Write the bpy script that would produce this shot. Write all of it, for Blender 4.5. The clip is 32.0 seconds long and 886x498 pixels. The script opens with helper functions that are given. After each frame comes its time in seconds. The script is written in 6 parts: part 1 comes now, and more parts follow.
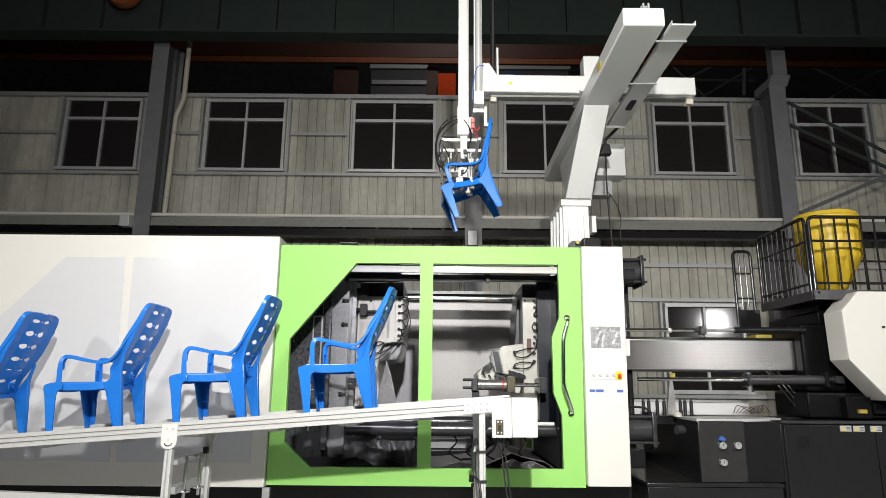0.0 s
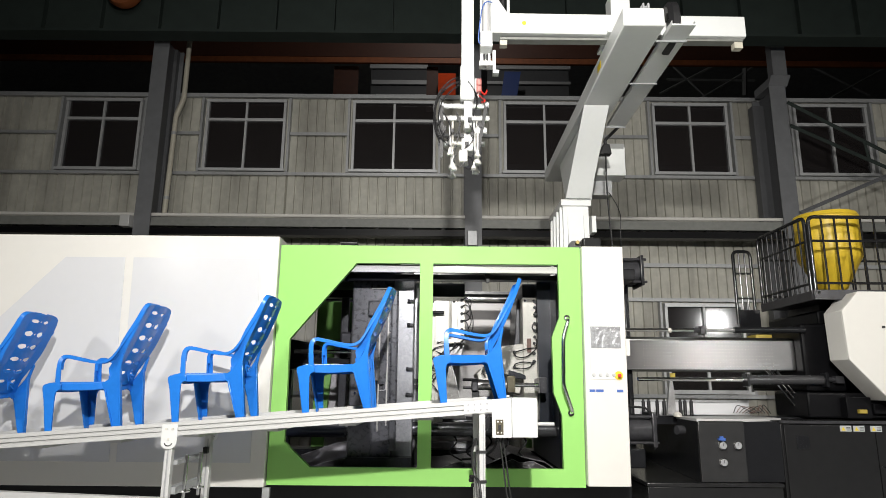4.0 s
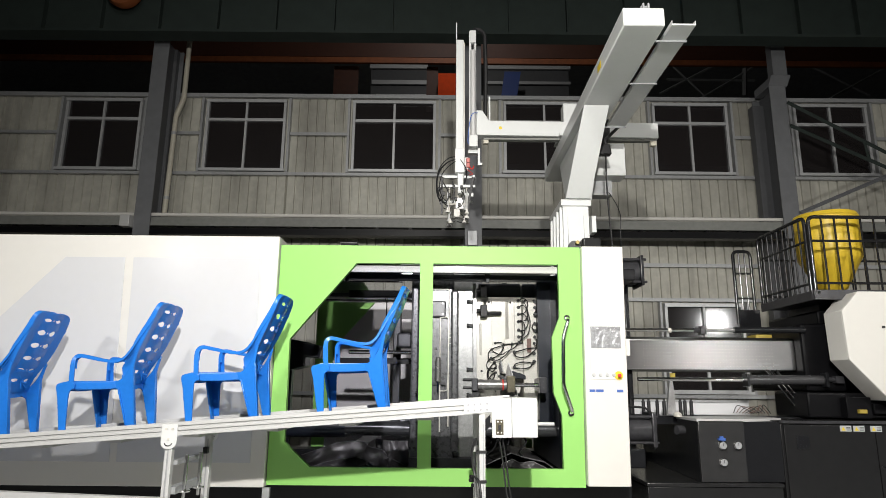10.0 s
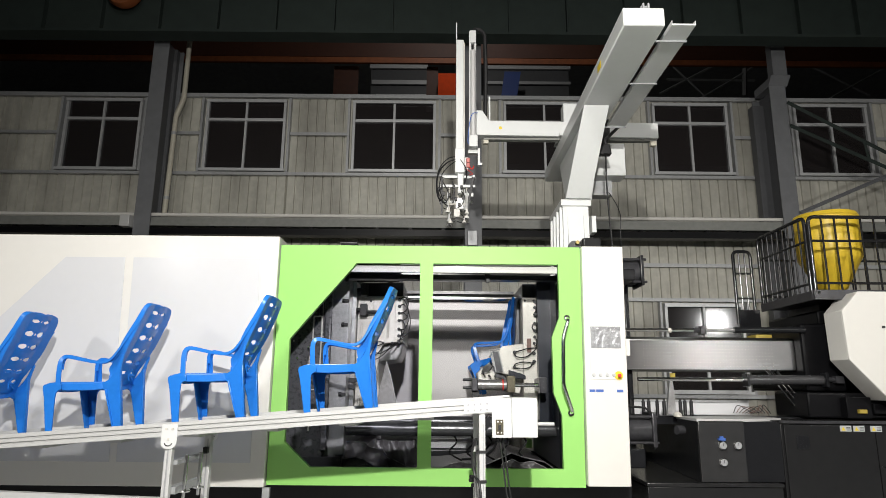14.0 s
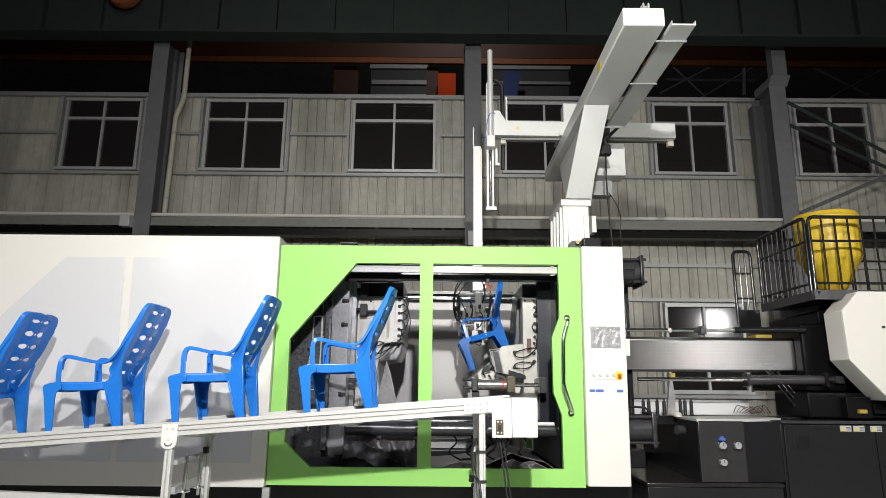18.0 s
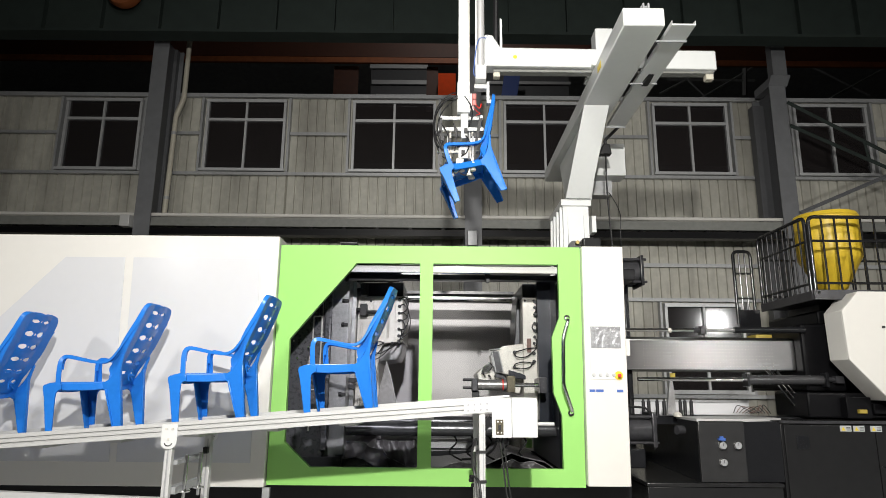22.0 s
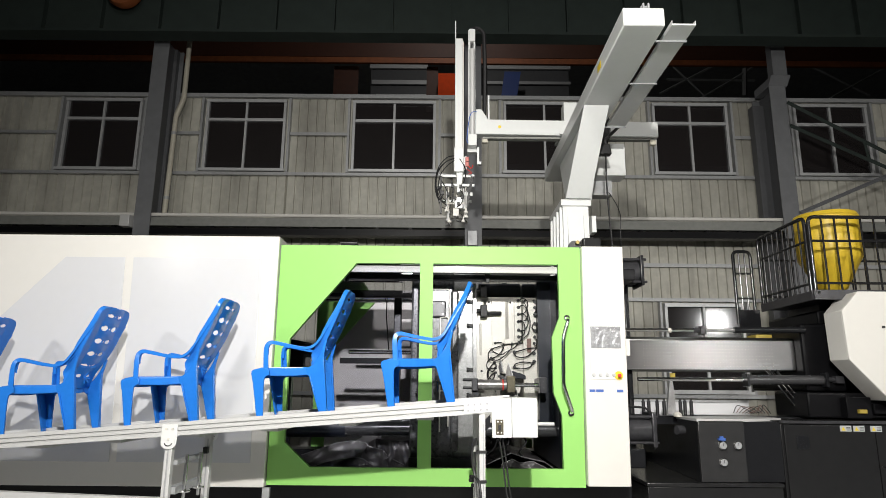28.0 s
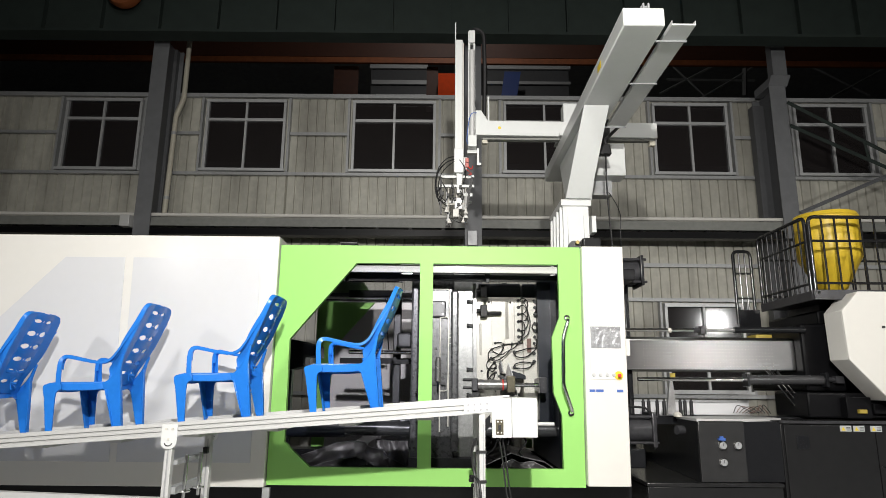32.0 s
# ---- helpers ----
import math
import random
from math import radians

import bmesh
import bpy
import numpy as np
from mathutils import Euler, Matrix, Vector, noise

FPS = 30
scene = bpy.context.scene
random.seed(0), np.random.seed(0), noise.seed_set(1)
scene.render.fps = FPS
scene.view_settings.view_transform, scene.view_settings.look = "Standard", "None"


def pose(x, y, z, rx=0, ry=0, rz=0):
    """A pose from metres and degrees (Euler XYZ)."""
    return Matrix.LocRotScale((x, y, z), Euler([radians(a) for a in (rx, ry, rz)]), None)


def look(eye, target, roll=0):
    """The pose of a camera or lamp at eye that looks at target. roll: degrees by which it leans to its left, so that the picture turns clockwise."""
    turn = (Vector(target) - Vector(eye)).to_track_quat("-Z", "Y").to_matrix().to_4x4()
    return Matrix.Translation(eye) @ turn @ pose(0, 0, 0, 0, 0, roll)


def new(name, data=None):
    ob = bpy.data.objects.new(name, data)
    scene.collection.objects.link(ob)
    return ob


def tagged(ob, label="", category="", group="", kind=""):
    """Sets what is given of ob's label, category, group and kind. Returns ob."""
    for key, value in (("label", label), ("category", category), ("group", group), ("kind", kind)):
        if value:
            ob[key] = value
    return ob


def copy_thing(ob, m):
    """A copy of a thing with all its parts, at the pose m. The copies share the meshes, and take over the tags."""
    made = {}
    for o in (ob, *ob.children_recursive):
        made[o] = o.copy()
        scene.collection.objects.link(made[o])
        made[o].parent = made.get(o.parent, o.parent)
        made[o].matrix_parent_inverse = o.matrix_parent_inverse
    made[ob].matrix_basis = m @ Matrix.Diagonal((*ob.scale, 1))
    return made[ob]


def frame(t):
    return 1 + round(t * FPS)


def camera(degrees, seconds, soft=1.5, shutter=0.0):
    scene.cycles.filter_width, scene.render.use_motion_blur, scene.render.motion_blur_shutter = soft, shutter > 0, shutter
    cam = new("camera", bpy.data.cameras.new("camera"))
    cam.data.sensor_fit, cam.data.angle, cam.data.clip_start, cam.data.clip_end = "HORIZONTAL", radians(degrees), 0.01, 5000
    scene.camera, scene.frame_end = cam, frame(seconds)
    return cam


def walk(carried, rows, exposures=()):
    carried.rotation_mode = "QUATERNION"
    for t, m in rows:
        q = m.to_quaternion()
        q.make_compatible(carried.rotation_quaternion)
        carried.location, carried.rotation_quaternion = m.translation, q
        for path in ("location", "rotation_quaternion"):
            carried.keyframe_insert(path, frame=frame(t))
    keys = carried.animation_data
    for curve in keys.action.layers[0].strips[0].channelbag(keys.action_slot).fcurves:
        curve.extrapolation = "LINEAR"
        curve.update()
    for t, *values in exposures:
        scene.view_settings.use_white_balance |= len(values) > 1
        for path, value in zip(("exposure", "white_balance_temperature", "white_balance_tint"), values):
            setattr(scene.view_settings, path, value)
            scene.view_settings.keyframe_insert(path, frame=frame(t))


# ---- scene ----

# ---------------------------------------------------------------- camera
cam = camera(70.0, 32.0, soft=0.8, shutter=0.5)
EYE = (0.0, 0.0, 1.35)
HEAD = look(EYE, (0.0, math.cos(radians(12.4)), 1.35 + math.sin(radians(12.4))), 0.5)
walk(cam, [(0.0, HEAD), (32.0, HEAD)], [(0.0, 0.0), (32.0, 0.0)])

# ---------------------------------------------------------------- light
world = bpy.data.worlds.new("night_hall")
world.use_nodes = True
scene.world = world
world.node_tree.nodes["Background"].inputs[0].default_value = (0.55, 0.62, 0.75, 1)
world.node_tree.nodes["Background"].inputs[1].default_value = 0.012


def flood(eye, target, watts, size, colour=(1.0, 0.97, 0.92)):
    data = bpy.data.lights.new("flood_or_fill_light", "AREA")
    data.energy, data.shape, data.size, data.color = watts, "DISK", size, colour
    ob = new("flood_or_fill_light", data)
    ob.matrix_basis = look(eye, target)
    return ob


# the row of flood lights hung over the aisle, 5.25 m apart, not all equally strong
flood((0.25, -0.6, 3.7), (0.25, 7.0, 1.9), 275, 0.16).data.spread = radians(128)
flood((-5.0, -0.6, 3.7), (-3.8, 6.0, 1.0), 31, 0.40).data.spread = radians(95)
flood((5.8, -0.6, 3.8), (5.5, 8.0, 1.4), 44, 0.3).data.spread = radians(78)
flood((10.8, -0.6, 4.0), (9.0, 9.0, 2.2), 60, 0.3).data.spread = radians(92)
# unseen lamp added to brighten the next bay
flood((0.5, 14.5, 15.5), (0.5, 24.0, 12.5), 110, 0.8)
# unseen fill lamp added high over the aisle to lift the shade
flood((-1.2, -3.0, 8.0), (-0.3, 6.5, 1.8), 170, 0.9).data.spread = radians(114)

# ---------------------------------------------------------------- materials


def mat(name, colour, rough=0.5, metal=0.0, grain=0.12, scale=6.0, bump=0.0, bump_scale=60.0, stain=0.0, spec=0.5,
        coat=0.0, pieces=0.0):
    """Painted, metal or plastic surface: two scales of tone, stains, fine relief."""
    m = bpy.data.materials.new(name)
    m.use_nodes = True
    nt = m.node_tree
    bs = nt.nodes["Principled BSDF"]
    n, link = nt.nodes, nt.links
    pos = n.new("ShaderNodeNewGeometry")
    big = n.new("ShaderNodeTexNoise")
    big.inputs["Scale"].default_value, big.inputs["Detail"].default_value = scale * 0.25, 5
    fine = n.new("ShaderNodeTexNoise")
    fine.inputs["Scale"].default_value, fine.inputs["Detail"].default_value = scale * 4, 6
    link.new(pos.outputs["Position"], big.inputs["Vector"])
    link.new(pos.outputs["Position"], fine.inputs["Vector"])
    add = n.new("ShaderNodeMath")
    add.operation = "ADD"
    link.new(big.outputs["Fac"], add.inputs[0])
    link.new(fine.outputs["Fac"], add.inputs[1])
    rng = n.new("ShaderNodeMapRange")
    rng.inputs["From Min"].default_value, rng.inputs["From Max"].default_value = 0.7, 1.3
    rng.inputs["To Min"].default_value, rng.inputs["To Max"].default_value = 1 - grain, 1 + grain
    link.new(add.outputs[0], rng.inputs["Value"])
    mul = n.new("ShaderNodeMix")
    mul.data_type, mul.blend_type = "RGBA", "MULTIPLY"
    mul.inputs["Factor"].default_value = 1.0
    mul.inputs["A"].default_value = (*colour, 1)
    link.new(rng.outputs["Result"], mul.inputs["B"])
    out = mul.outputs["Result"]
    if stain:
        st = n.new("ShaderNodeTexNoise")
        st.inputs["Scale"].default_value, st.inputs["Detail"].default_value = scale * 0.12, 8
        st.inputs["Roughness"].default_value = 0.65
        link.new(pos.outputs["Position"], st.inputs["Vector"])
        sr = n.new("ShaderNodeMapRange")
        sr.inputs["From Min"].default_value, sr.inputs["From Max"].default_value = 0.52, 0.75
        sr.inputs["To Min"].default_value, sr.inputs["To Max"].default_value = 0.0, stain
        link.new(st.outputs["Fac"], sr.inputs["Value"])
        mx = n.new("ShaderNodeMix")
        mx.data_type = "RGBA"
        mx.inputs["B"].default_value = (colour[0] * 0.45, colour[1] * 0.42, colour[2] * 0.38, 1)
        link.new(sr.outputs["Result"], mx.inputs["Factor"])
        link.new(out, mx.inputs["A"])
        out = mx.outputs["Result"]
    if pieces:
        info = n.new("ShaderNodeObjectInfo")
        pr = n.new("ShaderNodeMapRange")
        pr.inputs["To Min"].default_value, pr.inputs["To Max"].default_value = 1 - pieces, 1 + pieces
        link.new(info.outputs["Random"], pr.inputs["Value"])
        mp = n.new("ShaderNodeMix")
        mp.data_type, mp.blend_type = "RGBA", "MULTIPLY"
        mp.inputs["Factor"].default_value = 1.0
        link.new(out, mp.inputs["A"])
        link.new(pr.outputs["Result"], mp.inputs["B"])
        out = mp.outputs["Result"]
    link.new(out, bs.inputs["Base Color"])
    rr = n.new("ShaderNodeMapRange")
    rr.inputs["From Min"].default_value, rr.inputs["From Max"].default_value = 0.3, 0.7
    rr.inputs["To Min"].default_value, rr.inputs["To Max"].default_value = max(rough - 0.025, 0.03), min(rough + 0.03, 1)
    link.new(fine.outputs["Fac"], rr.inputs["Value"])
    link.new(rr.outputs["Result"], bs.inputs["Roughness"])
    bs.inputs["Metallic"].default_value = metal
    bs.inputs["Specular IOR Level"].default_value = spec
    bs.inputs["Coat Weight"].default_value = coat
    bs.inputs["Coat Roughness"].default_value = 0.12
    if bump:
        bt = n.new("ShaderNodeTexNoise")
        bt.inputs["Scale"].default_value, bt.inputs["Detail"].default_value = bump_scale, 3
        link.new(pos.outputs["Position"], bt.inputs["Vector"])
        bp = n.new("ShaderNodeBump")
        bp.inputs["Strength"].default_value, bp.inputs["Distance"].default_value = bump, 0.01
        link.new(bt.outputs["Fac"], bp.inputs["Height"])
        link.new(bp.outputs["Normal"], bs.inputs["Normal"])
    return m


def clear(name, tint, gloss=0.06, rough=0.02, dust=0.0):
    """Thin clear sheet: see-through with a mirror-like sheen and a film of dust."""
    m = bpy.data.materials.new(name)
    m.use_nodes = True
    nt = m.node_tree
    n, link = nt.nodes, nt.links
    n.remove(n["Principled BSDF"])
    a, b, mix = n.new("ShaderNodeBsdfTransparent"), n.new("ShaderNodeBsdfGlossy"), n.new("ShaderNodeMixShader")
    a.inputs["Color"].default_value = (*tint, 1)
    b.inputs["Color"].default_value = (0.95, 0.97, 1.0, 1)
    b.inputs["Roughness"].default_value = rough
    mix.inputs["Fac"].default_value = gloss
    link.new(a.outputs[0], mix.inputs[1])
    link.new(b.outputs[0], mix.inputs[2])
    film, veil = n.new("ShaderNodeBsdfDiffuse"), n.new("ShaderNodeMixShader")
    film.inputs["Color"].default_value = (0.42, 0.36, 0.36, 1)
    veil.inputs["Fac"].default_value = dust
    link.new(mix.outputs[0], veil.inputs[1])
    link.new(film.outputs[0], veil.inputs[2])
    link.new(veil.outputs[0], n["Material Output"].inputs["Surface"])
    return m


M_WHITE = mat("white_enamel", (0.72, 0.705, 0.665), 0.20, 0, 0.012, 3, 0.0, 300, 0.0, 0.06)
M_PANEL = mat("pale_grey_enamel", (0.63, 0.635, 0.65), 0.20, 0, 0.012, 3, 0.0, 300, 0.0, 0.06)
M_ROBOT = mat("white_robot_paint", (0.69, 0.705, 0.695), 0.34, 0, 0.02, 4, 0.0, 250, 0.03)
M_GREEN = mat("lime_green_enamel", (0.305, 0.63, 0.165), 0.48, 0, 0.012, 3, 0.0, 300, 0.0, 0.2)
M_BLUE = mat("blue_polypropylene", (0.018, 0.172, 0.62), 0.24, 0, 0.05, 8, 0.03, 500, 0.0, 0.28)
M_ALU = mat("anodised_aluminium", (0.585, 0.585, 0.58), 0.36, 0.15, 0.02, 10)
M_STEEL = mat("machined_steel", (0.65, 0.625, 0.57), 0.34, 0.1, 0.14, 9, 0.05, 60, 0.2)
M_CHROME = mat("chromed_rod", (0.80, 0.80, 0.80), 0.12, 1.0, 0.05, 8)
M_DARK = mat("charcoal_machine_paint", (0.012, 0.0125, 0.0145), 0.30, 0, 0.15, 4, 0.03, 150, 0.1, 0.3)
M_DARK2 = mat("dark_grey_cabinet_paint", (0.017, 0.0172, 0.018), 0.24, 0, 0.08, 3, 0.02, 250, 0.1, 0.35)
# lighter than the cabinet body, to carry a grey reflection on its front
M_FACE = mat("grey_black_face_sheen", (0.034, 0.034, 0.035), 0.22, 0, 0.1, 3, 0.02, 250, 0.15, 0.4)
M_LEDGE = mat("glossy_black_ledge", (0.020, 0.020, 0.021), 0.16, 0, 0.3, 5, 0.02, 120, 0.3, 0.5)
M_BLACK = mat("black_rubber", (0.012, 0.012, 0.013), 0.5, 0, 0.2, 10, 0.1, 100)
M_CAST = mat("oily_cast_iron", (0.055, 0.055, 0.06), 0.32, 0.3, 0.25, 5, 0.1, 60, 0.3)
M_WALL = mat("weathered_grey_sheet_metal", (0.50, 0.49, 0.43), 0.5, 0.0, 0.13, 2.0, 0.08, 60, 0.35)


def streaks(m, tall, strength):
    """Adds rain and rust streaks that run down a wall."""
    nt = m.node_tree
    n, link = nt.nodes, nt.links
    bs = n["Principled BSDF"]
    src = bs.inputs["Base Color"].links[0].from_socket
    pos, mp = n.new("ShaderNodeNewGeometry"), n.new("ShaderNodeMapping")
    mp.inputs["Scale"].default_value = (1.8, 1.0, tall)
    link.new(pos.outputs["Position"], mp.inputs["Vector"])
    prev = src
    for scale, low, high, amount in ((0.8, 0.47, 0.72, strength), (4.0, 0.52, 0.70, strength * 0.35)):
        nz, rg, mx = n.new("ShaderNodeTexNoise"), n.new("ShaderNodeMapRange"), n.new("ShaderNodeMix")
        nz.inputs["Scale"].default_value, nz.inputs["Detail"].default_value = scale, 5
        rg.inputs["From Min"].default_value, rg.inputs["From Max"].default_value = low, high
        rg.inputs["To Max"].default_value = amount
        mx.data_type = "RGBA"
        mx.inputs["B"].default_value = (0.10, 0.09, 0.075, 1)
        link.new(mp.outputs["Vector"], nz.inputs["Vector"])
        link.new(nz.outputs["Fac"], rg.inputs["Value"])
        link.new(rg.outputs["Result"], mx.inputs["Factor"])
        link.new(prev, mx.inputs["A"])
        prev = mx.outputs["Result"]
    link.new(prev, bs.inputs["Base Color"])


streaks(M_WALL, 0.28, 0.50)
M_GIRT = mat("galvanised_purlin", (0.42, 0.43, 0.44), 0.42, 0.3, 0.12, 5, 0.05, 80, 0.2)
# column grey darkened for sides in shade; the far panes share it
M_SHADE = mat("shade_grey", (0.10, 0.103, 0.11), 0.5, 0, 0.1, 2, 0.05, 80, 0.15)
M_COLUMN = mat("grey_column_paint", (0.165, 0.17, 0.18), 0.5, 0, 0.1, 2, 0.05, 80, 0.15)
M_GIRDER = mat("dark_green_grey_girder", (0.033, 0.044, 0.040), 0.7, 0, 0.15, 1.0, 0.05, 60, 0.25, 0.2)
M_ORANGE = mat("orange_crane_paint", (0.75, 0.07, 0.008), 0.6, 0, 0.1, 2, 0.0, 60, 0.2, 0.1)
M_CREAM = mat("cream_pvc_pipe", (0.55, 0.52, 0.43), 0.45, 0, 0.08, 6, 0.0, 60, 0.15)
M_YELLOW = mat("yellow_polyethylene", (0.66, 0.46, 0.035), 0.36, 0, 0.07, 5, 0.05, 120, 0.1)
M_BELT = mat("grey_green_pvc_belt", (0.13, 0.14, 0.135), 0.5, 0, 0.1, 10, 0.05, 200, 0.1)
M_FLOOR = mat("grey_painted_concrete", (0.50, 0.505, 0.50), 0.42, 0, 0.15, 2, 0.1, 40, 0.3)
M_HALL = mat("dark_hall_cladding", (0.28, 0.285, 0.29), 0.8, 0, 0.2, 1)
M_ALUWIN = mat("aluminium_window_frame", (0.56, 0.57, 0.58), 0.40, 0.3, 0.08, 8, 0.0, 60, 0.1)
M_REAR2 = mat("rear_guard_pale_sheet", (0.70, 0.67, 0.67), 0.38, 0, 0.06, 3, 0.05, 200, 0.12)
M_RED = mat("red_plastic", (0.65, 0.03, 0.02), 0.4, 0, 0.05)
M_STICKY = mat("yellow_sticker", (0.80, 0.60, 0.03), 0.45, 0, 0.03)
M_LABEL = mat("blue_label", (0.06, 0.14, 0.45), 0.4, 0, 0.05)
M_BRASS = mat("worn_brass", (0.35, 0.27, 0.10), 0.4, 0.8, 0.2, 10)
M_TEAL = mat("blue_tarpaulin", (0.03, 0.07, 0.28), 0.5, 0, 0.15, 4)
M_GLASS = clear("window_glass", (0.30, 0.31, 0.33), 0.07, 0.09, 0.045)
M_STAIN = mat("brushed_stainless", (0.39, 0.39, 0.395), 0.40, 1.0, 0.08, 2.0)
brushed = M_STAIN.node_tree.nodes["Principled BSDF"]
brushed.inputs["Anisotropic"].default_value = 0.85
brushed.inputs["Anisotropic Rotation"].default_value = 0.25
tangent = M_STAIN.node_tree.nodes.new("ShaderNodeTangent")
tangent.direction_type, tangent.axis = "RADIAL", "Z"
M_STAIN.node_tree.links.new(tangent.outputs["Tangent"], brushed.inputs["Tangent"])
M_RUSTY = mat("dark_red_crane_paint", (0.06, 0.018, 0.008), 0.6, 0, 0.2, 2, 0.0, 60, 0.2)
M_WORN = mat("worn_grey_platen_paint", (0.105, 0.105, 0.11), 0.28, 0.3, 0.22, 7, 0.05, 40, 0.35)
M_ORANGE2 = mat("dull_orange_crane_paint", (0.24, 0.07, 0.02), 0.6, 0, 0.25, 2, 0.0, 60, 0.4)
M_GREYCYL = mat("dark_grey_cylinder_paint", (0.09, 0.09, 0.095), 0.25, 0.5, 0.05, 6)
M_PITCH = mat("near_black", (0.006, 0.006, 0.007), 0.35, 0, 0.2, 4, 0.0, 60, 0.0, 0.15)
M_PINK = mat("faded_red_plastic", (0.62, 0.22, 0.20), 0.45, 0, 0.05)
M_CHANNEL = mat("dusty_olive_channel", (0.21, 0.215, 0.20), 0.5, 0, 0.15, 3, 0.0, 60, 0.3)
M_RAIL = mat("glossy_black_railing", (0.035, 0.035, 0.037), 0.17, 0.55, 0.1, 8, 0.0, 60, 0.0, 0.6)
M_TUBE = mat("turned_grey_steel", (0.36, 0.35, 0.34), 0.25, 0.7, 0.08, 8)
M_BEZEL = mat("light_grey_control_plate", (0.70, 0.70, 0.69), 0.3, 0, 0.03, 6, 0.0, 60, 0.05, 0.1)
M_OLIVE = mat("oily_bronze_block", (0.12, 0.105, 0.07), 0.35, 0.5, 0.25, 9)
M_RUST = mat("dull_red_brown_plate", (0.16, 0.085, 0.065), 0.5, 0, 0.2, 10)
M_NAVY = mat("blue_black_machine_paint", (0.012, 0.0145, 0.023), 0.30, 0, 0.1, 4, 0.03, 100, 0.1)
M_SCUFF = mat("scuffed_dark_steel", (0.36, 0.36, 0.36), 0.30, 0.4, 0.25, 9, 0.05, 60, 0.55)
M_FLAP = mat("grey_protective_film", (0.30, 0.29, 0.28), 0.22, 0, 0.3, 9, 0.8, 14, 0.4, 0.5)
M_FILM = mat("glossy_black_film", (0.10, 0.094, 0.096), 0.40, 0, 0.25, 9, 0.45, 26)
M_HEATER = mat("darkened_yellow", (0.40, 0.30, 0.05), 0.5, 0, 0.15, 8)
M_ACRYL = clear("clear_guard_sheet", (0.93, 0.935, 0.94), 0.0002, 0.05)

M_SMOKE = clear("smoked_guard_sheet", (0.90, 0.905, 0.93), 0.0004, 0.04)

# ---------------------------------------------------------------- mesh tools


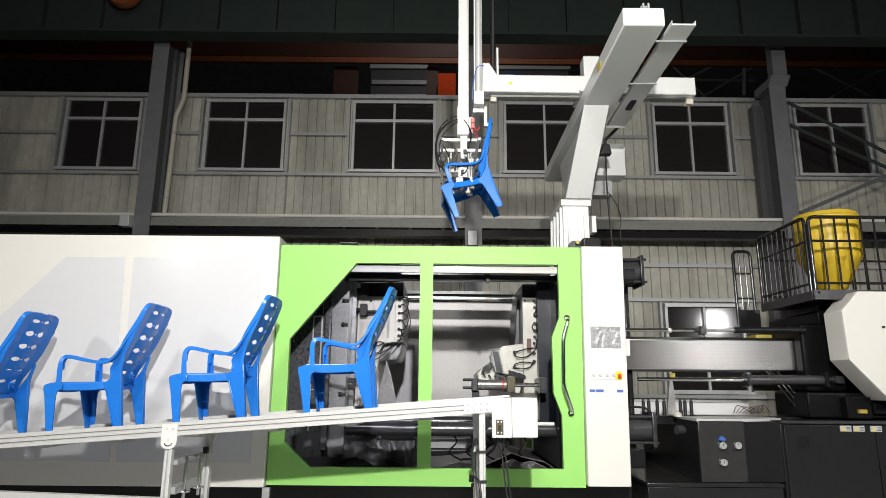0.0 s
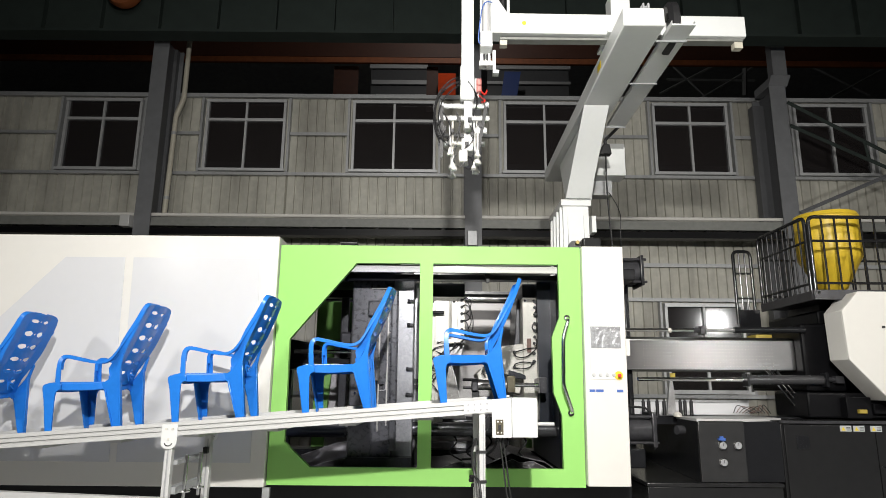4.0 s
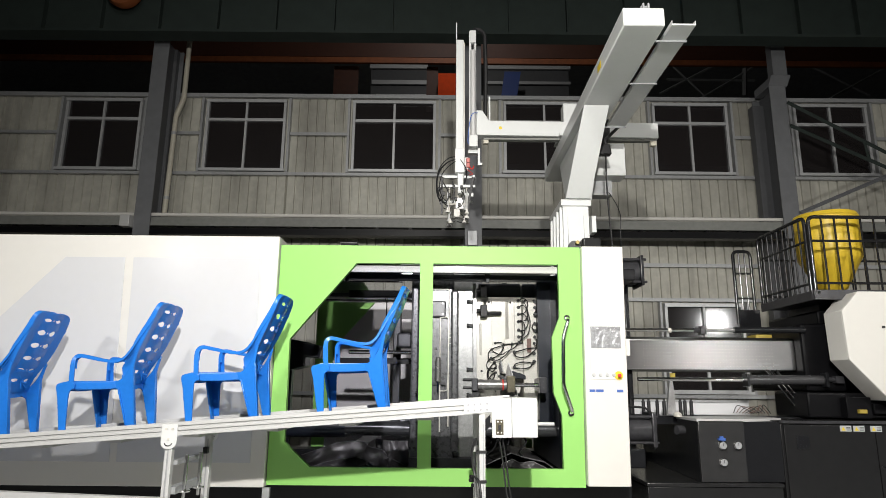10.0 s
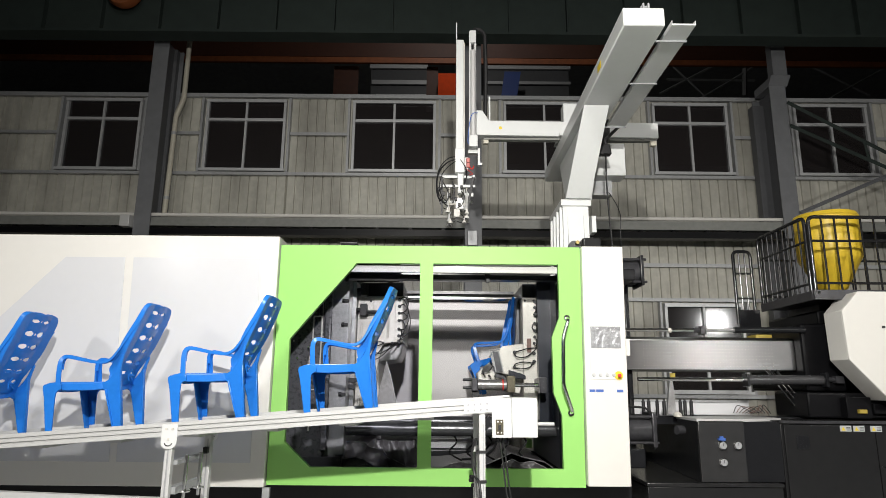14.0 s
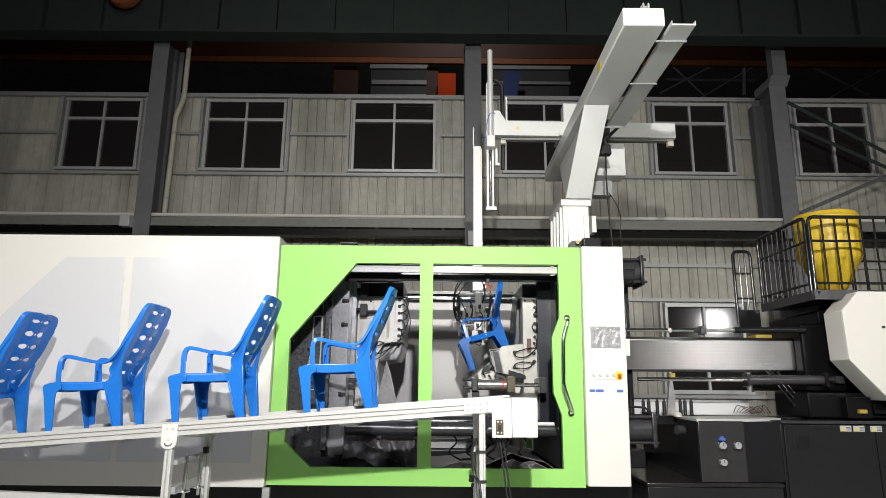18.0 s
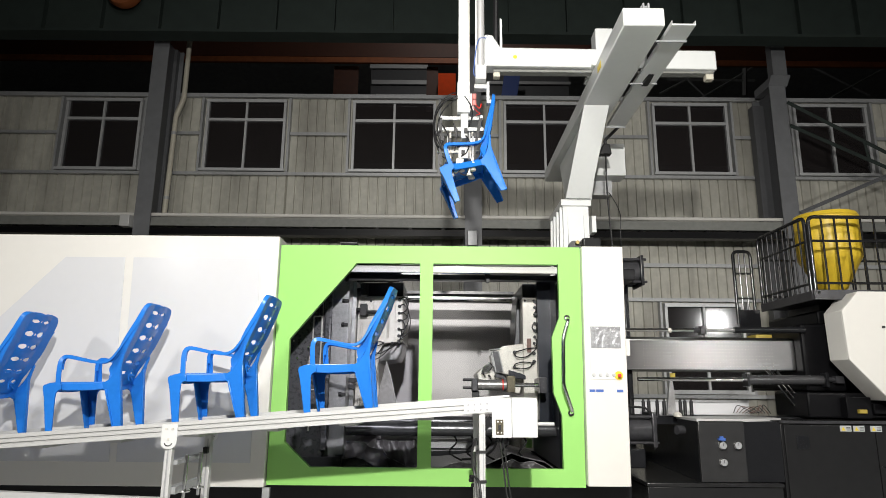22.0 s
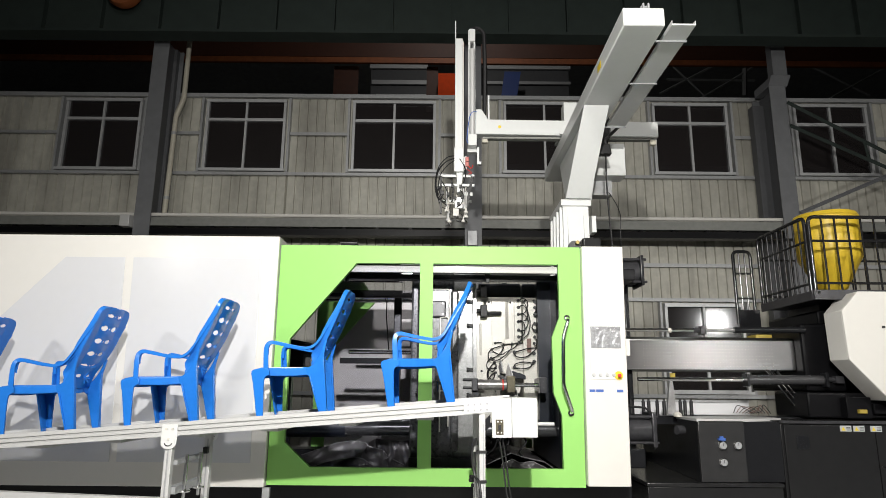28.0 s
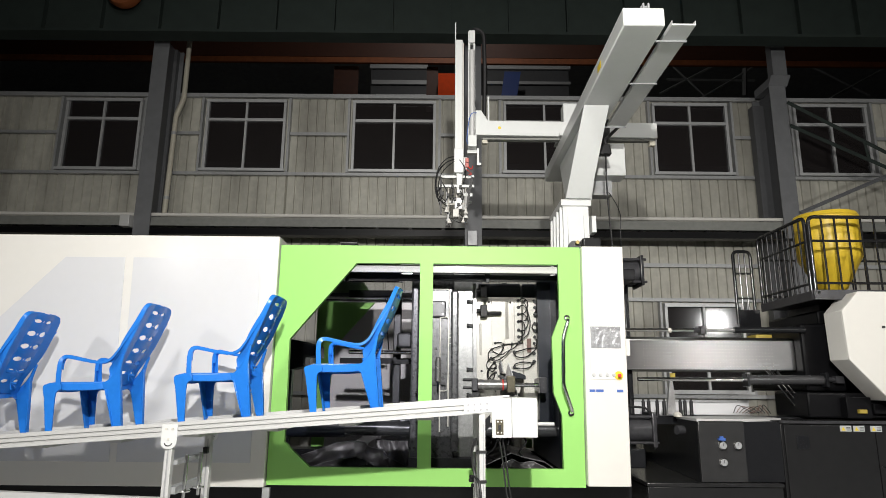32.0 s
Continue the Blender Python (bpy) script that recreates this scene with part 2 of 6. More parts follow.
class Geo:
    """Collects simple solids into one mesh."""

    def __init__(self):
        self.v, self.f = [], []

    def add(self, verts, faces):
        k = len(self.v)
        self.v += [tuple(p) for p in verts]
        self.f += [tuple(i + k for i in q) for q in faces]
        return self

    def box(self, x0, x1, y0, y1, z0, z1):
        v = [(x, y, z) for x in (x0, x1) for y in (y0, y1) for z in (z0, z1)]
        return self.add(v, [(0, 1, 3, 2), (4, 6, 7, 5), (0, 4, 5, 1), (2, 3, 7, 6), (0, 2, 6, 4), (1, 5, 7, 3)])

    def prism(self, pts, a, b, axis="y"):
        """Polygon in (x, z), (y, z) or (x, y), pushed along the axis that is left."""
        def put(p, s):
            return {"y": (p[0], s, p[1]), "x": (s, p[0], p[1]), "z": (p[0], p[1], s)}[axis]
        n = len(pts)
        v = [put(p, a) for p in pts] + [put(p, b) for p in pts]
        f = [tuple(range(n)), tuple(range(2 * n - 1, n - 1, -1))]
        f += [(i, i + n, (i + 1) % n + n, (i + 1) % n) for i in range(n)]
        return self.add(v, f)

    def cyl(self, a, b, r, r2=None, n=16):
        return self.tube([a, b], [r, r if r2 is None else r2], n)

    def tube(self, path, r, n=8, flat=1.0):
        """A round bar along points; flat squeezes it across its own side direction."""
        path = [Vector(p) for p in path]
        rr = r if isinstance(r, (list, tuple)) else [r] * len(path)
        verts, side = [], None
        for i, p in enumerate(path):
            d = (path[min(i + 1, len(path) - 1)] - path[max(i - 1, 0)]).normalized()
            if side is None:
                side = d.cross(Vector((0, 0, 1)) if abs(d.z) < 0.9 else Vector((0, 1, 0))).normalized()
            side = (side - d * side.dot(d)).normalized()
            up = d.cross(side)
            for k in range(n):
                a = 2 * math.pi * k / n
                verts.append(p + side * (math.cos(a) * rr[i]) + up * (math.sin(a) * rr[i] * flat))
        m = len(path)
        faces = [(i * n + k, i * n + (k + 1) % n, (i + 1) * n + (k + 1) % n, (i + 1) * n + k)
                 for i in range(m - 1) for k in range(n)]
        faces += [tuple(range(n - 1, -1, -1)), tuple(range((m - 1) * n, m * n))]
        return self.add(verts, faces)

    def strip(self, path, wide, thick, end=None):
        """A flat bar along points of the xz plane: rows of (x, z), wide = (y0, y1) at the start, end = (y0, y1) at the end;
        thick may be (start, end)."""
        verts, first, last = [], wide, end or wide
        for i, (x, z) in enumerate(path):
            t = i / (len(path) - 1)
            wide = (first[0] + (last[0] - first[0]) * t, first[1] + (last[1] - first[1]) * t)
            a, b = path[max(i - 1, 0)], path[min(i + 1, len(path) - 1)]
            d = Vector((b[0] - a[0], b[1] - a[1])).normalized()
            w = thick if not isinstance(thick, tuple) else thick[0] + (thick[1] - thick[0]) * t
            nx, nz = -d.y * w / 2, d.x * w / 2
            verts += [(x + nx, wide[0], z + nz), (x + nx, wide[1], z + nz), (x - nx, wide[1], z - nz), (x - nx, wide[0], z - nz)]
        m = len(path)
        faces = [(i * 4 + k, i * 4 + (k + 1) % 4, i * 4 + 4 + (k + 1) % 4, i * 4 + 4 + k) for i in range(m - 1) for k in range(4)]
        faces += [(3, 2, 1, 0), tuple(range(4 * m - 4, 4 * m))]
        return self.add(verts, faces)

    def lathe(self, profile, centre, n=24, axis="z"):
        """Rows of (radius, height) turned round an upright or lying axis."""
        verts = []
        for r, h in profile:
            for k in range(n):
                a = 2 * math.pi * k / n
                c, s = r * math.cos(a), r * math.sin(a)
                o = {"z": (c, s, h), "x": (h, c, s), "y": (c, h, s)}[axis]
                verts.append(tuple(centre[i] + o[i] for i in range(3)))
        m = len(profile)
        faces = [(i * n + k, i * n + (k + 1) % n, (i + 1) * n + (k + 1) % n, (i + 1) * n + k)
                 for i in range(m - 1) for k in range(n)]
        faces += [tuple(range(n - 1, -1, -1)), tuple(range((m - 1) * n, m * n))]
        return self.add(verts, faces)

    def mesh(self, name, bevel=0.0):
        me = bpy.data.meshes.new(name)
        me.from_pydata(self.v, [], self.f)
        bm = bmesh.new()
        bm.from_mesh(me)
        bmesh.ops.recalc_face_normals(bm, faces=bm.faces)
        seams = []
        if bevel:
            sharp = [e for e in bm.edges if len(e.link_faces) == 2 and e.calc_face_angle(0) > 0.6]
            done = bmesh.ops.bevel(bm, geom=sharp, offset=bevel, segments=2, profile=0.5, affect="EDGES", clamp_overlap=True)
            bm.edges.index_update()
            fresh = set(done["faces"])
            seams = [e.index for e in bm.edges if sum(q in fresh for q in e.link_faces) == 1]
        bm.to_mesh(me)
        bm.free()
        me.shade_smooth()
        me.set_sharp_from_angle(angle=radians(38))
        # flat faces stay flat beside their rounded edges
        for i in seams:
            me.edges[i].use_edge_sharp = True
        return me


def thing(name, at, label, category, group="", kind=""):
    """A top-level thing: an Empty at its base."""
    ob = new(name)
    ob.empty_display_size = 0.1
    ob.location = at
    return tagged(ob, label, category, group, kind)


def part(name, geo, material, parent, label="", bevel=0.0):
    """One mesh under a thing or under a part, given in world places."""
    me = geo.mesh(name, bevel) if isinstance(geo, Geo) else geo
    if not me.materials:
        me.materials.append(material)
    ob = new(name, me)
    ob.parent = parent
    if parent.parent is None and parent.type == "EMPTY":
        ob.matrix_parent_inverse = Matrix.Translation(-parent.location)
    if label:
        ob["label"] = label
    return ob


def solid(name, geo, material, label, category, kind="", group="", bevel=0.0):
    """A top-level thing that is one mesh."""
    me = geo.mesh(name, bevel)
    me.materials.append(material)
    return tagged(new(name, me), label, category, group, kind)


def corner(pts, r, n=4):
    """Rounds the corners of a path of points."""
    pts = [Vector(p) for p in pts]
    out = [pts[0]]
    for a, b, c in zip(pts, pts[1:], pts[2:]):
        p, q = b + (a - b).normalized() * r, b + (c - b).normalized() * r
        for k in range(n + 1):
            t = k / n
            out.append(p * (1 - t) ** 2 + b * (2 * t * (1 - t)) + q * t * t)
    return out + [pts[-1]]


def smooth(pts, n):
    """Catmull-Rom through points, n per span."""
    p = [pts[0]] + list(pts) + [pts[-1]]
    out = []
    for i in range(1, len(p) - 2):
        for k in range(n):
            t = k / n
            out.append(tuple(0.5 * (2 * b + (c - a) * t + (2 * a - 5 * b + 4 * c - d) * t * t + (3 * b - a - 3 * c + d) * t ** 3)
                             for a, b, c, d in zip(p[i - 1], p[i], p[i + 1], p[i + 2])))
    return out + [pts[-1]]


def hose(pts, r=0.007):
    """A limp hose or wire through points."""
    return Geo().tube(smooth(pts, 5), r, 6)


# ---------------------------------------------------------------- the hall
solid("floor", Geo().box(-40, 40, -26, 40, -0.3, 0.0), M_FLOOR, "grey painted concrete factory floor", "floor", "structure")
shell = thing("hall", (0, 0, 0), "dark unlit factory hall closing the place all round", "hall", kind="structure")
part("wall_far", Geo().box(-40, 40, 40, 40.3, 0, 16), M_HALL, shell)
# unseen pale wall added behind the camera to bounce light forward
part("wall_near_bounce", Geo().box(-40, 40, -9.3, -9, 0, 16), M_WALL, shell)
part("wall_west", Geo().box(-40.3, -40, -26, 40, 0, 16), M_HALL, shell)
part("wall_east", Geo().box(40, 40.3, -26, 40, 0, 16), M_HALL, shell)
solid("ceiling", Geo().box(-40, 40, -26, 40, 16, 16.3), M_HALL, "dark factory roof", "ceiling", "structure")

WY = 12.3                       # inner face of the long wall
TOP = 7.30                      # its upper edge
wall = thing("wall_north", (0, WY, 0), "grey profiled sheet-metal factory wall with dirt streaks and steel purlins", "wall", kind="structure")


def sheet(x0, x1, z0, z1, y=WY, pitch=0.187, deep=0.030):
    """Profiled sheet: flat pans with shallow sloped grooves."""
    g, xs = Geo(), []
    k = math.floor(x0 / pitch)
    while k * pitch < x1:
        b = k * pitch
        for off, d in ((0.0, 0.0), (0.142, 0.0), (0.153, deep), (0.176, deep)):
            xs.append((b + off, d))
        k += 1
    xs = [(x0, xs[0][1])] + [p for p in xs if x0 < p[0] < x1] + [(x1, 0.0)]
    n = len(xs)
    v = [(x, y + d, z0) for x, d in xs] + [(x, y + d, z1) for x, d in xs]
    v += [(x, y + d + 0.012, z0) for x, d in xs] + [(x, y + d + 0.012, z1) for x, d in xs]
    f = [(i, i + 1, n + i + 1, n + i) for i in range(n - 1)]
    f += [(2 * n + i + 1, 2 * n + i, 3 * n + i, 3 * n + i + 1) for i in range(n - 1)]
    g.add(v, f)
    me = bpy.data.meshes.new("sheet")
    me.from_pydata(g.v, [], g.f)
    return me


WIN = [(-7.84, -6.26), (-4.92, -3.27), (-1.89, -0.17), (1.23, 2.92), (4.31, 5.87), (7.24, 8.77)]
HIGH = (5.63, 7.19)
LOWWIN = (4.30, 5.83, 1.30, 3.00)
edges = [-16.0] + [e for w in WIN for e in w] + [16.0]
for a, b in zip(edges[0::2], edges[1::2]):
    part("sheet", sheet(a, b, HIGH[0], TOP), M_WALL, wall)
for a, b in WIN:
    part("sheet", sheet(a, b, HIGH[1], TOP), M_WALL, wall)
for a, b in zip((-16, -9.6, -6.4, -3.2, 0.0, 3.2, 6.4, 9.6), (-9.6, -6.4, -3.2, 0.0, 3.2, 6.4, 9.6, 16)):
    part("sheet", sheet(a, b, 3.6, HIGH[0]), M_WALL, wall)
for a, b in ((-16, -9.6), (-9.6, -3.2), (-3.2, 1.0), (1.0, LOWWIN[0]), (LOWWIN[1], 9.6), (9.6, 16)):
    part("sheet", sheet(a, b, 0.0, 3.6), M_WALL, wall)
part("sheet", sheet(LOWWIN[0], LOWWIN[1], LOWWIN[3], 3.6), M_WALL, wall)
part("sheet", sheet(LOWWIN[0], LOWWIN[1], 0, LOWWIN[2]), M_WALL, wall)
# purlins of the wall: between the windows, under the sills, lower rails
for a, b in zip(edges[0::2], edges[1::2]):
    part("purlin", Geo().box(a + (0.105 if a > -16 else 0), b - (0.105 if b < 16 else 0), WY - 0.09, WY - 0.035, 6.41, 6.47), M_GIRT, wall)
part("purlin", Geo().box(-16, 16, WY - 0.10, WY - 0.035, 5.54, 5.60), M_GIRT, wall)
part("purlin", Geo().box(-16, 16, WY - 0.10, WY - 0.035, TOP - 0.06, TOP + 0.02), M_GIRT, wall)
part("purlin", Geo().box(-16, 16, WY - 0.10, WY - 0.035, 3.71, 3.78), M_GIRT, wall)
part("purlin", Geo().box(-16, 16, WY - 0.10, WY - 0.035, 3.03, 3.10), M_GIRT, wall)
part("purlin", Geo().box(-16, 16, WY - 0.10, WY - 0.035, 1.20, 1.27), M_GIRT, wall)


def window(name, x0, x1, z0, z1, transom, mid):
    w = thing(name, ((x0 + x1) / 2, WY, z0), "aluminium factory window with dark glass panes", "window", "windows of the long wall", "structure")
    y0, y1, s = WY - 0.11, WY + 0.02, 0.055
    part("window_frame", Geo().box(x0, x0 + s, y0, y1, z0, z1).box(x1 - s, x1, y0, y1, z0, z1)
         .box(x0 + s, x1 - s, y0, y1, z1 - s, z1).box(x0 + s, x1 - s, y0, y1, z0, z0 + s), M_ALUWIN, w, bevel=0.004)
    part("window_sill", Geo().box(x0 - 0.04, x1 + 0.04, y0 - 0.05, y0 - 0.003, z0 - 0.02, z0 + 0.03), M_ALUWIN, w)
    for a, b in ((x0 - 0.10, x0 - 0.055), (x1 + 0.055, x1 + 0.10)):
        part("jamb", Geo().box(a, b, WY - 0.13, WY - 0.004, z0 - 0.03, z1 + 0.02), M_GIRT, w)
    part("head_rail", Geo().box(x0, x1, y0 - 0.02, y0 - 0.003, z1 - 0.075, z1 - 0.02), M_ALUWIN, w)
    zs = [z0 + s, z1 - s]
    if transom:
        part("transom", Geo().box(x0 + s, x1 - s, y0 + 0.01, y1 - 0.02, transom - 0.03, transom + 0.03), M_ALUWIN, w, bevel=0.004)
        zs = [z0 + s, transom - 0.03, transom + 0.03, z1 - s]
    for a, b in zip(zs[0::2], zs[1::2]):
        part("mullion", Geo().box(mid - 0.022, mid + 0.022, y0 + 0.02, y1 - 0.03, a, b), M_ALUWIN, w)
        for c, d in ((x0 + s, mid - 0.022), (mid + 0.022, x1 - s)):
            part("pane", Geo().box(c, d, WY - 0.045, WY - 0.037, a, b), M_GLASS, w)
    zl = (zs[0] + zs[1]) / 2
    part("latch", Geo().box(mid - 0.012, mid + 0.012, y0 + 0.004, y0 + 0.0195, zl - 0.04, zl + 0.04), M_ALU, w)
    return w


for i, (a, b) in enumerate(WIN):
    window("window_%d" % (i + 1), a, b, HIGH[0], HIGH[1], 6.74, (a + b) / 2)
window("window_7", LOWWIN[0], LOWWIN[1], LOWWIN[2], LOWWIN[3], 2.2, 5.07)


def column(x0, x1, z1, label):
    c = thing("column", ((x0 + x1) / 2, 11.9, 0), label, "column", "columns of the long wall", "structure")
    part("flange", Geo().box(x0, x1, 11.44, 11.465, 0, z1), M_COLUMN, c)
    # web coloured darker than the flanges, for shade in the recess
    part("web", Geo().box((x0 + x1) / 2 - 0.01, (x0 + x1) / 2 + 0.01, 11.465, 12.13, 0, z1), M_SHADE, c)
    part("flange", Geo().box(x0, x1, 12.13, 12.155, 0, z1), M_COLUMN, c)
    return c


column(-5.787, -5.479, 8.2, "grey painted steel column of the hall wall")
column(0.405, 0.723, 8.4, "grey painted steel column of the hall wall")
right_col = column(6.376, 6.69, 7.20, "grey steel column carrying a crane bracket")
part("bracket", Geo().prism([(11.30, 7.36), (12.0, 7.36), (12.0, 7.202), (11.46, 7.202)], 6.37, 6.74, "x"), M_COLUMN, right_col)
part("upper_shaft", Geo().box(6.58, 6.86, 11.6, 11.8, 7.36, 9.0), M_COLUMN, right_col)
# dark boxes added where the columns' sides lie in shade
solid("column_side_shade", Geo().box(-5.675, -5.56, 12.0, 12.2, 0, 8.2), M_SHADE, "dark box standing for the shaded side of the steel column", "pillar", "structure", bevel=0.01)
solid("column_side_shade", Geo().box(6.30, 6.64, 12.0, 12.2, 0, 7.05), M_SHADE, "dark box standing for the shaded side of the steel column", "pillar", "structure", bevel=0.01)

pipe = thing("drain_pipe", (-5.55, 12.1, 0), "cream plastic rainwater pipe fixed to the wall", "pipe", kind="structure")
part("pipe", Geo().tube(corner([(-5.52, 11.93, 0), (-5.42, 11.93, 6.70), (-5.30, 11.93, 7.05), (-5.30, 11.93, 8.4)], 0.08), 0.05, 12), M_CREAM, pipe)
for z in (4.95, 6.3):
    part("clip", Geo().lathe([(0.058, -0.03), (0.058, 0.03)], (-5.52 + 0.0149 * z, 11.93, z), 14), M_GIRT, pipe)

tray = thing("cable_channel", (0, 11.6, 4.15), "grey galvanised cable channel running along the wall", "cable tray", kind="structure")
part("channel", Geo().box(-16, 16, 11.50, 11.512, 4.285, 4.45).box(-16, 16, 11.512, 11.70, 4.285, 4.297).box(-16, 16, 11.70, 11.712, 4.285, 4.45), M_CHANNEL, tray)
part("conduit", Geo().cyl((-16, 11.56, 4.512), (16, 11.56, 4.512), 0.036, n=10), M_WHITE, tray, "pale conduit")
part("beam", Geo().box(-16, 16, 11.52, 11.74, 4.13, 4.25), M_PITCH, tray, "near-black support beam")
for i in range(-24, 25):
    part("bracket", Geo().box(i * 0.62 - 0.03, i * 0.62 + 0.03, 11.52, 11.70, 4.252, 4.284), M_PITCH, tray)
solid("junction_box", Geo().box(-5.98, -5.80, 11.30, 11.48, 4.22, 4.44), M_ALU, "small bright metal junction box on the channel", "box", bevel=0.01)
solid("socket_box", Geo().box(0.45, 0.63, 11.30, 11.44, 3.91, 4.19), M_GIRT, "grey metal box on the steel column", "box", bevel=0.01)

girder = thing("crane_girder", (0, 11.0, 7.9), "dark green-grey crane runway girder with web stiffeners", "girder", kind="structure")
part("web", Geo().box(-18, 18, 11.02, 11.06, 7.98, 9.9), M_GIRDER, girder)
part("flange", Geo().box(-18, 18, 10.86, 11.22, 7.93, 7.98), M_GIRDER, girder)
for i in range(-12, 13):
    part("stiffener", Geo().box(i * 1.12 + 0.1, i * 1.12 + 0.125, 10.90, 11.02, 7.98, 9.9), M_GIRDER, girder)

solid("crane_buffer", Geo().lathe([(0.0, -0.12), (0.30, -0.10), (0.33, 0.0), (0.30, 0.10), (0.0, 0.12)], (-6.124, 10.75, 8.683), 24, "y"), M_ORANGE2, "dull orange round crane buffer against the girder", "buffer")

bay = thing("overhead_crane", (0, 20, 11.4), "orange overhead crane bridge in the dark next bay", "crane")
# beam coloured darker, its flange more orange, as a lit lower edge
part("bridge_beam", Geo().box(-26, 26, 20.0, 20.1, 12.55, 13.3), M_RUSTY, bay, "dark red-brown bridge beam")
part("bridge_flange", Geo().box(-26, 26, 19.94, 20.06, 12.30, 12.50), M_ORANGE2, bay)
for x0, x1 in ((-3.85, -3.0), (-0.62, -0.22)):
    part("hanging_panel", Geo().box(x0, x1, 20.2, 20.3, 10.6, 12.29), M_RUSTY, bay)
part("end_carriage", Geo().box(-0.21, 0.38, 19.7, 19.9, 10.7, 11.79), M_ORANGE, bay, "bright orange crane trolley box")
far = thing("next_bay_window", (0, 24, 0), "pale strip windows seen in the dark next bay", "window", kind="structure")
for x0, x1, z0, z1 in ((-3.09, -0.69, 14.28, 14.47), (-3.0, -0.69, 13.57, 13.75), (-2.8, -0.69, 13.05, 13.12), (1.76, 5.22, 14.30, 14.46), (1.76, 5.2, 13.62, 13.74), (1.76, 5.0, 13.0, 13.06)):
    part("slat", Geo().box(x0, x1, 24.0, 24.1, z0, z1), M_ALUWIN, far)
for x0, x1 in ((-3.05, -0.70), (1.78, 5.15)):
    part("pane", Geo().box(x0, x1, 24.12, 24.16, 12.9, 14.4), M_SHADE, far)
truss = thing("far_truss", (8.5, 24, 0), "grey steel truss bars in the dark next bay", "truss", kind="structure")
part("bar", Geo().tube([(8.859, 24.000, 13.243), (12.135, 24.000, 15.059)], 0.05, 4), M_HALL, truss)
part("bar", Geo().tube([(10.222, 24.000, 12.855), (12.783, 24.000, 14.447)], 0.05, 4), M_HALL, truss)
part("bar", Geo().tube([(9.180, 24.000, 13.878), (12.796, 24.000, 13.861)], 0.05, 4), M_HALL, truss)
part("bar", Geo().tube([(12.449, 24.000, 14.393), (12.335, 24.000, 13.175)], 0.10, 4), M_HALL, truss)
part("bar", Geo().tube([(9.237, 24.000, 14.722), (10.963, 24.000, 12.862)], 0.04, 4), M_HALL, truss)
part("bar", Geo().tube([(14.877, 24.000, 14.724), (17.493, 24.000, 13.224)], 0.05, 4), M_HALL, truss)
part("bar", Geo().tube([(15.110, 24.000, 12.702), (18.324, 24.000, 14.500)], 0.05, 4), M_HALL, truss)
solid("tarpaulin", Geo().prism([(2.24, 12.6), (2.86, 12.6), (3.03, 13.64), (2.38, 13.64)], 23.0, 23.05), M_TEAL, "blue tarpaulin hanging in the next bay", "tarpaulin")

# ---------------------------------------------------------------- moulding machine: covers
cover = thing("machine_cover", (-3.0, 5.6, 0.5), "warm white sheet-steel machine cover with pale grey inset panels", "machine cover")
part("cover_sheet", Geo().box(-5.6, -1.485, 5.60, 5.66, 0.525, 2.685), M_WHITE, cover, bevel=0.006)
part("cover_return", Geo().box(-1.53, -1.487, 5.662, 6.1, 0.525, 2.685), M_WHITE, cover)
part("inset_panel", Geo().prism([(-3.40, 2.48), (-2.865, 2.48), (-2.80, 0.72), (-4.6, 0.72), (-4.6, 1.18), (-3.95, 1.89)], 5.594, 5.602), M_PANEL, cover, "pale grey inset panel", 0.003)
part("inset_panel", Geo().prism([(-2.79, 2.48), (-1.645, 2.48), (-1.61, 0.72), (-2.74, 0.72)], 5.594, 5.602), M_PANEL, cover, "pale grey inset panel", 0.003)
part("top_cover", Geo().box(-5.6, -1.50, 5.665, 8.5, 2.62, 2.66), M_WHITE, cover)
part("rear_cover", Geo().box(-5.6, -2.12, 8.45, 8.5, 0.5, 2.62), M_WHITE, cover)
part("foot_clip", Geo().box(-1.50, -1.44, 5.62, 5.66, 0.44, 0.52), M_GIRT, cover)

door = thing("sliding_guard_door", (-0.1, 5.65, 0.5), "lime green sliding guard door with two clear plastic windows", "machine door")
DY0, DY1 = 5.65, 5.71
part("door_plate", Geo().prism([(-1.478, 0.684), (-1.118, 0.684), (-1.345, 0.888), (-1.352, 1.765), (-0.782, 2.457), (-1.478, 2.457)], DY0, DY1), M_GREEN, door)
part("top_rail", Geo().box(-1.478, 1.248, DY0, DY1, 2.457, 2.618), M_GREEN, door)
part("bottom_rail", Geo().box(-1.478, 1.226, DY0, DY1, 0.538, 0.684), M_GREEN, door)
part("mid_post", Geo().box(-0.205, -0.088, DY0 - 0.002, DY1, 0.684, 2.457), M_GREEN, door)
part("stile", Geo().prism([(1.043, 0.684), (1.043, 1.13), (0.975, 1.32), (0.975, 1.80), (1.046, 1.98), (1.048, 2.457), (1.248, 2.457), (1.226, 0.684)], DY0, DY1), M_GREEN, door)
part("window_pane", Geo().prism([(-1.118, 0.684), (-0.205, 0.684), (-0.205, 2.457), (-0.782, 2.457), (-1.352, 1.765), (-1.345, 0.888)], DY1 - 0.012, DY1 - 0.006), M_SMOKE, door, "slightly tinted plastic window sheet")
part("window_pane", Geo().prism([(-0.088, 0.684), (1.043, 0.684), (1.043, 1.13), (0.975, 1.32), (0.975, 1.80), (1.046, 1.98), (1.048, 2.457), (-0.088, 2.457)], DY1 - 0.012, DY1 - 0.006), M_ACRYL, door, "clear plastic window sheet")
